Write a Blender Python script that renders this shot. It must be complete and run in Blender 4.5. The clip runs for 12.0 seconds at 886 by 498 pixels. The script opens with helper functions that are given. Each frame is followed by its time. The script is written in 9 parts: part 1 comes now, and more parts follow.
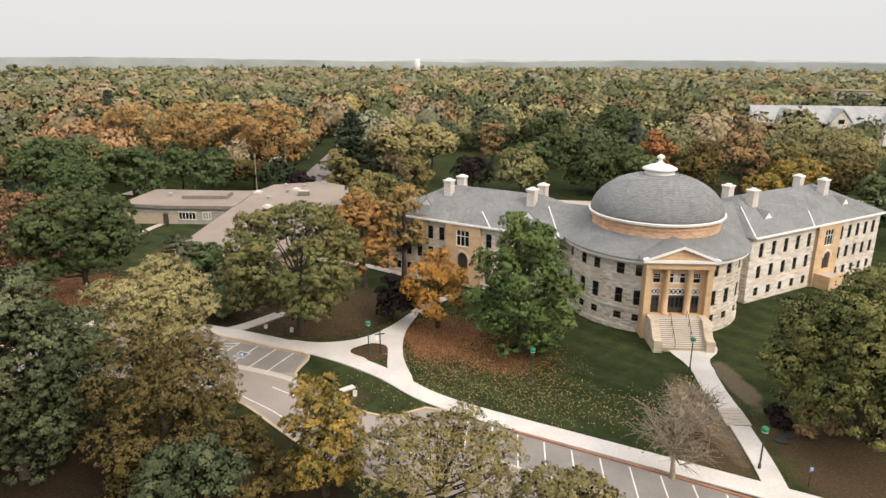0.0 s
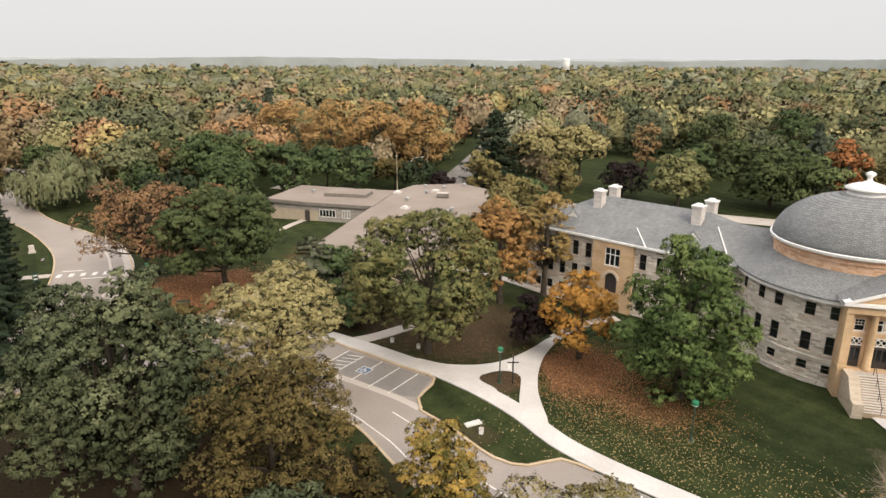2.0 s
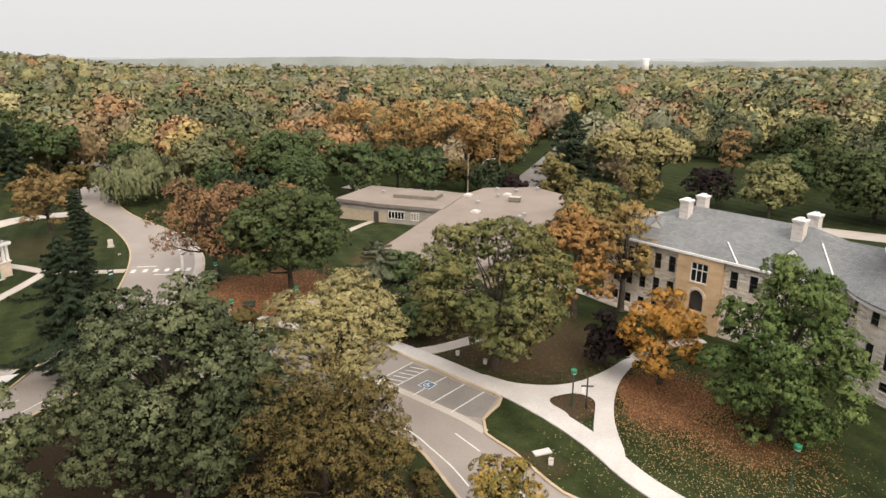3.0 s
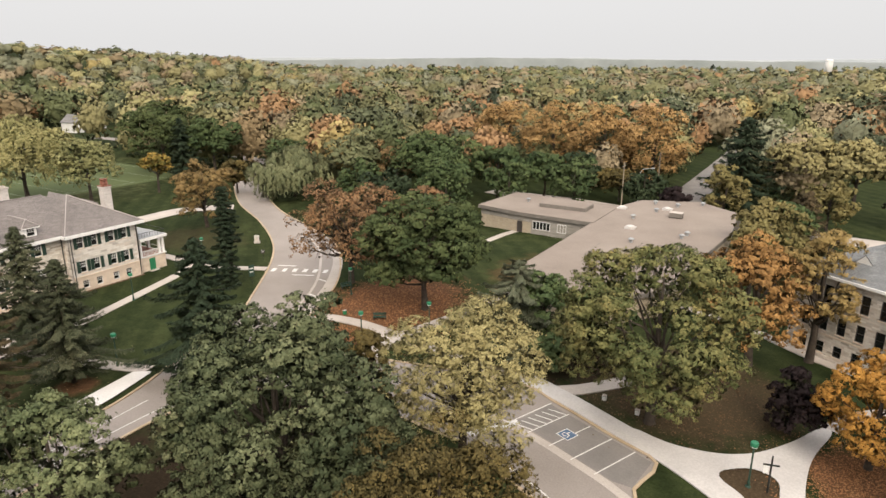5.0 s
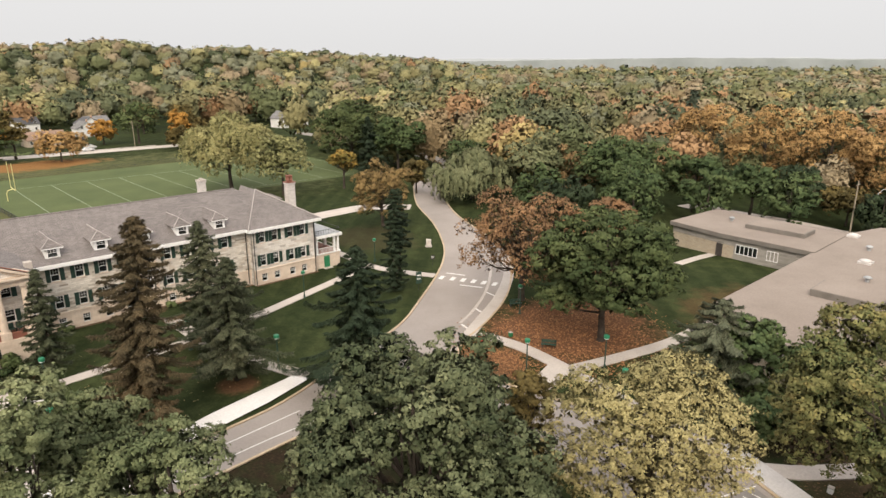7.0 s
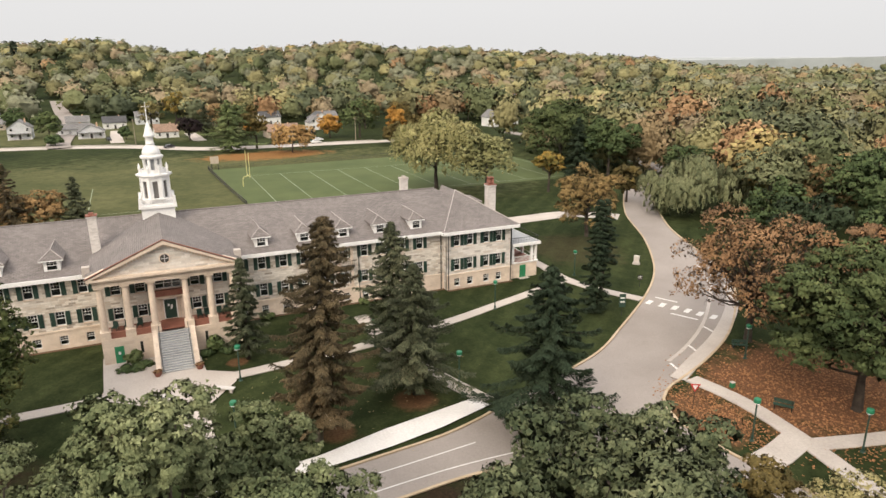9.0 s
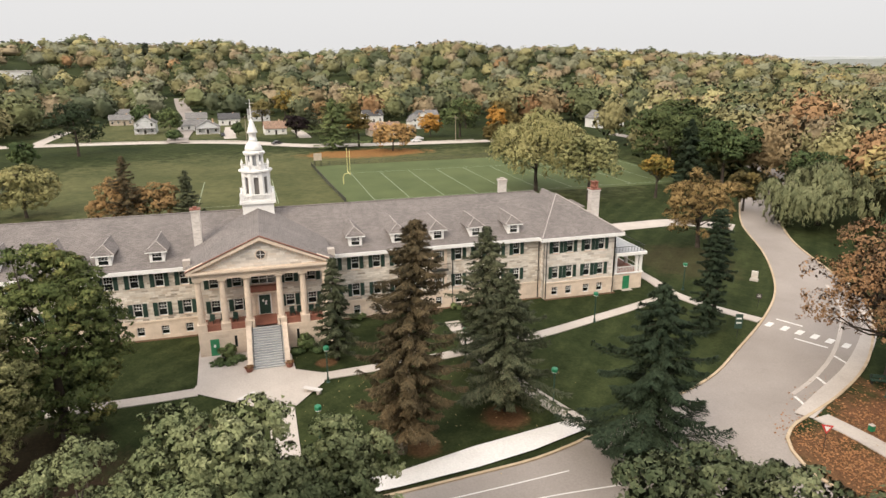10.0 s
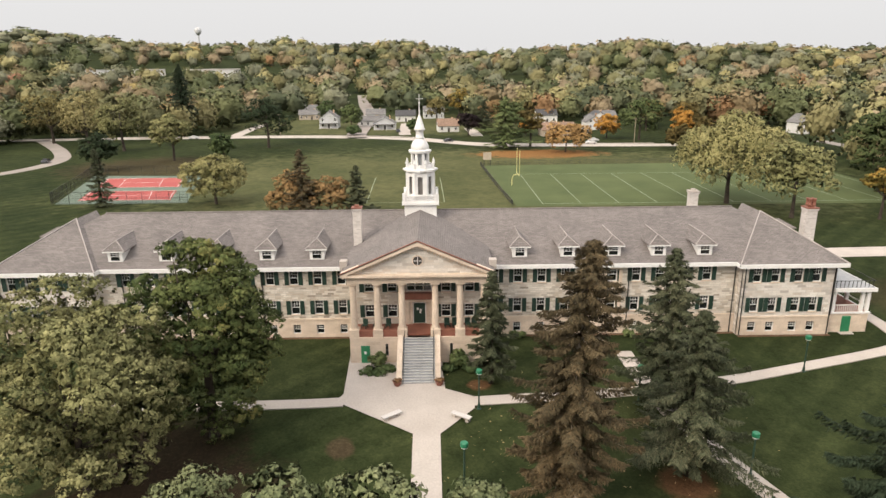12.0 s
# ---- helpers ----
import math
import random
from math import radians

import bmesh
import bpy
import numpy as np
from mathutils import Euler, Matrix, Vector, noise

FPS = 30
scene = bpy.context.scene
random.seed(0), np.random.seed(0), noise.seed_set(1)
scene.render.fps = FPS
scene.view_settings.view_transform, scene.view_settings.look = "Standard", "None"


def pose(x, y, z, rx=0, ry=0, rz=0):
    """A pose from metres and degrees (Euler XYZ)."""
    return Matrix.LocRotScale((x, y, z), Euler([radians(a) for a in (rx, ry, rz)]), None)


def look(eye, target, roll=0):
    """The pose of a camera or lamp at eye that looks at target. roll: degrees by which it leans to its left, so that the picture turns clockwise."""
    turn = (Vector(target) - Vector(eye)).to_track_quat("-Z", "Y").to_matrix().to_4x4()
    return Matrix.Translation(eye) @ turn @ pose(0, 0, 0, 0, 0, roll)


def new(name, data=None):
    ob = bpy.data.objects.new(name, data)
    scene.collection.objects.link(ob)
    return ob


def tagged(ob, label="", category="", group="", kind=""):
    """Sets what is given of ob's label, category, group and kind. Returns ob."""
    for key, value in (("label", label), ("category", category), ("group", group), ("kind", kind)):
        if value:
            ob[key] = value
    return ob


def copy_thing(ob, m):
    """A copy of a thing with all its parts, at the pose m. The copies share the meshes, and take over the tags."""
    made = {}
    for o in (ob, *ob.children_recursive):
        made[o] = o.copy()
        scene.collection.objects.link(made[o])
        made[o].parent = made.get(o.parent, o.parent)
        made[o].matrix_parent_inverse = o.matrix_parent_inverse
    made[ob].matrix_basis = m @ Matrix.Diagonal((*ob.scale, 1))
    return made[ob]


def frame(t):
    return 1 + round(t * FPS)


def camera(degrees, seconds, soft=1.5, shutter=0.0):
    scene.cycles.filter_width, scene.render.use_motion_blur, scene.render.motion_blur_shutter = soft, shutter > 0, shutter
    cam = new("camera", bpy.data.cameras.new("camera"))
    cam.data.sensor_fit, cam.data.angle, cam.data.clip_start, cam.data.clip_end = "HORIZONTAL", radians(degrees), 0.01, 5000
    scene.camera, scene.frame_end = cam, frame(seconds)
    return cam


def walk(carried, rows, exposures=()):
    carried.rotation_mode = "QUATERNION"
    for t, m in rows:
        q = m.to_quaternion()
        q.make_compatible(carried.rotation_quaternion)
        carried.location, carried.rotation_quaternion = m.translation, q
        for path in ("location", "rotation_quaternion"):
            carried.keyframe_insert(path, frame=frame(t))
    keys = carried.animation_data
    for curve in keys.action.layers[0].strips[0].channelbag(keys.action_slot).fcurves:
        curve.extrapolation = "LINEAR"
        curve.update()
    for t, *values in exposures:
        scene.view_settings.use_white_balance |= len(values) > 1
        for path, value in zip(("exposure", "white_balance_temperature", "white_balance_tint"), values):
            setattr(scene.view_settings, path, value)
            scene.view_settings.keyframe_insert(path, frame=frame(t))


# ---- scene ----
cam = camera(68.74, 12.0)
PATH = [
    (0, (-4.280, 11.636, 34.798), (-4.076, 30.832, 29.186), 0.24),
    (0.5, (-4.393, 13.764, 34.691), (-5.225, 32.941, 29.074), 0.25),
    (1, (-4.588, 15.908, 34.593), (-6.472, 35.009, 28.973), 0.23),
    (1.5, (-4.888, 18.082, 34.485), (-7.821, 37.048, 28.856), 0.21),
    (2, (-5.346, 20.257, 34.368), (-9.328, 39.028, 28.729), 0.18),
    (2.5, (-5.911, 22.397, 34.277), (-10.922, 40.918, 28.633), 0.17),
    (3, (-6.609, 24.487, 34.192), (-12.630, 42.704, 28.546), 0.18),
    (5, (-10.407, 32.577, 33.799), (-20.361, 48.986, 28.171), 0.15),
    (5.5, (-11.528, 34.486, 33.720), (-22.429, 50.285, 28.101), 0.09),
    (6, (-12.754, 36.312, 33.644), (-24.629, 51.395, 28.034), 0.02),
    (6.5, (-14.091, 38.008, 33.535), (-27.116, 52.112, 27.926), -0.02),
    (7, (-15.572, 39.521, 33.435), (-29.691, 52.528, 27.827), -0.07),
    (9, (-22.292, 44.366, 32.818), (-39.781, 52.292, 27.223), -0.32),
    (9.5, (-24.039, 45.117, 32.628), (-42.092, 51.664, 27.037), -0.39),
    (10, (-25.813, 45.634, 32.411), (-44.312, 50.800, 26.834), -0.42),
    (10.5, (-27.653, 46.013, 32.105), (-46.464, 49.888, 26.526), -0.44),
    (11, (-29.659, 46.306, 31.907), (-48.683, 48.963, 26.336), -0.45),
    (11.5, (-31.736, 46.503, 31.770), (-50.893, 47.940, 26.205), -0.47),
    (12, (-33.855, 46.607, 31.652), (-53.067, 46.822, 26.098), -0.51),
]
walk(cam, [(t, look(eye, target, roll)) for t, eye, target, roll in PATH])

# ---- sky and light ----
world = bpy.data.worlds.new("overcast_sky")
scene.world = world
world.use_nodes = True
wn, wl = world.node_tree.nodes, world.node_tree.links
sky = wn.new("ShaderNodeTexSky")
sky.sky_type = "NISHITA"
sky.sun_disc = False
sky.sun_elevation, sky.sun_rotation = radians(35), radians(132)
sky.dust_density, sky.air_density = 4.0, 1.0
grey = wn.new("ShaderNodeHueSaturation")
grey.inputs["Saturation"].default_value = 0.0
grey.inputs["Value"].default_value = 0.09
wl.new(sky.outputs[0], grey.inputs["Color"])
# an overcast dome is far brighter overhead than at the horizon
way = wn.new("ShaderNodeTexCoord")
axes = wn.new("ShaderNodeSeparateXYZ")
wl.new(way.outputs["Generated"], axes.inputs[0])
dome = wn.new("ShaderNodeValToRGB")
stops = dome.color_ramp.elements
stops[0].position, stops[0].color = 0.0, (0.85, 0.84, 0.835, 1)
stops[1].position, stops[1].color = 1.0, (2.2, 2.1, 2.02, 1)
low_sky = stops.new(0.14)
low_sky.color = (0.89, 0.88, 0.875, 1)
wl.new(axes.outputs["Z"], dome.inputs[0])
cloud = wn.new("ShaderNodeMix")
cloud.data_type = "RGBA"
cloud.inputs["Factor"].default_value = 0.9
wl.new(grey.outputs[0], cloud.inputs[6])
wl.new(dome.outputs[0], cloud.inputs[7])
wl.new(cloud.outputs[2], wn["Background"].inputs["Color"])
wn["Background"].inputs["Strength"].default_value = 1.0
sun = new("sun", bpy.data.lights.new("sun", "SUN"))
sun.data.energy, sun.data.angle, sun.data.color = 2.8, radians(30), (1.0, 0.86, 0.68)
sun.matrix_world = look((0, 0, 100), (-50, 56, 40))


# ---- materials ----
def rgba(c):
    return (*c, 1)


class Nodes:
    """A short way to write a node material."""

    def __init__(self, name, rough=0.8, metal=0.0):
        self.m = bpy.data.materials.new(name)
        self.m.use_nodes = True
        self.n, self.l = self.m.node_tree.nodes, self.m.node_tree.links
        self.b = self.n["Principled BSDF"]
        self.b.inputs["Roughness"].default_value = rough
        self.b.inputs["Metallic"].default_value = metal

    def node(self, kind, **kw):
        nd = self.n.new(kind)
        for k, v in kw.items():
            nd.inputs[k].default_value = v
        return nd

    def pos(self):
        return self.n.new("ShaderNodeNewGeometry").outputs["Position"]

    def noise(self, vec, scale, detail=4.0, rough=0.55):
        nd = self.node("ShaderNodeTexNoise", Scale=scale, Detail=detail, Roughness=rough)
        self.l.new(vec, nd.inputs["Vector"])
        return nd.outputs["Fac"]

    def ramp(self, fac, stops):
        nd = self.n.new("ShaderNodeValToRGB")
        els = nd.color_ramp.elements
        while len(els) < len(stops):
            els.new(0.5)
        for e, (p, c) in zip(els, stops):
            e.position, e.color = p, rgba(c)
        self.l.new(fac, nd.inputs[0])
        return nd.outputs[0]

    def mix(self, fac, a, b, how="MIX"):
        nd = self.n.new("ShaderNodeMix")
        nd.data_type, nd.blend_type = "RGBA", how
        for sock, v in ((nd.inputs[0], fac), (nd.inputs[6], a), (nd.inputs[7], b)):
            if isinstance(v, (int, float)):
                sock.default_value = v
            elif isinstance(v, tuple):
                sock.default_value = rgba(v)
            else:
                self.l.new(v, sock)
        return nd.outputs[2]

    def math(self, op, a, b=0.0, clamp=False):
        nd = self.n.new("ShaderNodeMath")
        nd.operation, nd.use_clamp = op, clamp
        for sock, v in zip(nd.inputs, (a, b)):
            if isinstance(v, (int, float)):
                sock.default_value = v
            else:
                self.l.new(v, sock)
        return nd.outputs[0]

    def bump(self, height, strength, dist):
        nd = self.node("ShaderNodeBump", Strength=strength, Distance=dist)
        self.l.new(height, nd.inputs["Height"])
        self.l.new(nd.outputs[0], self.b.inputs["Normal"])

    def colour(self, sock):
        self.l.new(sock, self.b.inputs["Base Color"])
        return self.m


def plain(name, c1, c2, scale=0.6, rough=0.8, fine=9.0, bump=0.25, metal=0.0):
    """Two tones mixed by a broad noise, a fine grain on top."""
    k = Nodes(name, rough, metal)
    p = k.pos()
    k.b.inputs["Specular IOR Level"].default_value = 0.2 if rough > 0.75 else 0.5
    broad, grain = k.noise(p, scale, 5.0), k.noise(p, fine, 6.0, 0.7)
    c = k.ramp(broad, [(0.32, c1), (0.68, c2)])
    g = k.ramp(grain, [(0.25, (0.82, 0.82, 0.82)), (0.75, (1.12, 1.12, 1.12))])
    if bump:
        k.bump(grain, bump, 0.03)
    return k.colour(k.mix(1.0, c, g, "MULTIPLY"))


def masonry(name, tones, mortar, wide, high, rough=0.9, bump=0.6):
    """Coursed stone in uneven tones, laid out on the wall's own metres."""
    k = Nodes(name, rough)
    k.b.inputs["Specular IOR Level"].default_value = 0.2
    uv = k.n.new("ShaderNodeUVMap").outputs[0]
    wob = k.n.new("ShaderNodeVectorMath")
    wob.operation = "MULTIPLY_ADD"
    wn_ = k.node("ShaderNodeTexNoise", Scale=0.35, Detail=2.0)
    k.l.new(uv, wn_.inputs["Vector"])
    k.l.new(wn_.outputs["Color"], wob.inputs[0])
    wob.inputs[1].default_value = (0.5, 0.12, 0)
    k.l.new(uv, wob.inputs[2])
    br = k.node("ShaderNodeTexBrick", Scale=1.0)
    br.inputs["Mortar Size"].default_value = 0.016
    br.inputs["Brick Width"].default_value, br.inputs["Row Height"].default_value = wide, high
    br.inputs["Color1"].default_value, br.inputs["Color2"].default_value = (0, 0, 0, 1), (1, 1, 1, 1)
    br.inputs["Mortar"].default_value = (0.5, 0.5, 0.5, 1)
    br.offset, br.squash, br.squash_frequency = 0.42, 1.35, 3
    k.l.new(wob.outputs[0], br.inputs["Vector"])
    c = k.ramp(br.outputs["Color"], [(i / (len(tones) - 1), t) for i, t in enumerate(tones)])
    stain = k.noise(k.pos(), 0.35, 6.0, 0.65)
    c = k.mix(1.0, c, k.ramp(stain, [(0.3, (0.78, 0.76, 0.74)), (0.7, (1.1, 1.09, 1.07))]), "MULTIPLY")
    grain = k.noise(k.pos(), 7.0, 6.0, 0.7)
    c = k.mix(1.0, c, k.ramp(grain, [(0.25, (0.86, 0.86, 0.86)), (0.75, (1.1, 1.1, 1.1))]), "MULTIPLY")
    c = k.mix(br.outputs["Fac"], c, mortar)
    h = k.math("SUBTRACT", k.math("MULTIPLY", grain, 0.6), br.outputs["Fac"])
    k.bump(h, bump, 0.04)
    return k.colour(c)


def shingle(name, c1, c2, rough=0.9):
    """Roof shingles: courses of short tabs with uneven tone."""
    k = Nodes(name, rough)
    uv = k.n.new("ShaderNodeUVMap").outputs[0]
    br = k.node("ShaderNodeTexBrick", Scale=1.0)
    br.inputs["Mortar Size"].default_value, br.inputs["Mortar Smooth"].default_value = 0.022, 0.4
    br.inputs["Brick Width"].default_value, br.inputs["Row Height"].default_value = 0.55, 0.24
    br.inputs["Color1"].default_value, br.inputs["Color2"].default_value = rgba(c1), rgba(c2)
    br.inputs["Mortar"].default_value = rgba(tuple(v * 0.45 for v in c1))
    k.l.new(uv, br.inputs["Vector"])
    stain = k.noise(k.pos(), 0.22, 6.0, 0.7)
    c = k.mix(1.0, br.outputs["Color"], k.ramp(stain, [(0.3, (0.8, 0.8, 0.8)), (0.7, (1.14, 1.13, 1.12))]), "MULTIPLY")
    grain = k.noise(k.pos(), 5.0, 5.0, 0.75)
    c = k.mix(1.0, c, k.ramp(grain, [(0.25, (0.82, 0.82, 0.82)), (0.75, (1.15, 1.15, 1.15))]), "MULTIPLY")
    k.bump(br.outputs["Fac"], 0.4, -0.03)
    return k.colour(c)


def leaf(name, tones, drift=0.12, glow=0.05, own=0.5):
    """Leaf clumps: every clump its own tone, a drift of tone over the crown, some light through."""
    k = Nodes(name, 0.62)
    k.b.inputs["Specular IOR Level"].default_value = 0.06
    isl = k.n.new("ShaderNodeNewGeometry").outputs["Random Per Island"]
    tint = k.n.new("ShaderNodeAttribute")
    tint.attribute_name = "tint"
    broad = k.math("SUBTRACT", k.noise(k.pos(), drift, 3.0), 0.28)
    f = k.math("ADD", k.math("ADD", k.math("MULTIPLY", isl, 0.42 * own), k.math("MULTIPLY", tint.outputs["Fac"], 0.85 * own)), k.math("MULTIPLY", broad, 0.85), True)
    c = k.ramp(f, [(i / (len(tones) - 1), tuple(1.02 * v for v in t)) for i, t in enumerate(tones)])
    # single leaves within a clump
    fine = k.noise(k.pos(), 8.0, 3.0, 0.7)
    c = k.mix(1.0, c, k.ramp(fine, [(0.34, (0.7, 0.71, 0.7)), (0.5, (1.0, 1.0, 1.0)), (0.66, (1.28, 1.27, 1.24))]), "MULTIPLY")
    return through_leaf(k, c, glow)


def through_leaf(k, c, glow):
    """Shades leaves by the rounded direction of their tuft and lets a little light pass."""
    soft = k.n.new("ShaderNodeAttribute")
    soft.attribute_name = "soft"
    k.l.new(soft.outputs["Vector"], k.b.inputs["Normal"])
    k.l.new(c, k.b.inputs["Base Color"])
    tr = k.n.new("ShaderNodeBsdfTranslucent")
    k.l.new(c, tr.inputs["Color"])
    k.l.new(soft.outputs["Vector"], tr.inputs["Normal"])
    mx = k.node("ShaderNodeMixShader", Fac=glow)
    k.l.new(k.b.outputs[0], mx.inputs[1])
    k.l.new(tr.outputs[0], mx.inputs[2])
    k.l.new(mx.outputs[0], k.n["Material Output"].inputs["Surface"])
    return k.m


def wood_leaf(name, tones):
    """Woods: one tone for each tree, with a slight drift and grain inside its crown."""
    k = Nodes(name, 0.7)
    k.b.inputs["Specular IOR Level"].default_value = 0.05
    tint = k.n.new("ShaderNodeAttribute")
    tint.attribute_name = "tint"
    isl = k.n.new("ShaderNodeNewGeometry").outputs["Random Per Island"]
    f = k.math("ADD", k.math("MULTIPLY", tint.outputs["Fac"], 0.62), k.math("ADD", k.math("MULTIPLY", isl, 0.14), k.math("MULTIPLY", k.noise(k.pos(), 0.22, 3.0), 0.34)), True)
    c = k.ramp(f, [(0.12 + 0.76 * i / (len(tones) - 1), t) for i, t in enumerate(tones)])
    fine = k.noise(k.pos(), 1.3, 4.0, 0.7)
    c = k.mix(1.0, c, k.ramp(fine, [(0.33, (0.84, 0.85, 0.84)), (0.67, (1.42, 1.41, 1.4))]), "MULTIPLY")
    return through_leaf(k, c, 0.06)


M = {}
M["asphalt"] = plain("asphalt", (0.272, 0.24, 0.22), (0.332, 0.294, 0.27), 0.12, 0.92, 6.0, 0.2)
M["asphalt_dark"] = plain("asphalt_dark", (0.2, 0.185, 0.175), (0.25, 0.23, 0.215), 0.3, 0.92, 6.0, 0.2)
M["concrete"] = plain("concrete", (0.43, 0.38, 0.345), (0.51, 0.46, 0.42), 0.25, 0.9, 5.0, 0.15)
M["concrete_new"] = plain("concrete_new", (0.51, 0.482, 0.468), (0.61, 0.58, 0.562), 0.25, 0.85, 5.0, 0.1)
M["concrete_pale"] = plain("concrete_pale", (0.7, 0.67, 0.65), (0.78, 0.755, 0.735), 0.25, 0.85, 5.0, 0.1)
M["kerb"] = plain("kerb", (0.42, 0.32, 0.21), (0.54, 0.43, 0.31), 0.5, 0.9, 6.0, 0.15)
M["kerb_red"] = plain("kerb_red", (0.25, 0.12, 0.08), (0.36, 0.2, 0.13), 0.7, 0.9, 6.0, 0.15)
M["paint_white"] = plain("paint_white", (0.62, 0.6, 0.57), (0.72, 0.7, 0.68), 1.2, 0.8, 12.0, 0.0)
M["paint_blue"] = plain("paint_blue", (0.08, 0.13, 0.22), (0.12, 0.18, 0.28), 1.2, 0.8, 12.0, 0.0)
M["white"] = plain("white_paint", (0.74, 0.73, 0.72), (0.82, 0.81, 0.8), 0.5, 0.6, 8.0, 0.05)
M["limestone"] = masonry("limestone", [(0.34, 0.295, 0.25), (0.63, 0.58, 0.525), (0.78, 0.735, 0.68), (0.53, 0.455, 0.38), (0.72, 0.67, 0.61)], (0.5, 0.46, 0.415), 0.72, 0.25)
M["greystone"] = masonry("greystone", [(0.46, 0.42, 0.385), (0.71, 0.67, 0.635), (0.78, 0.745, 0.71), (0.61, 0.54, 0.48), (0.73, 0.695, 0.655)], (0.56, 0.53, 0.495), 1.0, 0.32)
M["buff"] = masonry("buff_stone", [(0.55, 0.39, 0.235), (0.64, 0.46, 0.29), (0.6, 0.43, 0.275)], (0.54, 0.41, 0.28), 1.3, 0.5, 0.85, 0.2)
M["tanstone"] = masonry("tan_stone", [(0.49, 0.41, 0.325), (0.6, 0.52, 0.425), (0.55, 0.47, 0.38)], (0.48, 0.41, 0.34), 0.9, 0.3)
M["cream"] = masonry("cream_stone", [(0.64, 0.525, 0.43), (0.73, 0.615, 0.515), (0.68, 0.57, 0.47)], (0.62, 0.52, 0.44), 1.2, 0.45, 0.85, 0.2)
M["redbrick"] = masonry("drum_brick", [(0.5, 0.28, 0.165), (0.62, 0.4, 0.265), (0.7, 0.5, 0.37), (0.55, 0.33, 0.205)], (0.56, 0.4, 0.29), 0.8, 0.24, 0.9, 0.3)
M["whitebrick"] = masonry("white_brick", [(0.5, 0.46, 0.44), (0.68, 0.64, 0.62), (0.6, 0.56, 0.54)], (0.55, 0.52, 0.5), 0.45, 0.15, 0.9, 0.3)
M["slate"] = shingle("grey_shingle", (0.17, 0.178, 0.186), (0.235, 0.243, 0.252))
M["brownroof"] = shingle("taupe_shingle", (0.165, 0.146, 0.14), (0.225, 0.2, 0.192))
M["gravel"] = plain("gravel_roof", (0.235, 0.195, 0.168), (0.29, 0.245, 0.213), 0.12, 0.95, 4.0, 0.2)
M["glass"] = Nodes("window_glass", 0.06).m
M["glass"].node_tree.nodes["Principled BSDF"].inputs["Base Color"].default_value = (0.02, 0.024, 0.026, 1)
M["glass"].node_tree.nodes["Principled BSDF"].inputs["Transmission Weight"].default_value = 0.35
M["blind"] = plain("window_blind", (0.6, 0.59, 0.57), (0.7, 0.69, 0.67), 0.5, 0.8, 8.0, 0.0)
M["shutter"] = plain("shutter_green", (0.012, 0.036, 0.026), (0.02, 0.052, 0.037), 0.7, 0.6, 9.0, 0.1)
M["greenpaint"] = plain("green_paint", (0.02, 0.17, 0.075), (0.03, 0.22, 0.1), 0.7, 0.5, 9.0, 0.05)
M["darkdoor"] = plain("dark_door", (0.035, 0.03, 0.028), (0.06, 0.05, 0.045), 0.7, 0.5, 9.0, 0.05)
M["iron"] = plain("dark_iron", (0.02, 0.022, 0.02), (0.035, 0.037, 0.035), 1.0, 0.5, 12.0, 0.05, 0.3)
M["lampgreen"] = plain("lamp_green", (0.015, 0.15, 0.075), (0.022, 0.2, 0.1), 1.0, 0.45, 12.0, 0.0)
M["polegreen"] = plain("pole_green", (0.016, 0.045, 0.032), (0.025, 0.06, 0.042), 1.0, 0.5, 12.0, 0.0)
M["redfloor"] = plain("red_tile", (0.2, 0.075, 0.05), (0.27, 0.11, 0.075), 0.8, 0.7, 6.0, 0.1)
M["stepstone"] = plain("blue_grey_step", (0.3, 0.31, 0.325), (0.4, 0.41, 0.42), 0.7, 0.85, 7.0, 0.1)
M["bark"] = plain("bark", (0.04, 0.032, 0.026), (0.08, 0.064, 0.052), 1.5, 0.95, 9.0, 0.8)
M["bark_grey"] = plain("bark_grey", (0.24, 0.2, 0.155), (0.34, 0.29, 0.225), 1.5, 0.95, 9.0, 0.6)
M["carblack"] = plain("car_paint_dark", (0.02, 0.02, 0.024), (0.03, 0.03, 0.034), 0.5, 0.25, 9.0, 0.0)
M["carwhite"] = plain("car_paint_light", (0.6, 0.6, 0.6), (0.66, 0.66, 0.66), 0.5, 0.25, 9.0, 0.0)
M["rubber"] = plain("rubber", (0.015, 0.015, 0.015), (0.025, 0.025, 0.025), 1.0, 0.8, 9.0, 0.0)
M["courtred"] = plain("court_red", (0.36, 0.085, 0.08), (0.42, 0.115, 0.105), 0.2, 0.85, 5.0, 0.05)
M["courtgreen"] = plain("court_green", (0.12, 0.16, 0.125), (0.16, 0.2, 0.16), 0.2, 0.85, 5.0, 0.05)
M["yellow"] = plain("yellow_paint", (0.55, 0.5, 0.22), (0.65, 0.6, 0.28), 1.0, 0.5, 9.0, 0.0)
M["redsign"] = plain("red_paint", (0.45, 0.03, 0.03), (0.55, 0.05, 0.05), 1.0, 0.5, 9.0, 0.0)
M["woodbrown"] = plain("brown_wood", (0.12, 0.07, 0.045), (0.18, 0.11, 0.07), 1.0, 0.8, 9.0, 0.2)
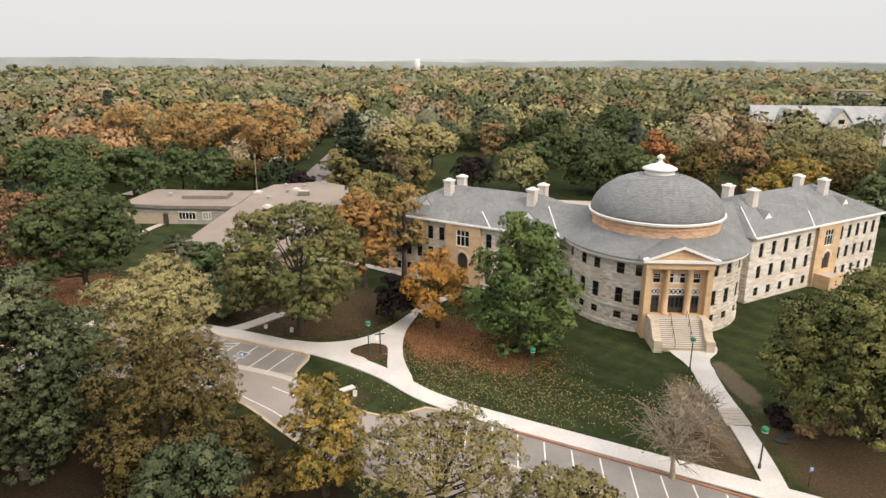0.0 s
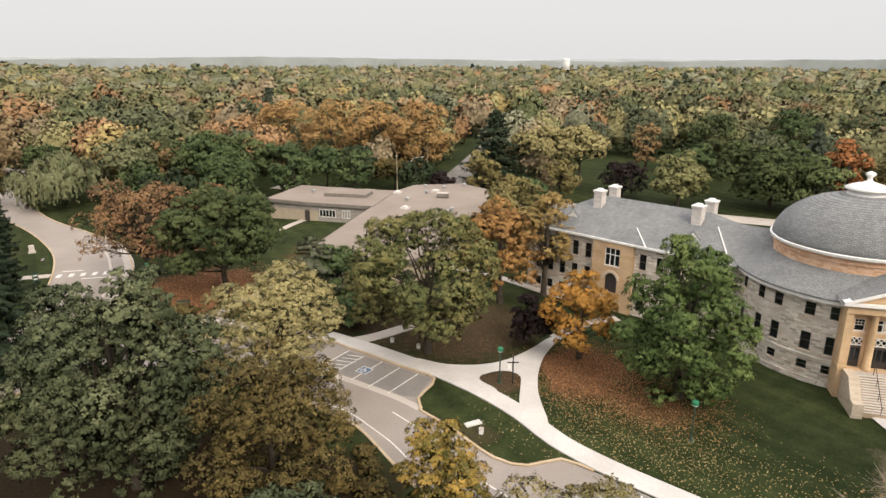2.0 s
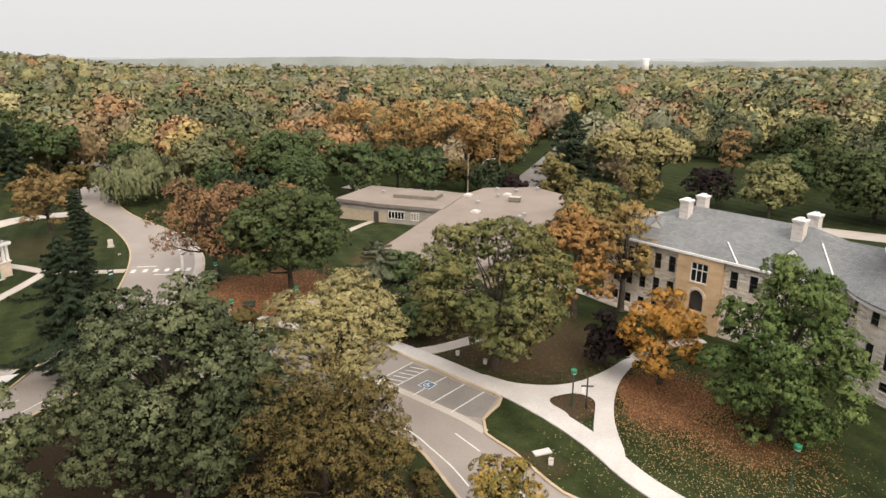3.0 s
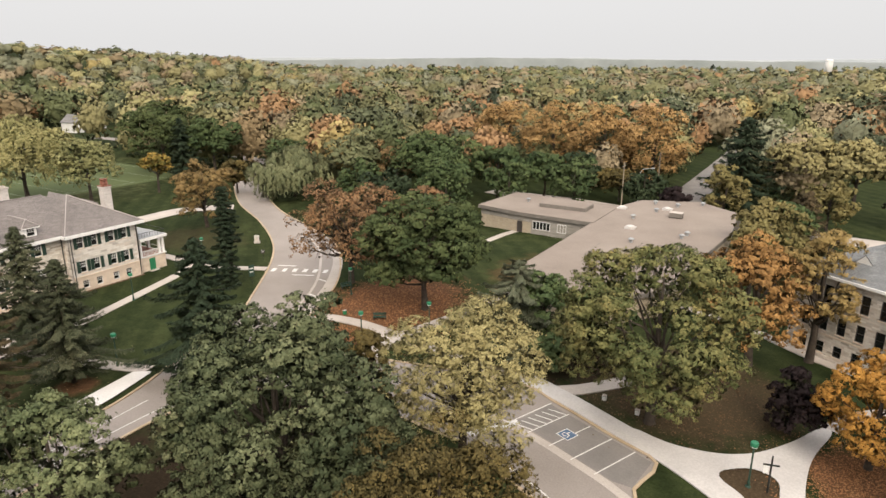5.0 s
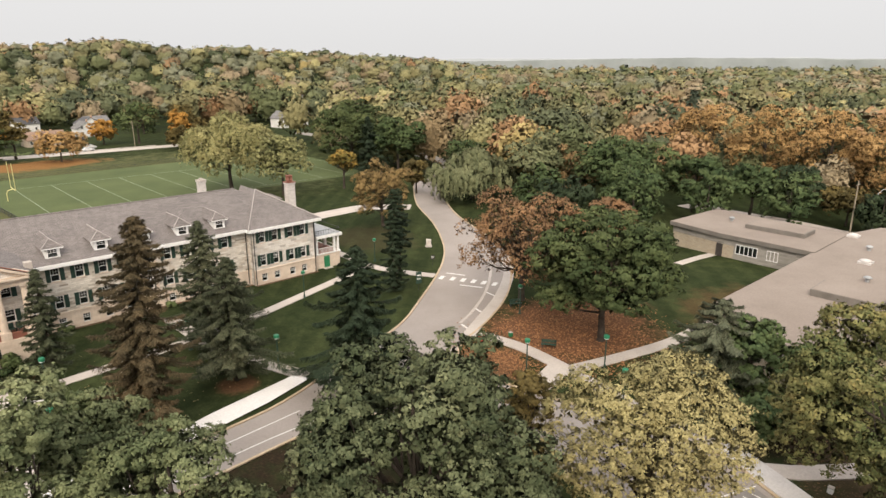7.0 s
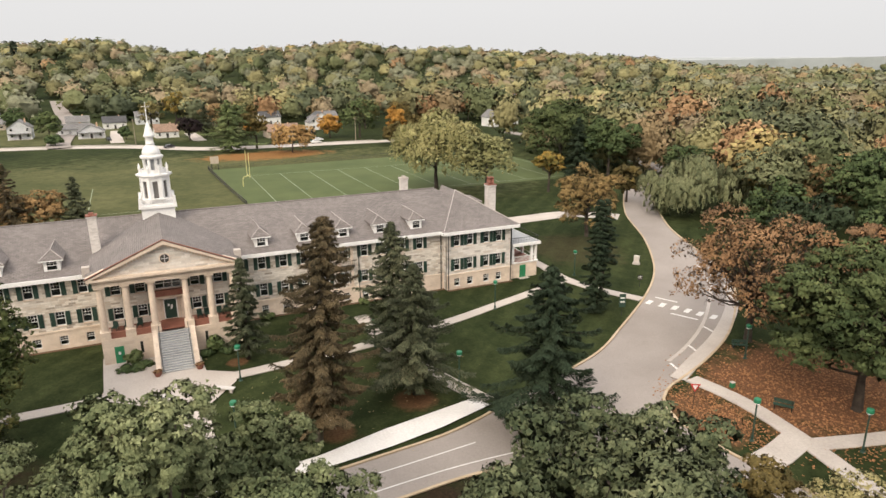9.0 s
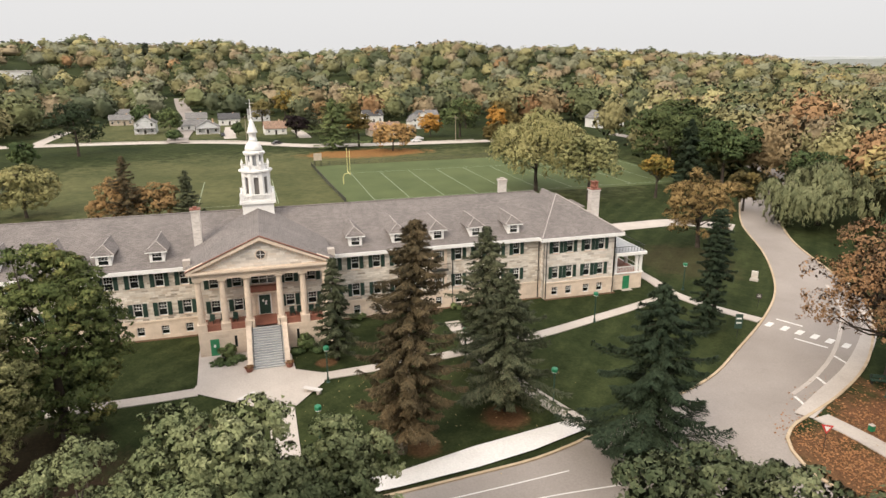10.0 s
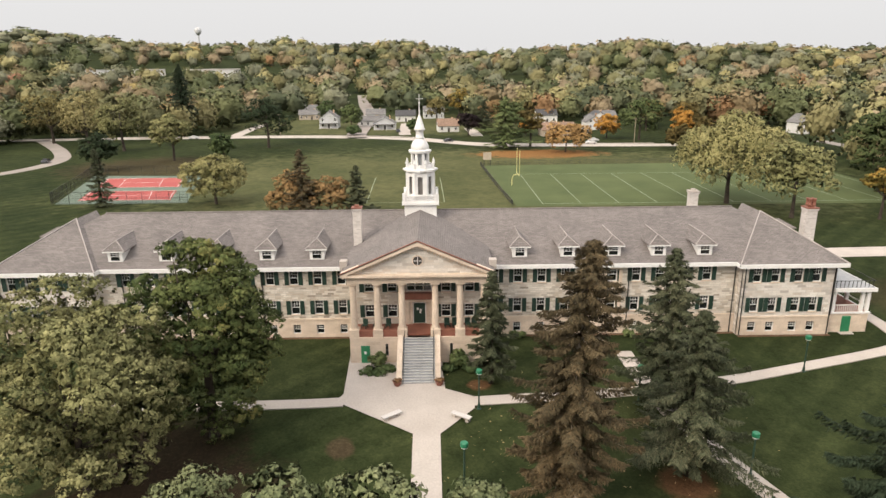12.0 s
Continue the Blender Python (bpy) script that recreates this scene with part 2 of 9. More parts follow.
# foliage tones
M["lf_green"] = leaf("leaf_green", [(0.034, 0.05, 0.021), (0.085, 0.115, 0.046), (0.17, 0.205, 0.086), (0.29, 0.32, 0.135)])
M["lf_vivid"] = leaf("leaf_fresh_green", [(0.024, 0.046, 0.015), (0.068, 0.108, 0.036), (0.15, 0.198, 0.068), (0.31, 0.34, 0.127)])
M["lf_gold"] = leaf("leaf_faded_gold", [(0.2, 0.145, 0.062), (0.31, 0.225, 0.093), (0.41, 0.295, 0.12), (0.5, 0.37, 0.16)], 0.12, 0.18)
M["lf_oak"] = leaf("leaf_oak", [(0.019, 0.029, 0.016), (0.056, 0.071, 0.037), (0.14, 0.156, 0.083), (0.29, 0.29, 0.163)])
M["lf_oakgold"] = leaf("leaf_oak_gold", [(0.032, 0.044, 0.019), (0.095, 0.112, 0.045), (0.22, 0.205, 0.083), (0.4, 0.28, 0.105)])
M["lf_deep"] = leaf("leaf_deep_green", [(0.025, 0.045, 0.022), (0.06, 0.09, 0.04), (0.11, 0.145, 0.06), (0.175, 0.2, 0.085)])
M["lf_pale"] = leaf("leaf_pale", [(0.23, 0.207, 0.1), (0.32, 0.283, 0.135), (0.42, 0.365, 0.175), (0.52, 0.45, 0.225)], 0.12, 0.18)
M["lf_dusk"] = leaf("leaf_olive_grey", [(0.052, 0.062, 0.027), (0.155, 0.16, 0.07), (0.31, 0.298, 0.138), (0.51, 0.475, 0.235)])
M["lf_olive"] = leaf("leaf_olive", [(0.125, 0.115, 0.05), (0.2, 0.175, 0.074), (0.29, 0.243, 0.103), (0.37, 0.298, 0.13)], 0.12, 0.18)
M["lf_turning"] = leaf("leaf_turning_gold", [(0.036, 0.05, 0.02), (0.09, 0.105, 0.04), (0.2, 0.188, 0.068), (0.42, 0.31, 0.1)])
M["lf_brown"] = leaf("leaf_brown", [(0.036, 0.032, 0.016), (0.084, 0.069, 0.029), (0.165, 0.125, 0.047), (0.29, 0.205, 0.07)])
M["lf_greengold"] = leaf("leaf_green_gold", [(0.022, 0.037, 0.015), (0.064, 0.088, 0.032), (0.14, 0.16, 0.058), (0.34, 0.285, 0.1)])
M["lf_scarlet"] = leaf("leaf_scarlet", [(0.24, 0.1, 0.047), (0.38, 0.165, 0.068), (0.48, 0.23, 0.095)])
M["lf_bronze"] = leaf("leaf_bronze", [(0.12, 0.092, 0.045), (0.21, 0.15, 0.068), (0.31, 0.213, 0.093), (0.41, 0.29, 0.13)], 0.12, 0.12)
M["lf_yellow"] = leaf("leaf_yellow", [(0.06, 0.07, 0.026), (0.13, 0.125, 0.04), (0.4, 0.262, 0.068), (0.55, 0.345, 0.098)], 0.5)
M["lf_orange"] = leaf("leaf_orange", [(0.29, 0.145, 0.04), (0.46, 0.235, 0.058), (0.59, 0.32, 0.083), (0.68, 0.42, 0.13)], 0.12, 0.18)
M["lf_copper"] = leaf("leaf_copper", [(0.17, 0.1, 0.046), (0.29, 0.165, 0.066), (0.41, 0.23, 0.085), (0.5, 0.3, 0.12)])
M["lf_rust"] = leaf("leaf_rust", [(0.12, 0.078, 0.047), (0.2, 0.125, 0.072), (0.3, 0.168, 0.085), (0.34, 0.235, 0.14)])
M["lf_tan"] = leaf("leaf_tan", [(0.18, 0.122, 0.066), (0.29, 0.195, 0.1), (0.39, 0.262, 0.132), (0.45, 0.305, 0.155)])
M["lf_purple"] = leaf("leaf_purple", [(0.014, 0.011, 0.011), (0.027, 0.019, 0.02), (0.042, 0.03, 0.03)])
M["lf_spruce"] = leaf("needle_spruce", [(0.024, 0.031, 0.018), (0.05, 0.059, 0.034), (0.092, 0.1, 0.059), (0.175, 0.165, 0.1)])
M["lf_darkspruce"] = leaf("needle_dark", [(0.014, 0.024, 0.015), (0.03, 0.044, 0.026), (0.054, 0.068, 0.04)])
M["lf_brownspruce"] = leaf("needle_brown", [(0.03, 0.027, 0.018), (0.068, 0.056, 0.033), (0.12, 0.09, 0.051), (0.2, 0.138, 0.076)])
M["lf_willow"] = leaf("leaf_willow", [(0.08, 0.093, 0.05), (0.14, 0.155, 0.082), (0.21, 0.217, 0.116), (0.28, 0.277, 0.152)])
M["lf_pine"] = leaf("needle_pine", [(0.04, 0.05, 0.034), (0.08, 0.092, 0.06), (0.135, 0.145, 0.094), (0.21, 0.205, 0.135)])
M["lf_night"] = leaf("leaf_dark_green", [(0.018, 0.03, 0.017), (0.034, 0.05, 0.027), (0.055, 0.075, 0.04), (0.08, 0.1, 0.05)])
M["lf_russet"] = leaf("leaf_russet", [(0.2, 0.132, 0.066), (0.3, 0.192, 0.09), (0.37, 0.235, 0.108), (0.42, 0.28, 0.135)])
M["lf_maple"] = leaf("leaf_maple", [(0.022, 0.036, 0.016), (0.05, 0.07, 0.029), (0.105, 0.128, 0.053), (0.22, 0.225, 0.098)])
M["lf_cotton"] = leaf("leaf_cottonwood", [(0.14, 0.15, 0.065), (0.29, 0.28, 0.125), (0.43, 0.39, 0.18), (0.53, 0.48, 0.24)], 0.12, 0.18)
M["lf_sage"] = leaf("leaf_sage", [(0.036, 0.053, 0.026), (0.095, 0.116, 0.056), (0.195, 0.215, 0.108), (0.36, 0.365, 0.2)])
M["lf_amber"] = leaf("leaf_amber", [(0.28, 0.17, 0.076), (0.42, 0.262, 0.112), (0.54, 0.345, 0.15), (0.6, 0.41, 0.195)], 0.12, 0.18)
# woods: broad drifts of tone from tree to tree
for key, tones_ in {
    "green": [(0.08, 0.094, 0.048), (0.115, 0.13, 0.064), (0.155, 0.165, 0.082)],
    "oak": [(0.105, 0.108, 0.058), (0.145, 0.146, 0.076), (0.19, 0.184, 0.096)],
    "deep": [(0.066, 0.08, 0.048), (0.088, 0.1, 0.059), (0.11, 0.12, 0.068)],
    "pale": [(0.225, 0.21, 0.105), (0.285, 0.262, 0.13), (0.35, 0.315, 0.155)],
    "olive": [(0.155, 0.146, 0.075), (0.2, 0.184, 0.092), (0.245, 0.22, 0.11)],
    # grey-green; picked far more often in the distance as a stand-in for haze
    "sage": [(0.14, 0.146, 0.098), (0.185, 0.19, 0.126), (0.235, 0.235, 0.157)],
    "brown": [(0.16, 0.126, 0.076), (0.205, 0.158, 0.092), (0.25, 0.186, 0.106)],
    "yellow": [(0.27, 0.22, 0.095), (0.33, 0.262, 0.113), (0.39, 0.3, 0.13)],
    "orange": [(0.24, 0.15, 0.082), (0.3, 0.182, 0.096), (0.36, 0.225, 0.12)],
    "rust": [(0.2, 0.115, 0.08), (0.26, 0.14, 0.093), (0.31, 0.175, 0.115)],
    "tan": [(0.205, 0.165, 0.105), (0.255, 0.205, 0.132), (0.31, 0.247, 0.158)],
    "evergreen": [(0.04, 0.05, 0.036), (0.054, 0.066, 0.045), (0.068, 0.08, 0.054)],
}.items():
    M["wood_" + key] = wood_leaf("wood_" + key, tones_)
M["litter"] = leaf("fallen_leaves", [(0.15, 0.08, 0.043), (0.26, 0.13, 0.063), (0.34, 0.17, 0.08), (0.32, 0.21, 0.115)], 0.3, 0.1)
M["litter_dark"] = leaf("fallen_leaves_dark", [(0.07, 0.045, 0.028), (0.12, 0.075, 0.042), (0.18, 0.1, 0.05)], 0.3, 0.1)
M["litter_pale"] = leaf("fallen_leaves_pale", [(0.3, 0.2, 0.1), (0.45, 0.33, 0.17), (0.55, 0.42, 0.24)], 0.3, 0.1)


# ---- building blocks ----
def smooth(a, b, v):
    s = min(max((v - a) / (b - a), 0.0), 1.0)
    return s * s * (3 - 2 * s)


def ground_z(x, y):
    """Height of the ground: nearly level campus, a shallow dip by the road, wooded hills to the west, a far rise."""
    z = -0.9 * smooth(-60, -85, x)
    dx, dy = x + 20, y - 40
    r = math.hypot(dx, dy)
    if r > 330:
        az = math.degrees(math.atan2(-dx, dy)) % 360
        hill = 0.42 * smooth(38, 56, az) + 0.3 * smooth(52, 80, az) + 0.28 * smooth(80, 125, az)
        hill *= 1 - smooth(170, 260, az)
        z += 58 * hill * smooth(400, 1150, r)
        z += (1 - hill) * 20 * smooth(1400, 3400, r)
        # separate wooded tops along the western skyline
        for at_az, wide, high in ((119, 5, 9), (101.5, 2, 9), (92.5, 3.5, 9), (85.5, 3, -6), (73, 2.8, 11), (64, 4, 13), (57, 3, 9), (49, 3, 6)):
            z += high * smooth(600, 1100, r) * math.exp(-((az - at_az) / wide) ** 2)
        z += (4 + 9 * hill) * smooth(400, 900, r) * (noise.noise((x / 230, y / 230, 3.1)) - 0.1)
    return z


def mesh_ob(name, verts, faces, material, uv=True, smooth_faces=False, edges=()):
    me = bpy.data.meshes.new(name)
    me.from_pydata(verts, edges, faces)
    mats = material if isinstance(material, (list, tuple)) else [material]
    for m in mats:
        me.materials.append(m)
    if uv:
        lay = me.uv_layers.new(name="UVMap").data
        vs = me.vertices
        for p in me.polygons:
            n = p.normal
            u = Vector((0, 0, 1)).cross(n)
            u = u.normalized() if u.length > 0.02 else Vector((1, 0, 0))
            v = n.cross(u)
            for li in p.loop_indices:
                co = vs[me.loops[li].vertex_index].co
                lay[li].uv = (co.dot(u), co.dot(v))
    if smooth_faces:
        me.shade_smooth()
    return me


def thing(name, x, y, z, label, category, group="", kind="", turn=0.0):
    e = new(name)
    e.matrix_world = pose(x, y, z, 0, 0, turn)
    e.empty_display_size = 0.3
    return tagged(e, label, category, group, kind)


def part(name, me, parent, label="", m=None, world_space=True):
    """One mesh object under a thing or part. In world space its coordinates are the place's own, else its parent's."""
    ob = new(name, me)
    if m is not None:
        ob.matrix_basis = m
    ob.parent = parent
    if world_space and parent is not None:
        base = Matrix.Identity(4)
        q = parent
        while q is not None:
            base = q.matrix_parent_inverse @ q.matrix_basis if q.parent else q.matrix_basis
            if q.parent:
                break
            q = None
        ob.matrix_parent_inverse = base.inverted()
    if label:
        ob["label"] = label
    return ob


class Geo:
    """Collects plain solids into one mesh."""

    def __init__(self):
        self.v, self.f, self.mi = [], [], []

    def add(self, verts, faces, mi=0):
        o = len(self.v)
        self.v += [tuple(p) for p in verts]
        self.f += [tuple(i + o for i in f) for f in faces]
        self.mi += [mi] * len(faces)
        return self

    def box(self, x0, y0, z0, x1, y1, z1, m=None, mi=0):
        vs = [Vector((x, y, z)) for z in (z0, z1) for x, y in ((x0, y0), (x1, y0), (x1, y1), (x0, y1))]
        if m is not None:
            vs = [m @ p for p in vs]
        return self.add(vs, [(3, 2, 1, 0), (4, 5, 6, 7), (0, 1, 5, 4), (1, 2, 6, 5), (2, 3, 7, 6), (3, 0, 4, 7)], mi)

    def lathe(self, profile, n=24, m=None, mi=0, start=0.0, sweep=360.0):
        """Rings of (radius, height) round z."""
        full = abs(sweep - 360) < 1e-6
        cols = n if full else n + 1
        vs = []
        for r, z in profile:
            for i in range(cols):
                a = radians(start + sweep * i / n)
                p = Vector((r * math.cos(a), r * math.sin(a), z))
                vs.append(m @ p if m is not None else p)
        fs = []
        for j in range(len(profile) - 1):
            for i in range(n):
                k = (i + 1) % cols
                fs.append((j * cols + i, j * cols + k, (j + 1) * cols + k, (j + 1) * cols + i))
        if full:
            fs.append(tuple(reversed(range(cols))))
            fs.append(tuple((len(profile) - 1) * cols + i for i in range(cols)))
        return self.add(vs, fs, mi)

    def tube(self, pts, radii, n=8, mi=0):
        """A tapered tube along points."""
        vs, fs = [], []
        pts = [Vector(p) for p in pts]
        for i, p in enumerate(pts):
            d = (pts[min(i + 1, len(pts) - 1)] - pts[max(i - 1, 0)]).normalized()
            a = d.cross(Vector((0.3, 0.9, 0.2)))
            a = (a if a.length > 0.05 else d.cross(Vector((1, 0, 0)))).normalized()
            b = d.cross(a)
            for k in range(n):
                t = 2 * math.pi * k / n
                vs.append(p + (a * math.cos(t) + b * math.sin(t)) * radii[i])
        for i in range(len(pts) - 1):
            for k in range(n):
                q = (k + 1) % n
                fs.append((i * n + k, i * n + q, (i + 1) * n + q, (i + 1) * n + k))
        fs.append(tuple(reversed(range(n))))
        fs.append(tuple((len(pts) - 1) * n + k for k in range(n)))
        return self.add(vs, fs, mi)

    def slab(self, poly, z0, z1, mi=0):
        """An upright prism on a plan polygon (counter-clockwise)."""
        n = len(poly)
        vs = [(x, y, z0) for x, y in poly] + [(x, y, z1) for x, y in poly]
        fs = [tuple(reversed(range(n))), tuple(range(n, 2 * n))]
        fs += [(i, (i + 1) % n, n + (i + 1) % n, n + i) for i in range(n)]
        return self.add(vs, fs, mi)

    def mesh(self, name, material, smooth_faces=False):
        me = mesh_ob(name, self.v, self.f, material, True, smooth_faces)
        if any(self.mi):
            me.polygons.foreach_set("material_index", self.mi)
        return me


# ---- ground ----
def spread(lo, hi, step, far, grow):
    mid = list(np.arange(lo, hi + 0.01, step))
    out, s, v = [], step, hi
    while v < far:
        s *= grow
        v += s
        out.append(v)
    inn, s, v = [], step, lo
    while v > -far:
        s *= grow
        v -= s
        inn.append(v)
    return inn[::-1] + mid + out


gx, gy = spread(-250, 110, 4, 4300, 1.16), spread(-60, 250, 4, 4300, 1.16)
gv = [(x, y, ground_z(x, y)) for y in gy for x in gx]
nx = len(gx)
gf = [(j * nx + i, j * nx + i + 1, (j + 1) * nx + i + 1, (j + 1) * nx + i) for j in range(len(gy) - 1) for i in range(nx - 1)]


def ground_material():
    k = Nodes("lawn_and_leaf_litter", 0.95)
    k.b.inputs["Specular IOR Level"].default_value = 0.05
    p = k.pos()
    broad, fine, tuft = k.noise(p, 0.05, 5.0), k.noise(p, 0.5, 5.0, 0.65), k.noise(p, 4.0, 5.0, 0.75)
    grass = k.ramp(broad, [(0.3, (0.0195, 0.0275, 0.0113)), (0.7, (0.0395, 0.0475, 0.0196))])
    wave = k.node("ShaderNodeTexWave", Scale=0.11, Distortion=1.2, Detail=2.0)
    wave.bands_direction = "DIAGONAL"
    k.l.new(p, wave.inputs["Vector"])
    grass = k.mix(1.0, grass, k.ramp(wave.outputs["Fac"], [(0.3, (0.88, 0.9, 0.88)), (0.7, (1.12, 1.11, 1.1))]), "MULTIPLY")
    grass = k.mix(1.0, grass, k.ramp(fine, [(0.3, (0.66, 0.69, 0.66)), (0.7, (1.36, 1.32, 1.25))]), "MULTIPLY")
    grass = k.mix(1.0, grass, k.ramp(tuft, [(0.25, (0.6, 0.65, 0.65)), (0.75, (1.35, 1.35, 1.35))]), "MULTIPLY")
    rust = k.ramp(tuft, [(0.3, (0.085, 0.043, 0.025)), (0.5, (0.155, 0.078, 0.043)), (0.72, (0.225, 0.115, 0.06))])
    # mulch and litter, made nearly black to carry the shade under the trees
    mulch = k.ramp(tuft, [(0.3, (0.016, 0.012, 0.008)), (0.55, (0.034, 0.024, 0.015)), (0.75, (0.075, 0.05, 0.03))])
    earth = k.ramp(tuft, [(0.3, (0.04, 0.028, 0.018)), (0.55, (0.075, 0.053, 0.032)), (0.75, (0.14, 0.1, 0.06))])
    amber = k.ramp(tuft, [(0.3, (0.15, 0.07, 0.026)), (0.5, (0.25, 0.12, 0.045)), (0.72, (0.33, 0.17, 0.065))])
    sand = k.ramp(tuft, [(0.3, (0.11, 0.085, 0.06)), (0.55, (0.18, 0.138, 0.1)), (0.75, (0.27, 0.21, 0.155))])
    meadow = k.mix(1.0, k.ramp(broad, [(0.3, (0.07, 0.078, 0.035)), (0.7, (0.115, 0.115, 0.055))]), k.ramp(fine, [(0.3, (0.75, 0.77, 0.75)), (0.7, (1.25, 1.22, 1.2))]), "MULTIPLY")
    # patches: centre, half widths, 0 = leaf litter with tree shade painted into it, 1 = rust leaf carpet, 2 = paler
    # field grass, 3 = orange leaf carpet, 4 = bare brown earth, 5 = pale gravel, strength
    patches = [((-222, 58), (70, 115), 2, 0.85), ((-395, 25), (66, 105), 2, 0.9), ((-21, 99), (13, 12), 4, 0.85), ((-12.7, 85.2), (3.4, 3.2), 4, 1.0), ((-62, 104), (11.5, 13.5), 1, 1.0),
               ((-62, 90), (6, 3.5), 1, 0.8), ((-4, 90), (5.5, 7), 1, 0.85), ((-80, 128), (10, 8), 1, 0.8),
               ((-40, 54), (30, 21), 0, 1.0), ((34, 62), (9, 11), 4, 0.95), ((21, 64.5), (4.2, 6.5), 4, 0.9), ((-20, 52), (12, 12), 0, 0.8), ((-71, 26), (13, 12), 0, 1.0),
               ((-75, 57), (2.0, 2.0), 1, 0.6), ((-78.0, 66.3), (2.6, 2.6), 1, 0.75), ((-83.7, 38.1), (1.9, 1.5), 4, 0.8), ((-80, 23), (11, 8), 0, 0.9), ((-33, 102), (7, 10), 0, 0.9), ((-50, 128), (8, 12), 1, 0.3),
               ((-270, 84), (13, 27), 3, 0.8), ((-248, -48), (26, 30), 4, 0.6), ((-95, 51), (1.4, 1.4), 1, 0.7), ((-14.4, 73.6), (3.6, 2.4), 4, 0.5), ((23.2, 71), (2.2, 9), 5, 0.75), ((29.4, 77), (1.7, 7), 5, 0.6), ((3.5, 83), (4.5, 4), 1, 0.5), ((-117, 114), (11, 9), 4, 0.35)]
    c = grass
    wob = k.math("MULTIPLY", k.math("SUBTRACT", k.noise(p, 0.28, 4.0, 0.7), 0.5), 1.3)
    for (cx, cy), (ax, ay), kind, amount in patches:
        mp = k.n.new("ShaderNodeMapping")
        mp.inputs["Location"].default_value = (-cx / ax, -cy / ay, 0)
        mp.inputs["Scale"].default_value = (1 / ax, 1 / ay, 0)
        k.l.new(p, mp.inputs["Vector"])
        ln = k.n.new("ShaderNodeVectorMath")
        ln.operation = "LENGTH"
        k.l.new(mp.outputs[0], ln.inputs[0])
        edge = k.math("ADD", ln.outputs["Value"], wob)
        f = k.math("MULTIPLY", k.math("SUBTRACT", 1.0, edge), 3.0, True)
        f = k.math("MULTIPLY", f, amount)
        c = k.mix(f, c, (mulch, rust, meadow, amber, earth, sand)[kind])
    k.bump(tuft, 0.5, 0.08)
    return k.colour(c)


M["ground"] = ground_material()
ground = new("ground", mesh_ob("ground", gv, gf, M["ground"], False, True))
tagged(ground, "mown dark green lawn with patches of fallen leaves", "lawn", kind="structure")


def drape(poly, lift, step=4.0):
    """A flat sheet on a plan polygon, cut fine enough to follow the ground."""
    bm = bmesh.new()
    vs = [bm.verts.new((x, y, 0)) for x, y in poly]
    es = [bm.edges.new((vs[i], vs[(i + 1) % len(vs)])) for i in range(len(vs))]
    bmesh.ops.triangle_fill(bm, edges=es, use_beauty=True)
    for _ in range(6):
        long_edges = [e for e in bm.edges if e.calc_length() > step]
        if not long_edges:
            break
        bmesh.ops.subdivide_edges(bm, edges=long_edges, cuts=1)
        bmesh.ops.triangulate(bm, faces=[f for f in bm.faces if len(f.verts) > 3])
    for v in bm.verts:
        v.co.z = ground_z(v.co.x, v.co.y) + lift
    for f in bm.faces:
        if f.normal.z < 0:
            f.normal_flip()
    bmesh.ops.recalc_face_normals(bm, faces=bm.faces)
    if sum(f.normal.z for f in bm.faces) < 0:
        bmesh.ops.reverse_faces(bm, faces=bm.faces)
    verts, faces = [tuple(v.co) for v in bm.verts], []
    bm.verts.index_update()
    for f in bm.faces:
        faces.append(tuple(v.index for v in f.verts))
    bm.free()
    return verts, faces


def curve_through(pts, step=1.5):
    """Points along a smooth line through the given ones."""
    ps = [Vector((*p, 0)) for p in pts]
    out = []
    for i in range(len(ps) - 1):
        p0, p1, p2, p3 = ps[max(i - 1, 0)], ps[i], ps[i + 1], ps[min(i + 2, len(ps) - 1)]
        n = max(1, int((p2 - p1).length / step))
        for j in range(n):
            t = j / n
            out.append(0.5 * ((2 * p1) + (p2 - p0) * t + (2 * p0 - 5 * p1 + 4 * p2 - p3) * t * t + (3 * p1 - p0 - 3 * p2 + p3) * t ** 3))
    out.append(ps[-1])
    return [(p.x, p.y) for p in out]


def ribbon(pts, width, lift, depth=0.12, step=1.5, smooth_line=True):
    """A strip with side faces along a line, following the ground."""
    ps = curve_through(pts, step) if smooth_line else list(pts)
    vs, fs = [], []
    for i, p in enumerate(ps):
        a, b = Vector(ps[max(i - 1, 0)]), Vector(ps[min(i + 1, len(ps) - 1)])
        d = (b - a).normalized()
        n = Vector((-d.y, d.x))
        for s in (0.5, -0.5):
            q = Vector(p) + n * width * s
            z = ground_z(q.x, q.y) + lift
            vs += [(q.x, q.y, z), (q.x, q.y, z - depth)]
    for i in range(len(ps) - 1):
        a, b = 4 * i, 4 * i + 4
        fs += [(a, a + 2, b + 2, b), (a + 1, a, b, b + 1), (a + 2, a + 3, b + 3, b + 2)]
    return vs, fs


def sheet(name, poly, lift, material, label, category, smooth_line=False):
    v, f = drape(curve_through(list(poly) + [poly[0]], 2.0)[:-1] if smooth_line else poly, lift)
    return tagged(new(name, mesh_ob(name, v, f, material)), label, category, kind="structure")


def strip(name, pts, width, lift, material, label, category, **kw):
    v, f = ribbon(pts, width, lift, **kw)
    return tagged(new(name, mesh_ob(name, v, f, material)), label, category, kind="structure")


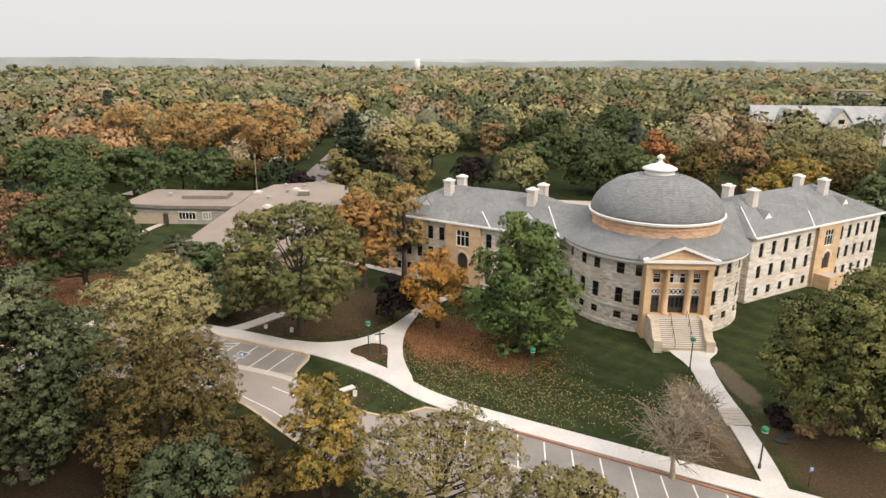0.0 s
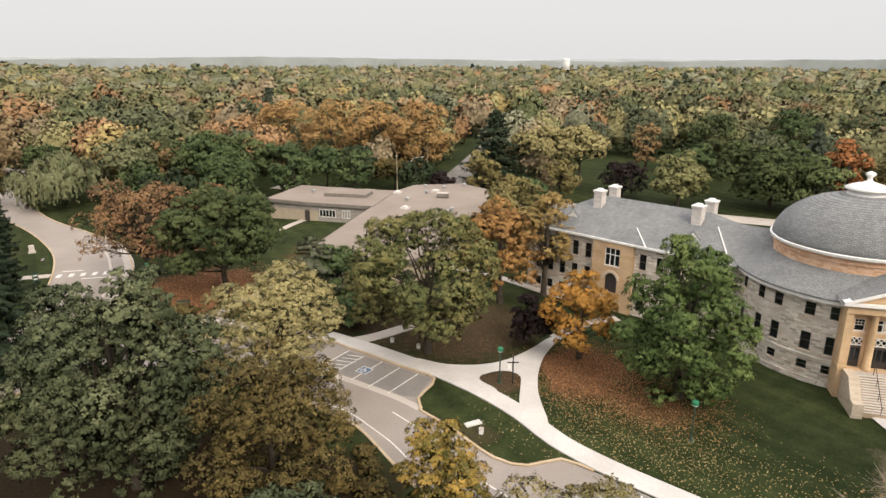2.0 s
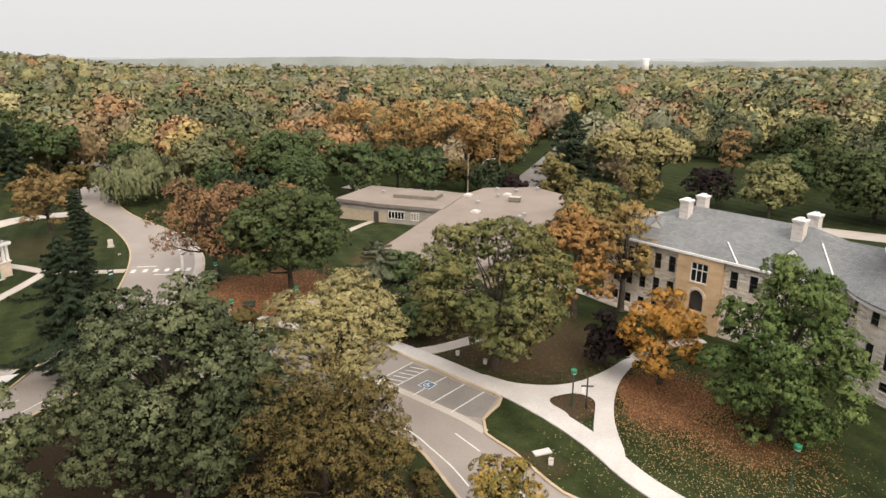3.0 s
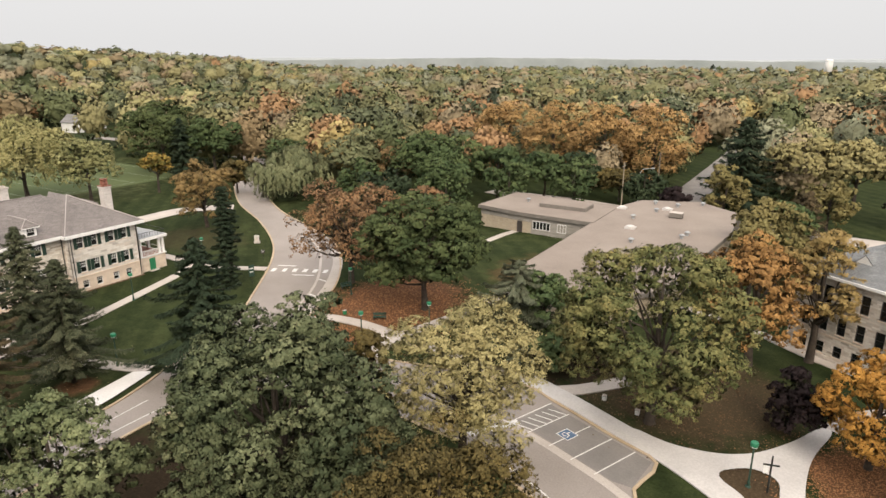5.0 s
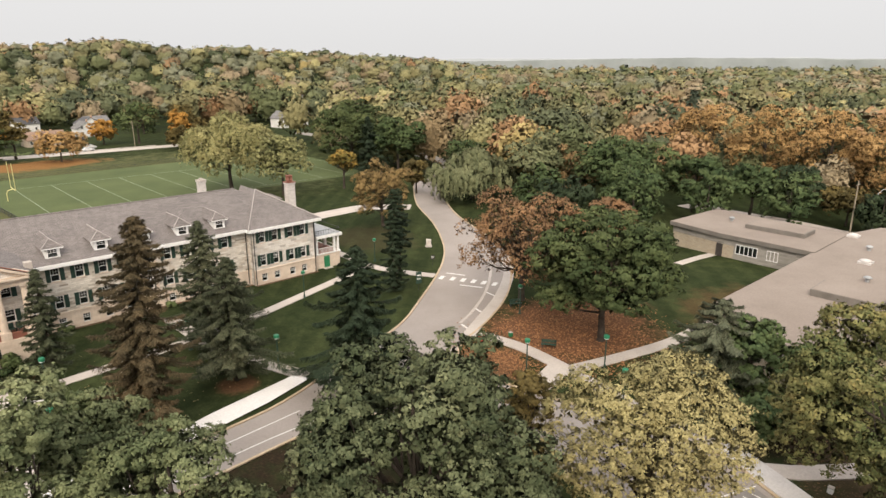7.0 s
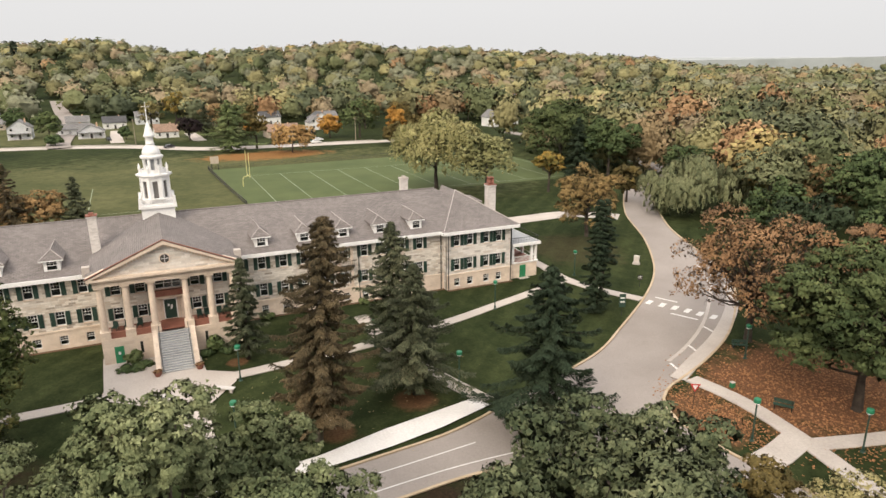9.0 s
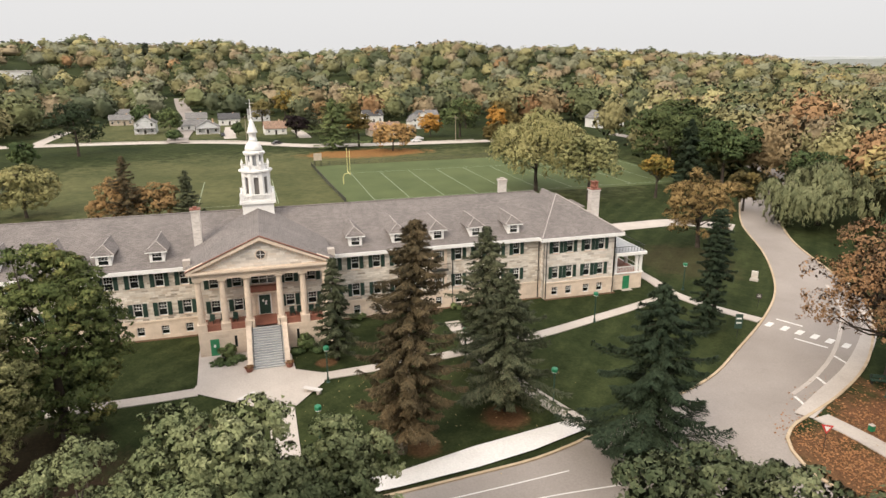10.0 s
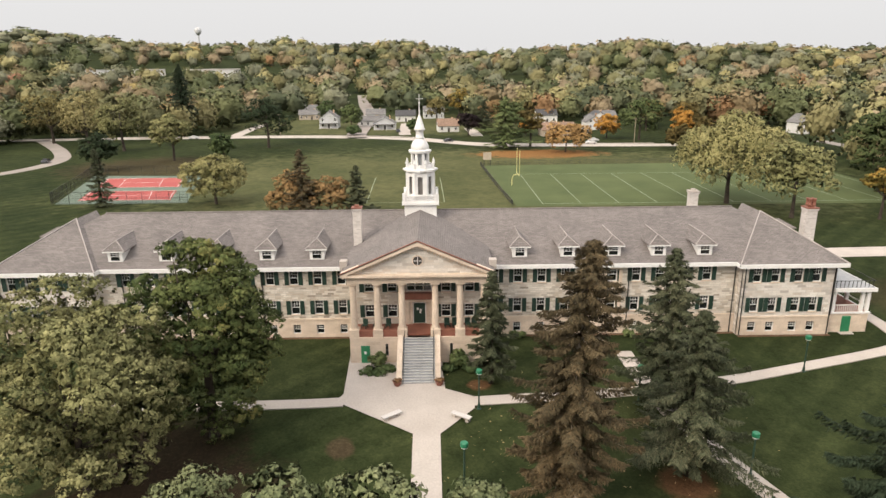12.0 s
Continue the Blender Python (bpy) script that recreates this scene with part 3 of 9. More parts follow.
# roads
road_west = [(-163, 173), (-158, 160), (-152.5, 154.6), (-135.5, 141.2), (-118, 131), (-105.8, 122.5), (-98, 115.7), (-91, 107.5), (-84.2, 98), (-79.2, 90.6), (-76, 83), (-73.5, 76), (-71.3, 70.5)]
road_east = [(-157.5, 173), (-154.5, 167), (-147.4, 159.3), (-138, 152.3), (-121, 140.8), (-104.5, 132.8), (-92.7, 126.6), (-84, 118.2), (-76.5, 108.7), (-71.5, 99.6), (-68.3, 91.5)]
south_west = [(-71.3, 70.5), (-70, 66), (-69.3, 60), (-68.7, 54), (-68.2, 46), (-67.5, 30), (-66, 0), (-64, -40)]
south_east = [(-57, -40), (-59.2, 0), (-61, 30), (-62, 46), (-62.8, 58), (-63.2, 66), (-62, 72), (-57, 76.5), (-47, 78.5), (-36, 78)]
lot_south = [(-36, 78), (-29.6, 75.1), (-25, 72.8), (-19.5, 67.4), (-14, 62.4), (-4, 56.4), (8, 49.4), (24, 40), (40, 31)]
lot_north = [(52, 39.5), (34, 50), (15.9, 60.2), (3.0, 67.3), (-2.5, 70.4), (-5.4, 71.6), (-8.2, 70), (-11.4, 70.6), (-16.6, 75), (-19.6, 77), (-20.5, 79.4), (-19.8, 84), (-24, 86), (-32, 89.6), (-36, 91), (-46, 89.5), (-53, 87.8), (-57, 87), (-62.5, 86.8), (-66.4, 88.7), (-68.3, 91.5)]
road_poly = curve_through(road_west, 3) + curve_through(south_west, 3)[1:] + curve_through(south_east, 3) + curve_through(lot_south, 3)[1:] + curve_through(lot_north, 2) + curve_through(road_east[::-1], 3)[1:]
sheet("road", road_poly, 0.03, M["asphalt"], "worn light grey-brown asphalt campus road and parking lot", "road")
strip("road_2", [(-290, 185), (-292, 136), (-295, 90), (-299, 66), (-322, 34), (-333, -8), (-334, -75), (-330, -149), (-322, -230)], 8, 0.05, M["concrete"], "pale street along the far side of the playing fields", "street")
strip("road_3", [(-326, 12), (-345, 10), (-400, 9), (-455, 6), (-520, -4), (-600, -14)], 9, 0.5, M["asphalt"], "residential street climbing a wooded slope", "street")
strip("road_4", [(-41, 176), (-41.5, 203), (-41.5, 236), (-42, 290), (-43, 380)], 8.5, 0.05, M["asphalt_dark"], "straight street running between trees", "street")
strip("road_5", [(-90, 190), (-41, 180), (8, 176), (60, 168), (120, 176), (180, 200)], 7, 0.04, M["concrete"], "pale cross street behind the buildings", "street")
strip("road_6", [(-163, 172), (-168, 182), (-190, 196), (-240, 205), (-300, 205)], 6, 0.04, M["asphalt"], "campus road bending away behind trees", "road")
strip("road_7", [(-141, 112), (-141.5, 121), (-141, 130), (-134, 138)], 5.5, 0.05, M["concrete"], "concrete drive joining the road", "drive")
strip("road_8", [(-215, -110), (-235, -90), (-262, -86), (-290, -100), (-330, -130)], 5.5, 0.05, M["asphalt"], "asphalt lane by the tennis courts", "lane")

# kerbs: a step between road and verge
for i, (pts, mat) in enumerate([(road_west, "kerb"), (south_west, "kerb"), (road_east, "kerb"), (south_east, "kerb"), (lot_south, "kerb"), (lot_north[4:], "kerb"), (lot_north[:4], "kerb_red")]):
    strip("kerb_%d" % (i + 1), pts, 0.28, 0.17, M[mat], "weathered concrete kerb along the road", "kerb")

# walks
strip("pavement_1", [(52, 41.6), (34.8, 51.8), (16.6, 61.6), (3.5, 68.6), (-2, 71.7), (-5.9, 74.6), (-9.6, 78.6), (-14, 82.2), (-19.5, 85.6), (-24, 87.6), (-30, 90.3), (-36, 92.6)], 2.3, 0.14, M["concrete_new"], "bright new concrete walk along the lawn", "walk")
def rounded(poly, times=2):
    """Corners cut twice over, so that they read as curves."""
    for _ in range(times):
        poly = [(a[0] + (b[0] - a[0]) * f, a[1] + (b[1] - a[1]) * f) for a, b in zip(poly, poly[1:] + poly[:1]) for f in (0.22, 0.78)]
    return poly


sheet("pavement_2", rounded([(-24, 88.9), (-19.5, 87.5), (-15.4, 88.2), (-12.6, 90), (-9.9, 93.8), (-7.8, 98.2), (-6.6, 97.8), (-8.3, 92), (-8.6, 87), (-8.2, 82.5), (-6.4, 76.2), (-9.6, 78), (-10.1, 81.4), (-10.2, 84), (-10.4, 86.9), (-12.7, 87.7), (-15.6, 85.1), (-12, 82.6), (-14, 81.2), (-19.5, 84.7)]), 0.15, M["concrete_new"], "bright new concrete paths meeting in a triangle", "walk")
strip("pavement_3", [(-7.2, 98), (-4, 103), (1, 106.5)], 1.6, 0.13, M["concrete"], "concrete path to the wing door", "walk")
strip("pavement_4", [(-33, 91), (-30, 93.2), (-26, 98)], 2.0, 0.12, M["concrete"], "concrete path beneath the oak", "walk")
strip("pavement_5", [(-26, 124), (-16.7, 120.1), (-9.3, 114.9), (-5, 112.8)], 1.6, 0.1, M["concrete"], "concrete path along the wing", "walk")
strip("pavement_6", [(26.9, 82), (26.7, 79), (26.2, 75), (25.95, 71)], 2.5, 0.16, M["concrete_new"], "pale concrete walk to the rotunda steps", "walk")
sheet("pavement_19", rounded([(24.4, 87.6), (31.4, 87.2), (30.6, 84.6), (28.4, 82.4), (28.1, 78.6), (25.5, 78.6), (25.4, 82), (24.8, 84)]), 0.165, M["concrete_new"], "pale concrete landing before the rotunda steps", "walk")
strip("pavement_7", [(25.8, 68), (25.0, 61), (23.6, 54), (22, 48)], 2.0, 0.12, M["concrete_new"], "pale concrete walk towards the parking lot", "walk")
# lower walks before the long hall
sheet("plaza", [(-102.4, 36.6), (-93.4, 37.0), (-92.4, 36.6), (-91.4, 37.0), (-85.8, 44.3), (-68.3, 44.5), (-68.3, 46.9), (-85.7, 46.8), (-90.2, 50.2), (-92.4, 50.4), (-94.2, 47.4), (-97.2, 47.2), (-102.2, 47.2)], 0.1, M["concrete"], "pale concrete forecourt before the portico", "plaza")
strip("pavement_8", [(-91.2, 10), (-91.4, 29.5), (-91.8, 37.2)], 1.7, 0.09, M["concrete"], "narrow concrete path across the lawn", "walk")
strip("pavement_9", [(-91.6, 50), (-92.1, 56), (-92.6, 62), (-93.4, 68.2), (-95.3, 77.6), (-98, 86.6), (-101.3, 97), (-103.6, 102.6)], 1.7, 0.09, M["concrete"], "narrow concrete path curving across the lawn", "walk")
strip("pavement_10", [(-102.5, 68.2), (-97, 68.3), (-92.6, 68.5), (-87, 69.2), (-83, 70.4), (-77, 72), (-74.2, 72.8)], 1.9, 0.1, M["concrete"], "concrete path running down to the road", "walk")
strip("pavement_11", [(-116, 103), (-110, 103), (-103.8, 102.6), (-98, 104), (-91.2, 107.4)], 1.8, 0.1, M["concrete"], "concrete path to the side porch", "walk")
sheet("pavement_12", [(-73.2, 72.6), (-75.2, 71.4), (-73.4, 61.5), (-71.7, 55), (-70.6, 46), (-69.0, 46), (-69.4, 54), (-70.2, 61), (-71.3, 66.5)], 0.16, M["concrete_pale"], "wide bright concrete walk beside the road", "walk")
strip("pavement_13", [(-69.2, 93.2), (-72, 98.5), (-76.5, 107), (-83.2, 116.6), (-90, 123.5)], 1.7, 0.12, M["concrete"], "worn concrete walk along the kerb", "walk")
strip("pavement_14", [(-68.6, 94.6), (-62, 95.2), (-54.5, 94.4), (-48, 93.2), (-40, 92.4), (-34.5, 91.8)], 1.9, 0.12, M["concrete"], "weathered concrete path through fallen leaves", "walk")
strip("pavement_15", [(-54.5, 94.4), (-52, 103), (-50.4, 110.4), (-50, 120)], 1.8, 0.11, M["concrete"], "weathered concrete path through fallen leaves", "walk")
strip("pavement_16", [(-55.6, 94.2), (-54.6, 90.5), (-54.2, 87.6)], 2.6, 0.14, M["concrete"], "concrete apron at the kerb", "walk")
strip("pavement_17", [(-66, 140.5), (-65.3, 146.5), (-64.5, 150.3)], 1.6, 0.08, M["concrete"], "concrete path across a courtyard", "walk")
strip("pavement_18", [(-334, -140), (-340, -75), (-339, -8), (-329, 34), (-303, 70), (-298, 136)], 1.5, 0.08, M["concrete"], "pale pavement before the houses", "walk")
for i, y in enumerate((-46, 33, 66)):
    strip("drive_%d" % (i + 1), [(-338 + (8 if y > 50 else 0), y), (-352, y - 1), (-366 if y > 50 else -396, y - 2)], 5.5, 0.07, M["concrete"], "pale driveway beside a house", "drive")


# ---- walls, windows, roofs ----
def straight(ox, oy, deg, base):
    """Maps metres along a straight wall, height and depth inwards to the place. Outward is to the right of the direction."""
    t = Vector((math.cos(radians(deg)), math.sin(radians(deg)), 0))
    n = Vector((t.y, -t.x, 0))

    def at(u, z, d=0.0):
        return Vector((ox, oy, base)) + t * u + Vector((0, 0, z)) - n * d

    def frame_at(u, z):
        m = Matrix((t, n, Vector((0, 0, 1)))).transposed().to_4x4()
        m.translation = at(u, z)
        return m

    return at, frame_at


def round_wall(cx, cy, r, start, base):
    """The same on a round wall: metres run anticlockwise from the start angle."""

    def at(u, z, d=0.0):
        a = radians(start) + u / r
        return Vector((cx + (r - d) * math.cos(a), cy + (r - d) * math.sin(a), base + z))

    def frame_at(u, z):
        a = radians(start) + u / r
        n = Vector((math.cos(a), math.sin(a), 0))
        t = Vector((-n.y, n.x, 0))
        m = Matrix((t, n, Vector((0, 0, 1)))).transposed().to_4x4()
        m.translation = at(u, z)
        return m

    return at, frame_at


def wall_mesh(name, at, length, z0, z1, holes, material, cut=None, deep=0.28, flip=False):
    """A wall with true openings: (u, z, width, height) from each opening's foot middle."""
    us, zs = {0.0, length}, {z0, z1}
    for u, z, w, h in holes:
        us |= {u - w / 2, u + w / 2}
        zs |= {z, z + h}
    if cut:
        n = int(length / cut)
        us |= {length * i / n for i in range(1, n)}
    us, zs = sorted(us), sorted(zs)
    us = [u for i, u in enumerate(us) if i == 0 or u - us[i - 1] > 1e-4]
    zs = [z for i, z in enumerate(zs) if i == 0 or z - zs[i - 1] > 1e-4]
    inside = lambda u, z: any(abs(u - hu) < w / 2 and hz < z < hz + h for hu, hz, w, h in holes)
    solid = [[not inside((us[i] + us[i + 1]) / 2, (zs[j] + zs[j + 1]) / 2) for j in range(len(zs) - 1)] for i in range(len(us) - 1)]
    vs, fs, uvs, key = [], [], [], {}

    def vert(i, j, d):
        k = (i, j, d)
        if k not in key:
            key[k] = len(vs)
            vs.append(tuple(at(us[i], zs[j], d)))
            uvs.append((us[i] + d, zs[j]))
        return key[k]

    for i in range(len(us) - 1):
        for j in range(len(zs) - 1):
            if solid[i][j]:
                fs.append((vert(i, j, 0), vert(i + 1, j, 0), vert(i + 1, j + 1, 0), vert(i, j + 1, 0)))
                fs.append((vert(i, j + 1, deep), vert(i + 1, j + 1, deep), vert(i + 1, j, deep), vert(i, j, deep)))
                for di, dj, a, b in ((-1, 0, (i, j), (i, j + 1)), (1, 0, (i + 1, j + 1), (i + 1, j)), (0, -1, (i + 1, j), (i, j)), (0, 1, (i, j + 1), (i + 1, j + 1))):
                    p, q = i + di, j + dj
                    if not (0 <= p < len(us) - 1 and 0 <= q < len(zs) - 1 and solid[p][q]):
                        fs.append((vert(*b, 0), vert(*a, 0), vert(*a, deep), vert(*b, deep)))
    me = bpy.data.meshes.new(name)
    me.from_pydata(vs, [], fs)
    me.materials.append(material)
    lay = me.uv_layers.new(name="UVMap").data
    for l in me.loops:
        lay[l.index].uv = uvs[l.vertex_index]
    return me


window_cache = {}


def window_meshes(w, h, style):
    """Frame with sash bars, and its pane; local x along the wall, y outward, z up from the sill."""
    key = (round(w, 2), round(h, 2), style)
    if key not in window_cache:
        t, y1, bar = 0.075, -0.1, 0.03
        iw, ih = w - 2 * t, h - 2 * t
        if style == "triple":
            cells = [(3, t, ih * 0.62), (3, t + ih * 0.62 + 0.1, ih * 0.38 - 0.1)]
        elif style == "dark":
            cells = [(1, t, ih * 0.5 - 0.03), (1, t + ih * 0.5 + 0.03, ih * 0.5 - 0.03)]
        else:
            up = ih * 0.25 - 0.03
            cells = [(1, t, ih * 0.5 - 0.03), (3, t + ih * 0.5 + 0.03, up), (3, t + ih * 0.5 + 0.06 + up, up)]
        lights = []
        for n, z, hh in cells:
            b = 0.09 if style == "triple" else bar
            cw = (iw - (n - 1) * b) / n
            lights += [(t + cw / 2 + i * (cw + b), z, cw, hh) for i in range(n)]
        lattice = lambda u, z, d=0.0: Vector((u - w / 2, y1 - d, z))
        sill = Geo().box(-w / 2 - 0.1, -0.12, -0.13, w / 2 + 0.1, 0.09, -0.005)
        frame_mat = M["darkdoor"] if style == "dark" else M["white"]
        pane = Geo().box(-w / 2 + 0.04, -0.175, 0.04, w / 2 - 0.04, -0.165, h - 0.04)
        blind = Geo().box(-w / 2 + 0.05, -0.23, h * 0.5, w / 2 - 0.05, -0.215, h - 0.05)
        window_cache[key] = (wall_mesh("window_frame", lattice, w, 0.0, h, lights, frame_mat, deep=0.1), sill.mesh("sill", M["cream"]), pane.mesh("pane", M["glass"]), blind.mesh("blind", M["blind"]))
    return window_cache[key]


shutter_cache = {}


def shutter_mesh(w, h):
    key = (round(w, 2), round(h, 2))
    if key not in shutter_cache:
        g = Geo()
        g.box(-w / 2, 0.02, 0, -w / 2 + 0.06, 0.08, h).box(w / 2 - 0.06, 0.02, 0, w / 2, 0.08, h)
        n = 9
        for i in range(n):
            z = h * (i + 0.1) / n
            g.box(-w / 2 + 0.05, 0.025, z, w / 2 - 0.05, 0.065, z + h / n * 0.72)
        g.box(-w / 2 + 0.05, 0.012, 0.02, w / 2 - 0.05, 0.026, h - 0.02)
        shutter_cache[key] = g.mesh("shutter", M["shutter"])
    return shutter_cache[key]


pick = random.Random(11)


def add_window(parent, frame_at, u, z, w, h, style="sash", shutters=False, blinds=0.35):
    fr, sill, pane, blind = window_meshes(w, h, style)
    win = part("window", fr, parent, "", frame_at(u, z))
    part("sill", sill, win, world_space=False)
    part("pane", pane, win, world_space=False)
    if pick.random() < blinds:
        part("blind", blind, win, "pale drawn blind", world_space=False)
    if shutters:
        for s in (-1, 1):
            part("shutter", shutter_mesh(0.52, h), win, "dark green louvred shutter", Matrix.Translation((s * (w / 2 + 0.3), 0, 0)), False)
    return win


def roof_mesh(name, verts, faces, material, thick=0.22):
    """Roof planes with a little thickness."""
    n = len(verts)
    vs = list(verts) + [(x, y, z - thick) for x, y, z in verts]
    fs = list(faces) + [tuple(reversed([i + n for i in f])) for f in faces]
    edge = {}
    for f in faces:
        for a, b in zip(f, f[1:] + f[:1]):
            edge[(a, b)] = True
    for a, b in list(edge):
        if (b, a) not in edge:
            fs.append((b, a, a + n, b + n))
    return mesh_ob(name, vs, fs, material)


def band(at, length, z0, z1, d0, d1, material, name, cut=2.0):
    """A cornice or plinth along a wall, from depth d0 (outer, negative) to d1."""
    n = max(1, int(length / cut))
    vs, fs = [], []
    for i in range(n + 1):
        u = length * i / n
        vs += [at(u, z0, d0), at(u, z1, d0), at(u, z1, d1), at(u, z0, d1)]
    for i in range(n):
        a, b = 4 * i, 4 * i + 4
        fs += [(a, b, b + 1, a + 1), (a + 1, b + 1, b + 2, a + 2), (a + 3, a, b, b + 3) if False else (a, a + 3, b + 3, b), (a + 2, b + 2, b + 3, a + 3)]
    fs += [(0, 1, 2, 3), (4 * n + 3, 4 * n + 2, 4 * n + 1, 4 * n)]
    return mesh_ob(name, [tuple(v) for v in vs], fs, material)


def chimney(parent, x, y, z0, z1, w, deg=0.0, mat="whitebrick", cap="white", name="chimney"):
    m = pose(x, y, 0, 0, 0, deg)
    g = Geo()
    g.box(-w / 2, -w / 2, z0, w / 2, w / 2, z1 - 0.35, m)
    g.box(-w / 2 - 0.1, -w / 2 - 0.1, z1 - 0.35, w / 2 + 0.1, w / 2 + 0.1, z1 - 0.12, m)
    ch = part(name, g.mesh("chimney", M[mat]), parent)
    c = Geo().box(-w / 2 - 0.14, -w / 2 - 0.14, z1 - 0.12, w / 2 + 0.14, w / 2 + 0.14, z1, m)
    c.box(-w / 4, -w / 4, z1, w / 4, w / 4, z1 + 0.25, m)
    part("chimney_cap", c.mesh("chimney_cap", M[cap]), ch, world_space=False)
    return ch


# ---- the rotunda hall with two angled wings ----
RX, RY, RZ = 27.3, 102.4, 0.5
hall = thing("rotunda_hall", RX, RY, RZ, "domed pale stone hall with grey shingled roofs and two angled wings", "building")
AX = -3.0  # the portico's turn from due south
WR = 12.1
EAVE = 9.6


front = 270 + AX
span = 250.0
at, fat = round_wall(RX, RY, WR, front - span / 2, RZ)
arc = WR * radians(span)
mid = arc / 2
holes, wins = [], []
for a in (-95, -83, -66, -54, -37, -25, 23, 36, 52, 64, 81, 93):
    u = mid + WR * radians(a - AX)
    for z, w, h in ((0.95, 1.1, 1.0), (3.2, 1.1, 2.1), (7.25, 1.1, 1.5)):
        holes.append((u, z, w, h))
        wins.append((u, z, w, h))
part("wall", wall_mesh("wall", at, arc, -0.9, EAVE, holes, M["limestone"], cut=1.3), hall, "coursed pale limestone round wall")
for u, z, w, h in wins:
    add_window(hall, fat, u, z, w, h, "dark", blinds=0.25)
part("plinth", band(at, arc, -0.9, 0.1, -0.12, 0.05, M["limestone"], "plinth", 1.3), hall)
part("string_course", band(at, arc, 2.45, 2.7, -0.1, 0.05, M["greystone"], "string_course", 1.3), hall)
part("cornice", band(at, arc, EAVE - 0.35, EAVE + 0.05, -0.85, 0.1, M["white"], "cornice", 1.3), hall, "white painted round cornice")
rm = Matrix.Translation((RX, RY, RZ))
part("lower_roof", Geo().lathe([(13.1, EAVE + 0.06), (13.1, EAVE + 0.22), (8.75, EAVE + 2.2), (8.75, EAVE + 1.8)], 72, rm).mesh("lower_roof", M["slate"]), hall, "grey shingled ring roof")
part("drum", Geo().lathe([(8.85, EAVE + 1.2), (8.85, EAVE + 3.7), (8.7, EAVE + 3.75)], 72, rm).mesh("drum", M["redbrick"]), hall, "orange-buff brick drum")
part("drum_band", Geo().lathe([(8.85, EAVE + 3.1), (9.02, EAVE + 3.15), (9.02, EAVE + 3.37), (8.85, EAVE + 3.43)], 72, rm).mesh("drum_band", M["redbrick"]), hall)
part("drum_cornice", Geo().lathe([(8.9, EAVE + 3.7), (9.4, EAVE + 3.85), (9.45, EAVE + 4.13), (9.15, EAVE + 4.2)], 72, rm).mesh("drum_cornice", M["white"]), hall, "white ring at the foot of the dome")
dome = [(9.22, EAVE + 4.16)]
for i in range(1, 15):
    a = radians(90 * i / 15)
    dome.append((9.22 * math.cos(a) ** 0.92, EAVE + 4.16 + 5.35 * math.sin(a) ** 1.12))
dome_g = Geo().lathe(dome, 72, rm)
dm = mesh_ob("dome", dome_g.v, dome_g.f, M["slate"], False, True)
lay = dm.uv_layers.new(name="UVMap").data
for l in dm.loops:
    co = dm.vertices[l.vertex_index].co
    a = math.atan2(co.y - RY, co.x - RX)
    lay[l.index].uv = (a * 9.0, co.z * 1.3)
part("dome", dm, hall, "grey shingled dome")
TOP = EAVE + 8.85
part("lantern", Geo().lathe([(2.55, TOP - 0.5), (2.5, TOP), (2.2, TOP + 0.25), (1.95, TOP + 0.95), (2.35, TOP + 1.1), (2.4, TOP + 1.3), (1.6, TOP + 1.65), (0.75, TOP + 1.9), (0.3, TOP + 2.15), (0.22, TOP + 2.5), (0.52, TOP + 2.75), (0.5, TOP + 3.0), (0.12, TOP + 3.2)], 36, rm).mesh("lantern", M["white"], True), hall, "white painted lantern and finial")

# portico and steps, in the portico's own frame: x along, y outward
pm = Matrix.Translation((RX, RY, RZ)) @ pose(0, 0, 0, 0, 0, AX) @ pose(0, 0, 0, 0, 0, 180) @ Matrix.Diagonal((0.87, 1, 1, 1))
P0 = WR - 0.3  # y of the round wall
PF = 13.35  # portico front
FL = 2.75
PE = EAVE + 0.5
portico = Geo()
portico.box(-4.85, P0 - 1.2, -1.0, 4.85, PF, FL, pm)
part("portico_base", portico.mesh("portico_base", M["buff"]), hall)
backw = Geo()
for x0, x1, z0, z1 in ((-4.85, -3.5, FL, PE - 1.1), (-2.35, -1.3, FL, PE - 1.1), (1.3, 2.35, FL, PE - 1.1), (3.5, 4.85, FL, PE - 1.1), (-3.5, -2.35, FL + 3.35, FL + 4.0), (2.35, 3.5, FL + 3.35, FL + 4.0), (-1.3, 1.3, FL + 3.35, FL + 4.0), (-3.5, 3.5, FL + 5.35, PE - 1.1)):
    backw.box(x0, P0 - 0.8, z0, x1, P0 + 0.45, z1, pm)
part("portico_wall", backw.mesh("portico_wall", M["buff"]), hall, "buff stone wall behind the columns")
for x in (-4.45, 4.45):
    part("pilaster", Geo().box(x - 0.42, P0, FL, x + 0.42, PF - 0.1, PE - 1.1, pm).box(x - 0.5, P0, FL, x + 0.5, PF, FL + 0.4, pm).mesh("pilaster", M["buff"]), hall)
for x in (-1.62, 1.62):
    cm = pm @ Matrix.Translation((x, PF - 0.62, 0))
    part("column", Geo().lathe([(0.56, FL), (0.56, FL + 0.2), (0.45, FL + 0.35), (0.44, FL + 2.2), (0.36, PE - 1.6), (0.46, PE - 1.45), (0.52, PE - 1.1)], 20, cm).mesh("column", M["buff"], True), hall, "smooth buff stone column")
ent = Geo().box(-4.95, P0 - 1.0, PE - 1.1, 4.95, PF + 0.05, PE - 0.2, pm)
part("entablature", ent.mesh("entablature", M["buff"]), hall)
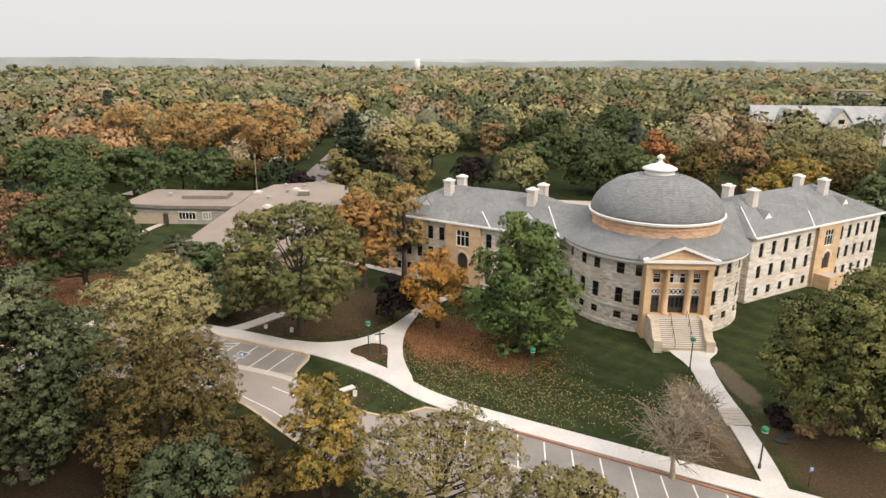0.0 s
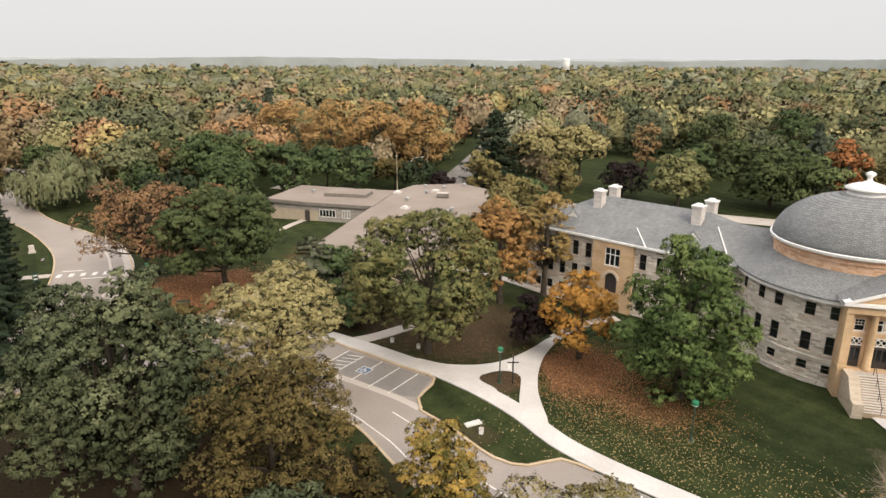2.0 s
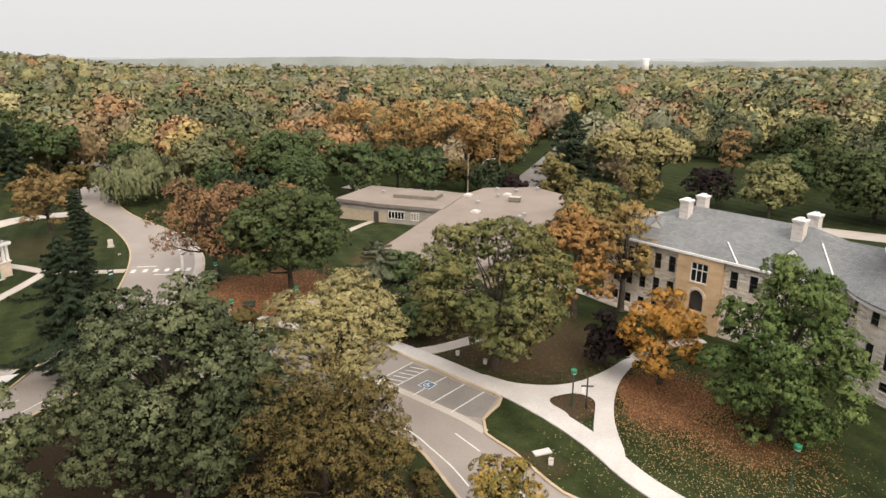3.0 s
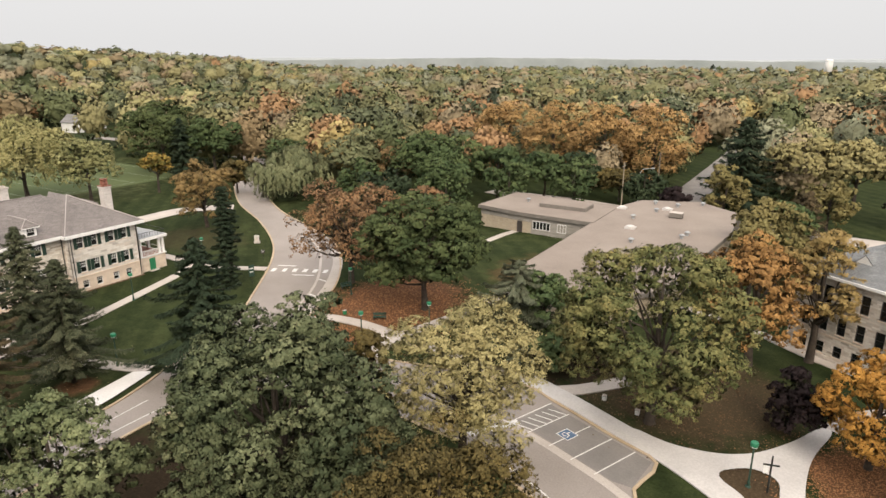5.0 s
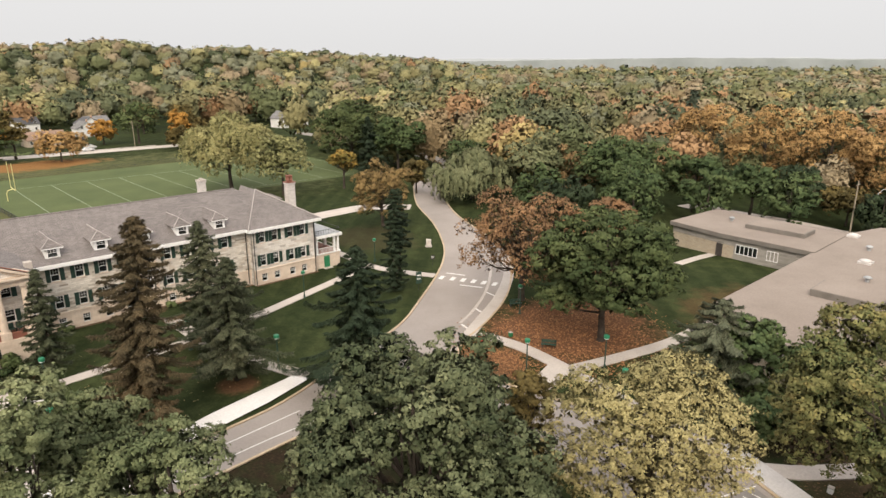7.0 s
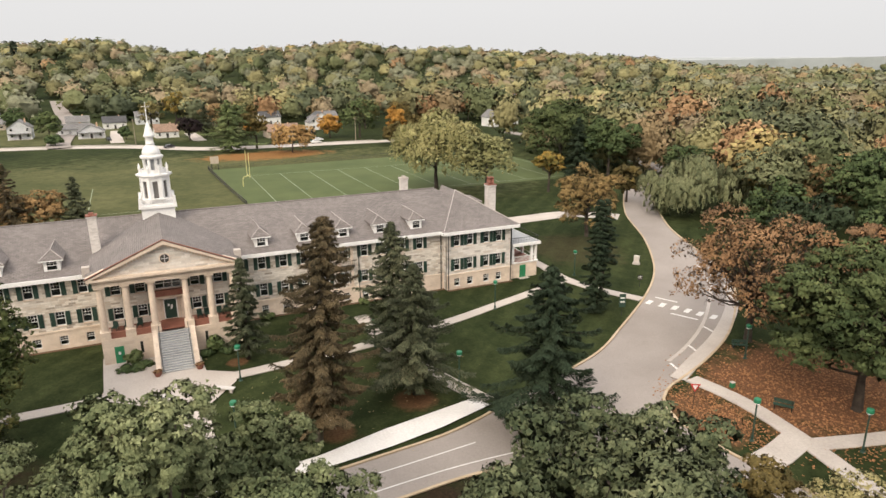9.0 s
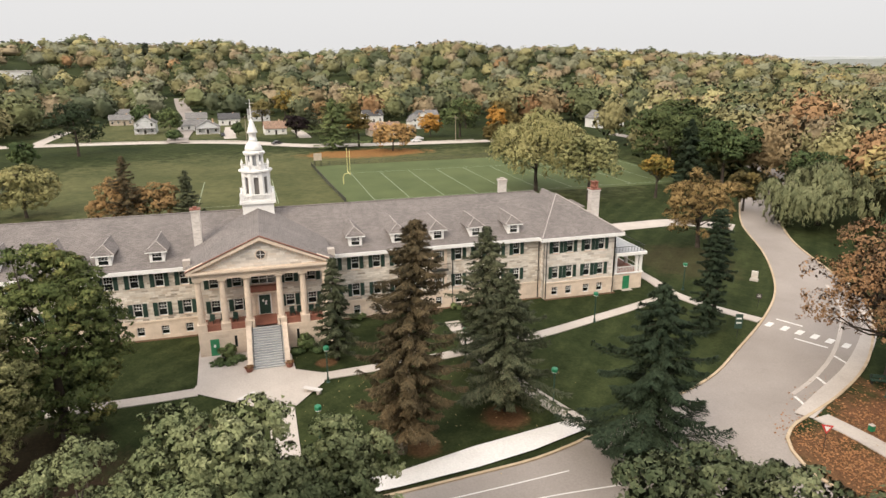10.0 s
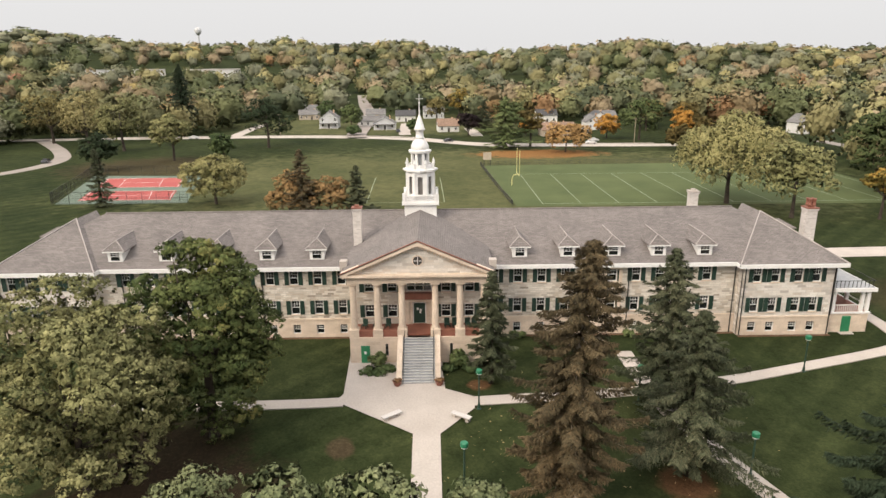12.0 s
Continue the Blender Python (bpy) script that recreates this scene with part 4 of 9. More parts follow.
E0, AP, HW = PE - 0.2, PE + 1.75, 5.55
part("pediment_cornice", Geo().box(-HW, P0 - 1.0, E0, HW, PF + 0.45, E0 + 0.3, pm).mesh("pediment_cornice", M["white"]), hall, "white painted cornice")
tym = [pm @ Vector(v) for v in ((-HW + 0.5, PF, E0 + 0.3), (HW - 0.5, PF, E0 + 0.3), (0, PF, AP - 0.1), (-HW + 0.5, PF - 0.4, E0 + 0.3), (HW - 0.5, PF - 0.4, E0 + 0.3), (0, PF - 0.4, AP - 0.1))]
part("tympanum", mesh_ob("tympanum", [tuple(v) for v in tym], [(0, 2, 1), (3, 4, 5), (0, 1, 4, 3), (1, 2, 5, 4), (2, 0, 3, 5)], M["buff"]), hall)
for s in (-1, 1):
    a, b = Vector((s * HW, 0, E0 + 0.3)), Vector((0, 0, AP + 0.2))
    vs = []
    for p in (a, b):
        for y, dz in ((PF + 0.5, 0), (PF + 0.5, 0.36), (PF - 0.3, 0.36), (PF - 0.3, 0)):
            vs.append(tuple(pm @ Vector((p.x, y, p.z + dz - 0.28))))
    part("raking_cornice", mesh_ob("raking_cornice", vs, [(0, 1, 5, 4), (1, 2, 6, 5), (2, 3, 7, 6), (3, 0, 4, 7), (0, 3, 2, 1), (4, 5, 6, 7)], M["white"]), hall, "white painted raking cornice")
gr = [pm @ Vector(v) for v in ((-HW - 0.1, PF + 0.45, E0 + 0.34), (0, PF + 0.45, AP + 0.32), (HW + 0.1, PF + 0.45, E0 + 0.34), (-HW - 0.1, 9.9, E0 + 0.34), (0, 8.9, AP + 0.32), (HW + 0.1, 9.9, E0 + 0.34))]
part("portico_roof", roof_mesh("portico_roof", [tuple(v) for v in gr], [(0, 3, 4, 1), (1, 4, 5, 2)], M["slate"], 0.1), hall, "grey shingled gable roof")
# doors with lattice transoms, and three upper windows
for x, w in ((-2.92, 1.15), (0, 2.6), (2.92, 1.15)):
    dmx = pm @ Matrix.Translation((x, P0 + 0.42, FL))
    d = part("door", Geo().box(-w / 2, -0.08, 0, w / 2, 0.02, 2.35, dmx).mesh("door", M["darkdoor"]), hall, "dark bronze glazed door")
    n = 2 if w > 2 else 1
    for i in range(n * 2):
        x0 = -w / 2 + 0.12 + i * (w - 0.1) / (n * 2)
        part("pane", Geo().box(x0, 0.02, 0.7, x0 + w / (n * 2) - 0.16, 0.03, 2.1, dmx).mesh("pane", M["glass"]), d, world_space=False)
    tr = Geo().box(-w / 2, -0.04, 2.4, w / 2, 0.03, 2.52, dmx).box(-w / 2, -0.04, 3.25, w / 2, 0.03, 3.35, dmx)
    k = 2 if w < 2 else 4
    for i in range(k):
        cx, cw = -w / 2 + w * (i + 0.5) / k, w / k / 2
        for s in (-1, 1):
            tr.tube([dmx @ Vector((cx - cw, 0.0, 2.88 - s * 0.36)), dmx @ Vector((cx + cw, 0.0, 2.88 + s * 0.36))], [0.05, 0.05], 4)
    part("transom", tr.mesh("transom", M["white"]), hall, "white lattice transom")
    part("transom_glass", Geo().box(-w / 2, -0.08, 2.4, w / 2, -0.06, 3.35, dmx).mesh("transom_glass", M["glass"]), hall)


def local_frame(m):
    return lambda u, z: m @ Matrix.Translation((u, 0, z))


pw = pm @ Matrix.Translation((0, P0 + 0.45, 0))
for x, w in ((-2.92, 1.15), (0, 2.6), (2.92, 1.15)):
    add_window(hall, local_frame(pw), x, FL + 4.0, w, 1.35, "sash" if w < 2 else "triple", blinds=0)
# steps with cheek walls
nst = 15
steps = Geo()
steps.box(-3.1, PF, -1.0, 3.1, PF + 0.9, FL - 0.01, pm)
stairs = thing("front_steps", *(pm @ Vector((0, PF + 3, 0))).xy, RZ, "broad stone front steps with cheek walls and iron handrails", "steps")
part("landing", steps.mesh("landing", M["concrete"]), stairs)
TR = 0.2
for i in range(nst):
    z1 = FL - 0.02 - i * (FL + 0.1) / nst
    y0 = PF + 0.9 + i * TR
    # risers take the darker kerb tone, painting in the shade of their upright faces
    part("step", Geo().box(-3.1, y0, -1.0, 3.1, y0 + TR, z1 - 0.05, pm, 1).box(-3.1, y0, z1 - 0.05, 3.1, y0 + TR + 0.03, z1, pm).mesh("step", [M["concrete_new"], M["kerb"]]), stairs)
for s in (-1, 1):
    ck = Geo()
    x0, x1 = sorted((s * 3.12, s * 4.3))
    ck.box(x0, PF + 0.01, -1.0, x1, PF + 1.9, FL + 0.12, pm)
    vs = [pm @ Vector(p) for p in ((x0, PF + 1.9, -1.0), (x1, PF + 1.9, -1.0), (x1, PF + 4.35, -1.0), (x0, PF + 4.35, -1.0), (x0, PF + 1.9, FL + 0.12), (x1, PF + 1.9, FL + 0.12), (x1, PF + 3.5, 1.1), (x0, PF + 3.5, 1.1), (x1, PF + 4.35, 1.05), (x0, PF + 4.35, 1.05))]
    ck.add(vs, [(0, 4, 5, 1), (4, 7, 6, 5), (7, 9, 8, 6), (9, 3, 2, 8), (0, 3, 9, 7, 4), (1, 5, 6, 8, 2), (0, 1, 2, 3)])
    part("cheek_wall", ck.mesh("cheek_wall", M["tanstone"]), stairs, "tan stone cheek wall")
for x in (-1.25, 1.25):
    rail = Geo()
    pts = [pm @ Vector(p) for p in ((x, PF + 0.5, FL + 0.95), (x, PF + 1.0, FL + 0.95), (x, PF + 3.95, 0.95), (x, PF + 4.3, 0.9))]
    rail.tube(pts, [0.035] * 4, 6)
    for y, z in ((0.7, FL), (1.85, FL - 0.85), (2.9, FL - 1.85), (4.1, 0.0)):
        rail.tube([pm @ Vector((x, PF + y, z)), pm @ Vector((x, PF + y, z + 0.95))], [0.03, 0.03], 6)
    part("handrail", rail.mesh("handrail", M["iron"]), stairs, "dark iron handrail")


def wing(ox, oy, deg, length, side):
    """A wing of the hall: front wall from (ox, oy) along deg, outward to the right; side = 1: joins the rotunda at its start."""
    at, fat = straight(ox, oy, deg, RZ)
    dep = 16.0
    pav0 = length * 0.46 if side > 0 else length * 0.54 - 4.9
    pav1 = pav0 + 6.2
    rows = ((0.25, 1.0, 1.35), (3.0, 1.0, 2.0), (6.3, 1.0, 2.2))
    spots = []
    for a, b, n in ((1.0, pav0, 5), (pav1, length - 0.6, 5)):
        spots += [a + (b - a) * (i + 0.5) / n for i in range(n)]
    holes = [(u, z, w, h) for u in spots for z, w, h in rows]
    part("wall", wall_mesh("wall", at, length, -1.0, EAVE, holes, M["greystone" if side > 0 else "limestone"]), hall, "coursed grey stone wing wall")
    for u, z, w, h in holes:
        add_window(hall, fat, u, z, w, h, "dark", blinds=0.12)
    # projecting centre bay in buff stone
    bat, bfat = straight(*at(pav0, 0, -0.55).xy, deg, RZ)
    bh = [(3.1, 6.05, 2.3, 2.6), (3.1, 2.2, 1.9, 2.9)]
    part("bay_wall", wall_mesh("bay_wall", bat, 6.2, -1.0, EAVE, bh, M["buff"]), hall, "buff stone centre bay")
    for u0 in (0.0, 6.2):
        a, b = bat(u0, 0), at(pav0 + u0, 0, 0.02)
        part("bay_side", mesh_ob("bay_side", [(a.x, a.y, RZ - 1), (b.x, b.y, RZ - 1), (b.x, b.y, RZ + EAVE), (a.x, a.y, RZ + EAVE)], [(0, 1, 2, 3)], M["buff"]), hall)
    add_window(hall, bfat, 3.1, 6.05, 2.3, 2.6, "triple", blinds=0)
    arch = Geo()
    am = bfat(3.1, 2.2)
    arch.box(-0.85, -0.22, 0, 0.85, -0.14, 1.9, am)
    arch.lathe([(0.02, 0), (0.85, 0), (0.85, 0.06), (0.02, 0.06)], 12, am @ Matrix.Translation((0, -0.2, 1.9)) @ pose(0, 0, 0, 90, 0, 0) @ pose(0, 0, 0, 0, 0, 0), start=0, sweep=180)
    part("arched_door", arch.mesh("arched_door", M["darkdoor"]), hall, "dark arched doorway")
    part("keystone", Geo().lathe([(0.95, -0.1), (1.3, -0.1), (1.3, 0.06), (0.95, 0.06)], 16, am @ Matrix.Translation((0, 0.03, 1.9)) @ pose(0, 0, 0, 90), start=0, sweep=180).mesh("keystone", M["cream"]), hall, "pale stone arch ring")
    if side > 0:
        lm_ = bfat(3.1, 0)
        es = thing("entry_steps", *(lm_ @ Vector((1.5, 1.2, 0))).xy, RZ, "buff stone entry landing with steps beside the wing wall", "steps")
        part("landing", Geo().box(-2.28, 0.03, -1.0, 1.6, 2.28, 1.4, lm_).mesh("landing", M["concrete"]), es)
        part("landing_wall", Geo().box(-2.3, 2.3, -1.0, 1.6, 2.6, 1.75, lm_).box(-2.6, 0.03, -1.0, -2.3, 2.6, 1.75, lm_).mesh("landing_wall", M["buff"]), es, "buff stone parapet")
        for i in range(8):
            part("step", Geo().box(1.61 + 0.3 * i, 0.05, -1.0, 1.91 + 0.3 * i, 2.28, 1.4 - 0.2 * (i + 1), lm_).mesh("step", M["concrete"]), es)
        part("cheek_wall", Geo().add([lm_ @ Vector(v) for v in ((1.6, 2.3, -1), (4.6, 2.3, -1), (4.6, 2.3, 0.3), (1.6, 2.3, 1.75), (1.6, 2.6, -1), (4.6, 2.6, -1), (4.6, 2.6, 0.3), (1.6, 2.6, 1.75))], [(0, 1, 2, 3), (7, 6, 5, 4), (3, 2, 6, 7), (1, 5, 6, 2), (0, 3, 7, 4)]).mesh("cheek_wall", M["buff"]), es, "sloping buff stone cheek wall")
        part("handrail", Geo().tube([lm_ @ Vector(v) for v in ((0.6, 2.1, 2.3), (1.6, 2.1, 2.3), (4.4, 2.1, 0.6))], [0.035] * 3, 6).tube([lm_ @ Vector((1.6, 2.1, 1.4)), lm_ @ Vector((1.6, 2.1, 2.3))], [0.03, 0.03], 6).tube([lm_ @ Vector((4.3, 2.1, -0.6)), lm_ @ Vector((4.3, 2.1, 0.66))], [0.03, 0.03], 6).mesh("handrail", M["iron"]), es, "dark iron handrail")
    # side and back walls
    back = [at(0, 0, 0.3), at(length, 0, 0.3), at(length, 0, dep), at(0, 0, dep)]
    for q0, q1 in ((1, 2), (2, 3), (3, 0)):
        a, b = back[q0], back[q1]
        part("end_wall", mesh_ob("end_wall", [(a.x, a.y, RZ - 1), (b.x, b.y, RZ - 1), (b.x, b.y, RZ + EAVE), (a.x, a.y, RZ + EAVE)], [(0, 1, 2, 3)], M["limestone"]), hall)
    part("wall_plinth", band(at, length, -1.0, 0.1, -0.1, 0.02, M["limestone"], "wall_plinth", 6), hall)
    part("wall_course", band(at, length, 2.45, 2.65, -0.07, 0.02, M["cream"], "wall_course", 6), hall)
    part("gutter", band(at, length + 0.0, EAVE - 0.12, EAVE + 0.18, -0.72, -0.4, M["white"], "gutter", 6), hall, "white gutter")
    # hipped roof
    ov = 0.65
    e = EAVE + 0.12
    rise = 4.2
    in0, in1 = (6.2, 7.6) if side > 0 else (7.6, 6.2)
    rv = [at(-ov, e, -ov), at(length + ov, e, -ov), at(length + ov, e, dep + ov), at(-ov, e, dep + ov), at(in0, e + rise, dep / 2), at(length - in1, e + rise, dep / 2)]
    part("roof", roof_mesh("roof", [tuple(v) for v in rv], [(0, 1, 5, 4), (1, 2, 5), (2, 3, 4, 5), (3, 0, 4)], M["slate"]), hall, "grey shingled hipped roof")
    # little roof vents and flashing
    slope = lambda u, d: at(u, e + rise * (d + ov) / (dep / 2 + ov), d)
    for u in (length * 0.2, length * 0.8):
        p = slope(u, 3.4)
        vm = Matrix.Translation(p) @ pose(0, 0, 0, 0, 0, deg)
        dorm = Geo().add([vm @ Vector(v) for v in ((-1.15, -0.9, -0.55), (1.15, -0.9, -0.55), (0, -0.9, 0.62), (0, 1.5, 0.72))], [(0, 1, 2), (1, 3, 2), (0, 2, 3)])
        vent = part("roof_vent", dorm.mesh("roof_vent", M["slate"]), hall)
        part("vent_face", Geo().add([vm @ Vector(v) for v in ((-0.95, -0.93, -0.5), (0.95, -0.93, -0.5), (0, -0.93, 0.48), (-0.95, -0.89, -0.5), (0.95, -0.89, -0.5), (0, -0.89, 0.48))], [(0, 1, 2), (5, 4, 3)]).mesh("vent_face", M["white"]), vent, "white painted louvre", world_space=False)
    # white flashing: along the inner hip, and in the valley beside the bay; uu counts from the rotunda
    along = lambda v: v if side > 0 else length - v
    bay = pav0 if side > 0 else length - pav1
    for (u0, d0), (u1, d1) in (((4.1, 5.4), (-0.1, -0.62)), ((bay + 1.3, 2.5), (bay - 1.7, -0.62))):
        p, q = slope(along(u0), d0) + Vector((0, 0, 0.08)), slope(along(u1), d1) + Vector((0, 0, 0.06))
        part("flashing", Geo().tube([p, q], [0.09, 0.11], 5).mesh("flashing", M["white"]), hall, "white metal flashing")
    # chimneys in pairs astride the ridge
    for uu in (7.0, length - 8.55):
        for d in (5.7, 10.1):
            p = at(along(uu), 0, d)
            chimney(hall, p.x, p.y, RZ + EAVE + 2.2, RZ + EAVE + 5.55, 1.3, deg)
    return at


wing(41.6, 101.8, 29.5, 34.5, 1)
lx, ly = 13.6, 101.9
ang = 148.5
wing(lx + 30.5 * math.cos(radians(ang)), ly + 30.5 * math.sin(radians(ang)), ang + 180, 30.5, -1)
for a in (150, 30):
    c, s = math.cos(radians(a)), math.sin(radians(a))
    lm = Matrix.Translation((RX, RY, RZ)) @ pose(0, 0, 0, 0, 0, a)
    part("link_wall", Geo().box(8, -6.2, -1, 17.5, 6.2, EAVE, lm).mesh("link_wall", M["limestone"]), hall)
    lr = [tuple(lm @ Vector(v)) for v in ((7, -7, EAVE + 0.12), (18.5, -7, EAVE + 0.12), (18.5, 7, EAVE + 0.12), (7, 7, EAVE + 0.12), (7, 0, EAVE + 3.6), (18.5, 0, EAVE + 3.6))]
    part("link_roof", roof_mesh("link_roof", lr, [(0, 1, 5, 4) if a < 90 else (0, 1, 5, 4), (2, 3, 4, 5)], M["slate"]), hall)


# ---- the long stone hall with portico and steeple; it faces east ----
M["taupe_trim"] = plain("taupe_trim", (0.36, 0.325, 0.31), (0.45, 0.41, 0.39), 0.5, 0.8, 8.0, 0.1)
HX, HZ = -108.0, -0.85
CY = 44.6  # middle of the portico
long_hall = thing("long_hall", HX - 9, CY, HZ, "long pale stone hall with green shutters, taupe roof and white steeple", "building")
HE = 9.05  # eave over the base
W2_ = 7.7  # half width of the portico
S0, S1 = CY - 38.7, CY + 38.7  # main front between the end pavilions
E0Y, E1Y = CY - 50.0, CY + 50.0
BACK = -127.4
at, fat = straight(HX, S0, 90, HZ)
L0 = S1 - S0
pitch = 2.87
right_us = [CY - S0 + 9.0 + pitch * i for i in range(10)]
left_us = [CY - S0 - 9.45 - pitch * i for i in range(10)]
hol = []
for u in right_us + left_us:
    hol += [(u, 0.4, 0.95, 1.2), (u, 2.95, 1.05, 1.8), (u, 6.75, 1.05, 1.75)]
part("wall", wall_mesh("wall", at, L0, -0.5, HE, hol, M["limestone"]), long_hall, "coursed buff and grey limestone wall")
for u, z, w, h in hol:
    add_window(long_hall, fat, u, z, w, h, "sash", shutters=z > 2, blinds=0.6)
part("plinth", wall_mesh("plinth", lambda u, z, d=0.0: at(u, z, d - 0.08), L0, -0.5, 2.2, [h for h in hol if h[1] < 1], M["cream"], deep=0.07), long_hall, "smooth cream stone basement")
part("string_course", band(at, L0, 2.2, 2.42, -0.16, 0.0, M["cream"], "string_course", 80), long_hall)
for u in (3.0, L0 / 2 - 19.0, L0 / 2 + 25.3, L0 - 0.5):
    a = at(u, 0, -0.14)
    part("downpipe", Geo().tube([(a.x, a.y, HZ), (a.x, a.y, HZ + HE)], [0.07, 0.07], 6).mesh("downpipe", M["iron"]), long_hall, "dark metal downpipe")
strip("wall_bed", [(HX + 0.45, S0), (HX + 0.45, CY - W2_ - 0.4)], 0.4, 0.05, M["woodbrown"], "narrow brown mulch bed along the hall wall", "mulch bed", smooth_line=False)
strip("wall_bed_2", [(HX + 0.45, CY + W2_ + 0.4), (HX + 0.45, S1)], 0.4, 0.05, M["woodbrown"], "narrow brown mulch bed along the hall wall", "mulch bed", smooth_line=False)
strip("wall_bed_3", [(HX + 1.55, S1), (HX + 1.55, E1Y)], 0.4, 0.05, M["woodbrown"], "narrow brown mulch bed along the hall wall", "mulch bed", smooth_line=False)
# a special bay with balcony and arched cream surround
bu = right_us[0] + pitch * 5
for u in (bu,):
    m = fat(u, 0)
    sur = Geo().box(-1.15, -0.02, 2.42, -0.75, 0.16, 8.3, m).box(0.75, -0.02, 2.42, 1.15, 0.16, 8.3, m).box(-1.15, -0.02, 8.3, 1.15, 0.2, 8.5, m)
    part("bay_surround", sur.mesh("bay_surround", M["cream"]), long_hall, "cream stone window surround")
    bal = Geo().box(-1.2, 0.0, 5.55, 1.2, 0.8, 5.7, m)
    for i in range(9):
        bal.box(-1.15 + i * 0.28, 0.72, 5.7, -1.11 + i * 0.28, 0.76, 6.5, m)
    bal.box(-1.2, 0.7, 6.5, 1.2, 0.78, 6.56, m)
    part("balcony", bal.mesh("balcony", M["iron"]), long_hall, "small iron balcony")

# end pavilions
for s, y0 in ((1, S1), (-1, E0Y)):
    length = E1Y - S1
    PX = HX + 1.1
    pat, pfat = straight(PX, y0, 90, HZ)
    us = [1.75, 3.95, 6.75, 8.95]
    ph = []
    for u in us:
        ph += [(u, 0.4, 1.0, 1.25), (u, 2.95, 1.0, 1.85), (u, 6.75, 1.0, 1.85)]
    part("wall", wall_mesh("wall", pat, length, -0.5, HE, ph, M["greystone"]), long_hall, "pale stone end pavilion wall")
    for u, z, w, h in ph:
        add_window(long_hall, pfat, u, z, w, h, "sash", shutters=z > 2, blinds=0.5)
    part("plinth", wall_mesh("plinth", lambda u, z, d=0.0: pat(u, z, d - 0.08), length, -0.5, 2.2, [h for h in ph if h[1] < 1], M["cream"], deep=0.07), long_hall)
    part("string_course", band(pat, length, 2.2, 2.42, -0.16, 0.0, M["cream"], "string_course", 80), long_hall)
    for u in (0.25, length - 0.25):
        a = pat(u, 0, -0.14)
        part("downpipe", Geo().tube([(a.x, a.y, HZ), (a.x, a.y, HZ + HE)], [0.07, 0.07], 6).mesh("downpipe", M["iron"]), long_hall)
    # return and end walls
    ys = y0 if s > 0 else y0 + length
    part("return_wall", Geo().box(HX - 0.3, ys - 0.15 + (0.15 if s > 0 else -0.15), HZ - 0.5, PX - 0.01, ys + 0.15 + (0.15 if s > 0 else -0.15), HZ + HE).mesh("return_wall", M["greystone"]), long_hall)
    eat, efat = straight(PX, E1Y, 180, HZ) if s > 0 else straight(BACK, E0Y, 0, HZ)
    eh = []
    for u in (5.0, 8.0, 12.0, 15.5):
        eh += [(u, 0.55, 1.0, 1.2), (u, 3.1, 1.05, 1.8), (u, 6.65, 1.05, 1.8)]
    part("end_wall", wall_mesh("end_wall", eat, PX - BACK, -0.5, HE, eh, M["greystone"]), long_hall)
    for u, z, w, h in eh:
        add_window(long_hall, efat, u, z, w, h, "sash", shutters=z > 2)
part("back_wall", Geo().box(BACK, E0Y, HZ - 0.5, BACK + 0.3, E1Y, HZ + HE).mesh("back_wall", M["limestone"]), long_hall)

# roof: one long hipped roof with a hipped face over each pavilion
ov, e = 0.85, HZ + HE + 0.12
RDG = HZ + 13.7
mx = (HX + BACK) / 2
rv = [(HX + ov, E0Y - ov, e), (HX + ov, E1Y + ov, e), (BACK - ov, E1Y + ov, e), (BACK - ov, E0Y - ov, e), (mx, E0Y + 8.6, RDG), (mx, E1Y - 8.6, RDG)]
part("roof", roof_mesh("roof", rv, [(0, 1, 5, 4), (1, 2, 5), (2, 3, 4, 5), (3, 0, 4)], M["brownroof"]), long_hall, "taupe grey shingled hipped roof")
for a, b in ((S1 - ov, E1Y + ov), (E0Y - ov, S0 + ov)):
    m_ = (a + b) / 2
    px = HX + 1.1 + ov
    fv = [(px, a, e), (px, b, e), (px - 9.8, m_, e + 4.25), (px - 15, m_, e + 4.25), (px - 8, b, e), (px - 8, a, e)]
    part("pavilion_roof", roof_mesh("pavilion_roof", fv, [(0, 1, 2), (1, 4, 3, 2), (5, 0, 2, 3)], M["brownroof"]), long_hall, "taupe grey shingled hip over the pavilion")
    part("eave", Geo().box(px - 0.16, a, e - 0.42, px + 0.04, b, e + 0.05).box(px - 1.1, a - 0.02, e - 0.4, px - 0.16, a + 0.16, e + 0.05).box(px - 1.1, b - 0.16, e - 0.4, px - 0.16, b + 0.02, e + 0.05).box(px - ov, a, e - 0.42, px - 0.1, b, e - 0.3).mesh("eave", M["white"]), long_hall, "white painted eave")
    for yy in (a, b):
        part("hip_flashing", Geo().tube([(px, yy, e + 0.05), (px - 9.8, m_, e + 4.32)], [0.08, 0.08], 5).mesh("hip_flashing", M["taupe_trim"]), long_hall)
part("eave", Geo().box(HX + ov - 0.16, S0 + ov, e - 0.42, HX + ov + 0.04, S1 - ov, e + 0.05).box(HX, S0 + ov, e - 0.42, HX + ov - 0.1, S1 - ov, e - 0.3).mesh("eave", M["white"]), long_hall, "white painted eave")
part("ridge_cap", Geo().tube([(mx, E0Y + 8.6, RDG + 0.02), (mx, E1Y - 8.6, RDG + 0.02)], [0.12, 0.12], 6).mesh("ridge_cap", M["brownroof"]), long_hall)
sl = (RDG - e) / (HX + ov - mx)


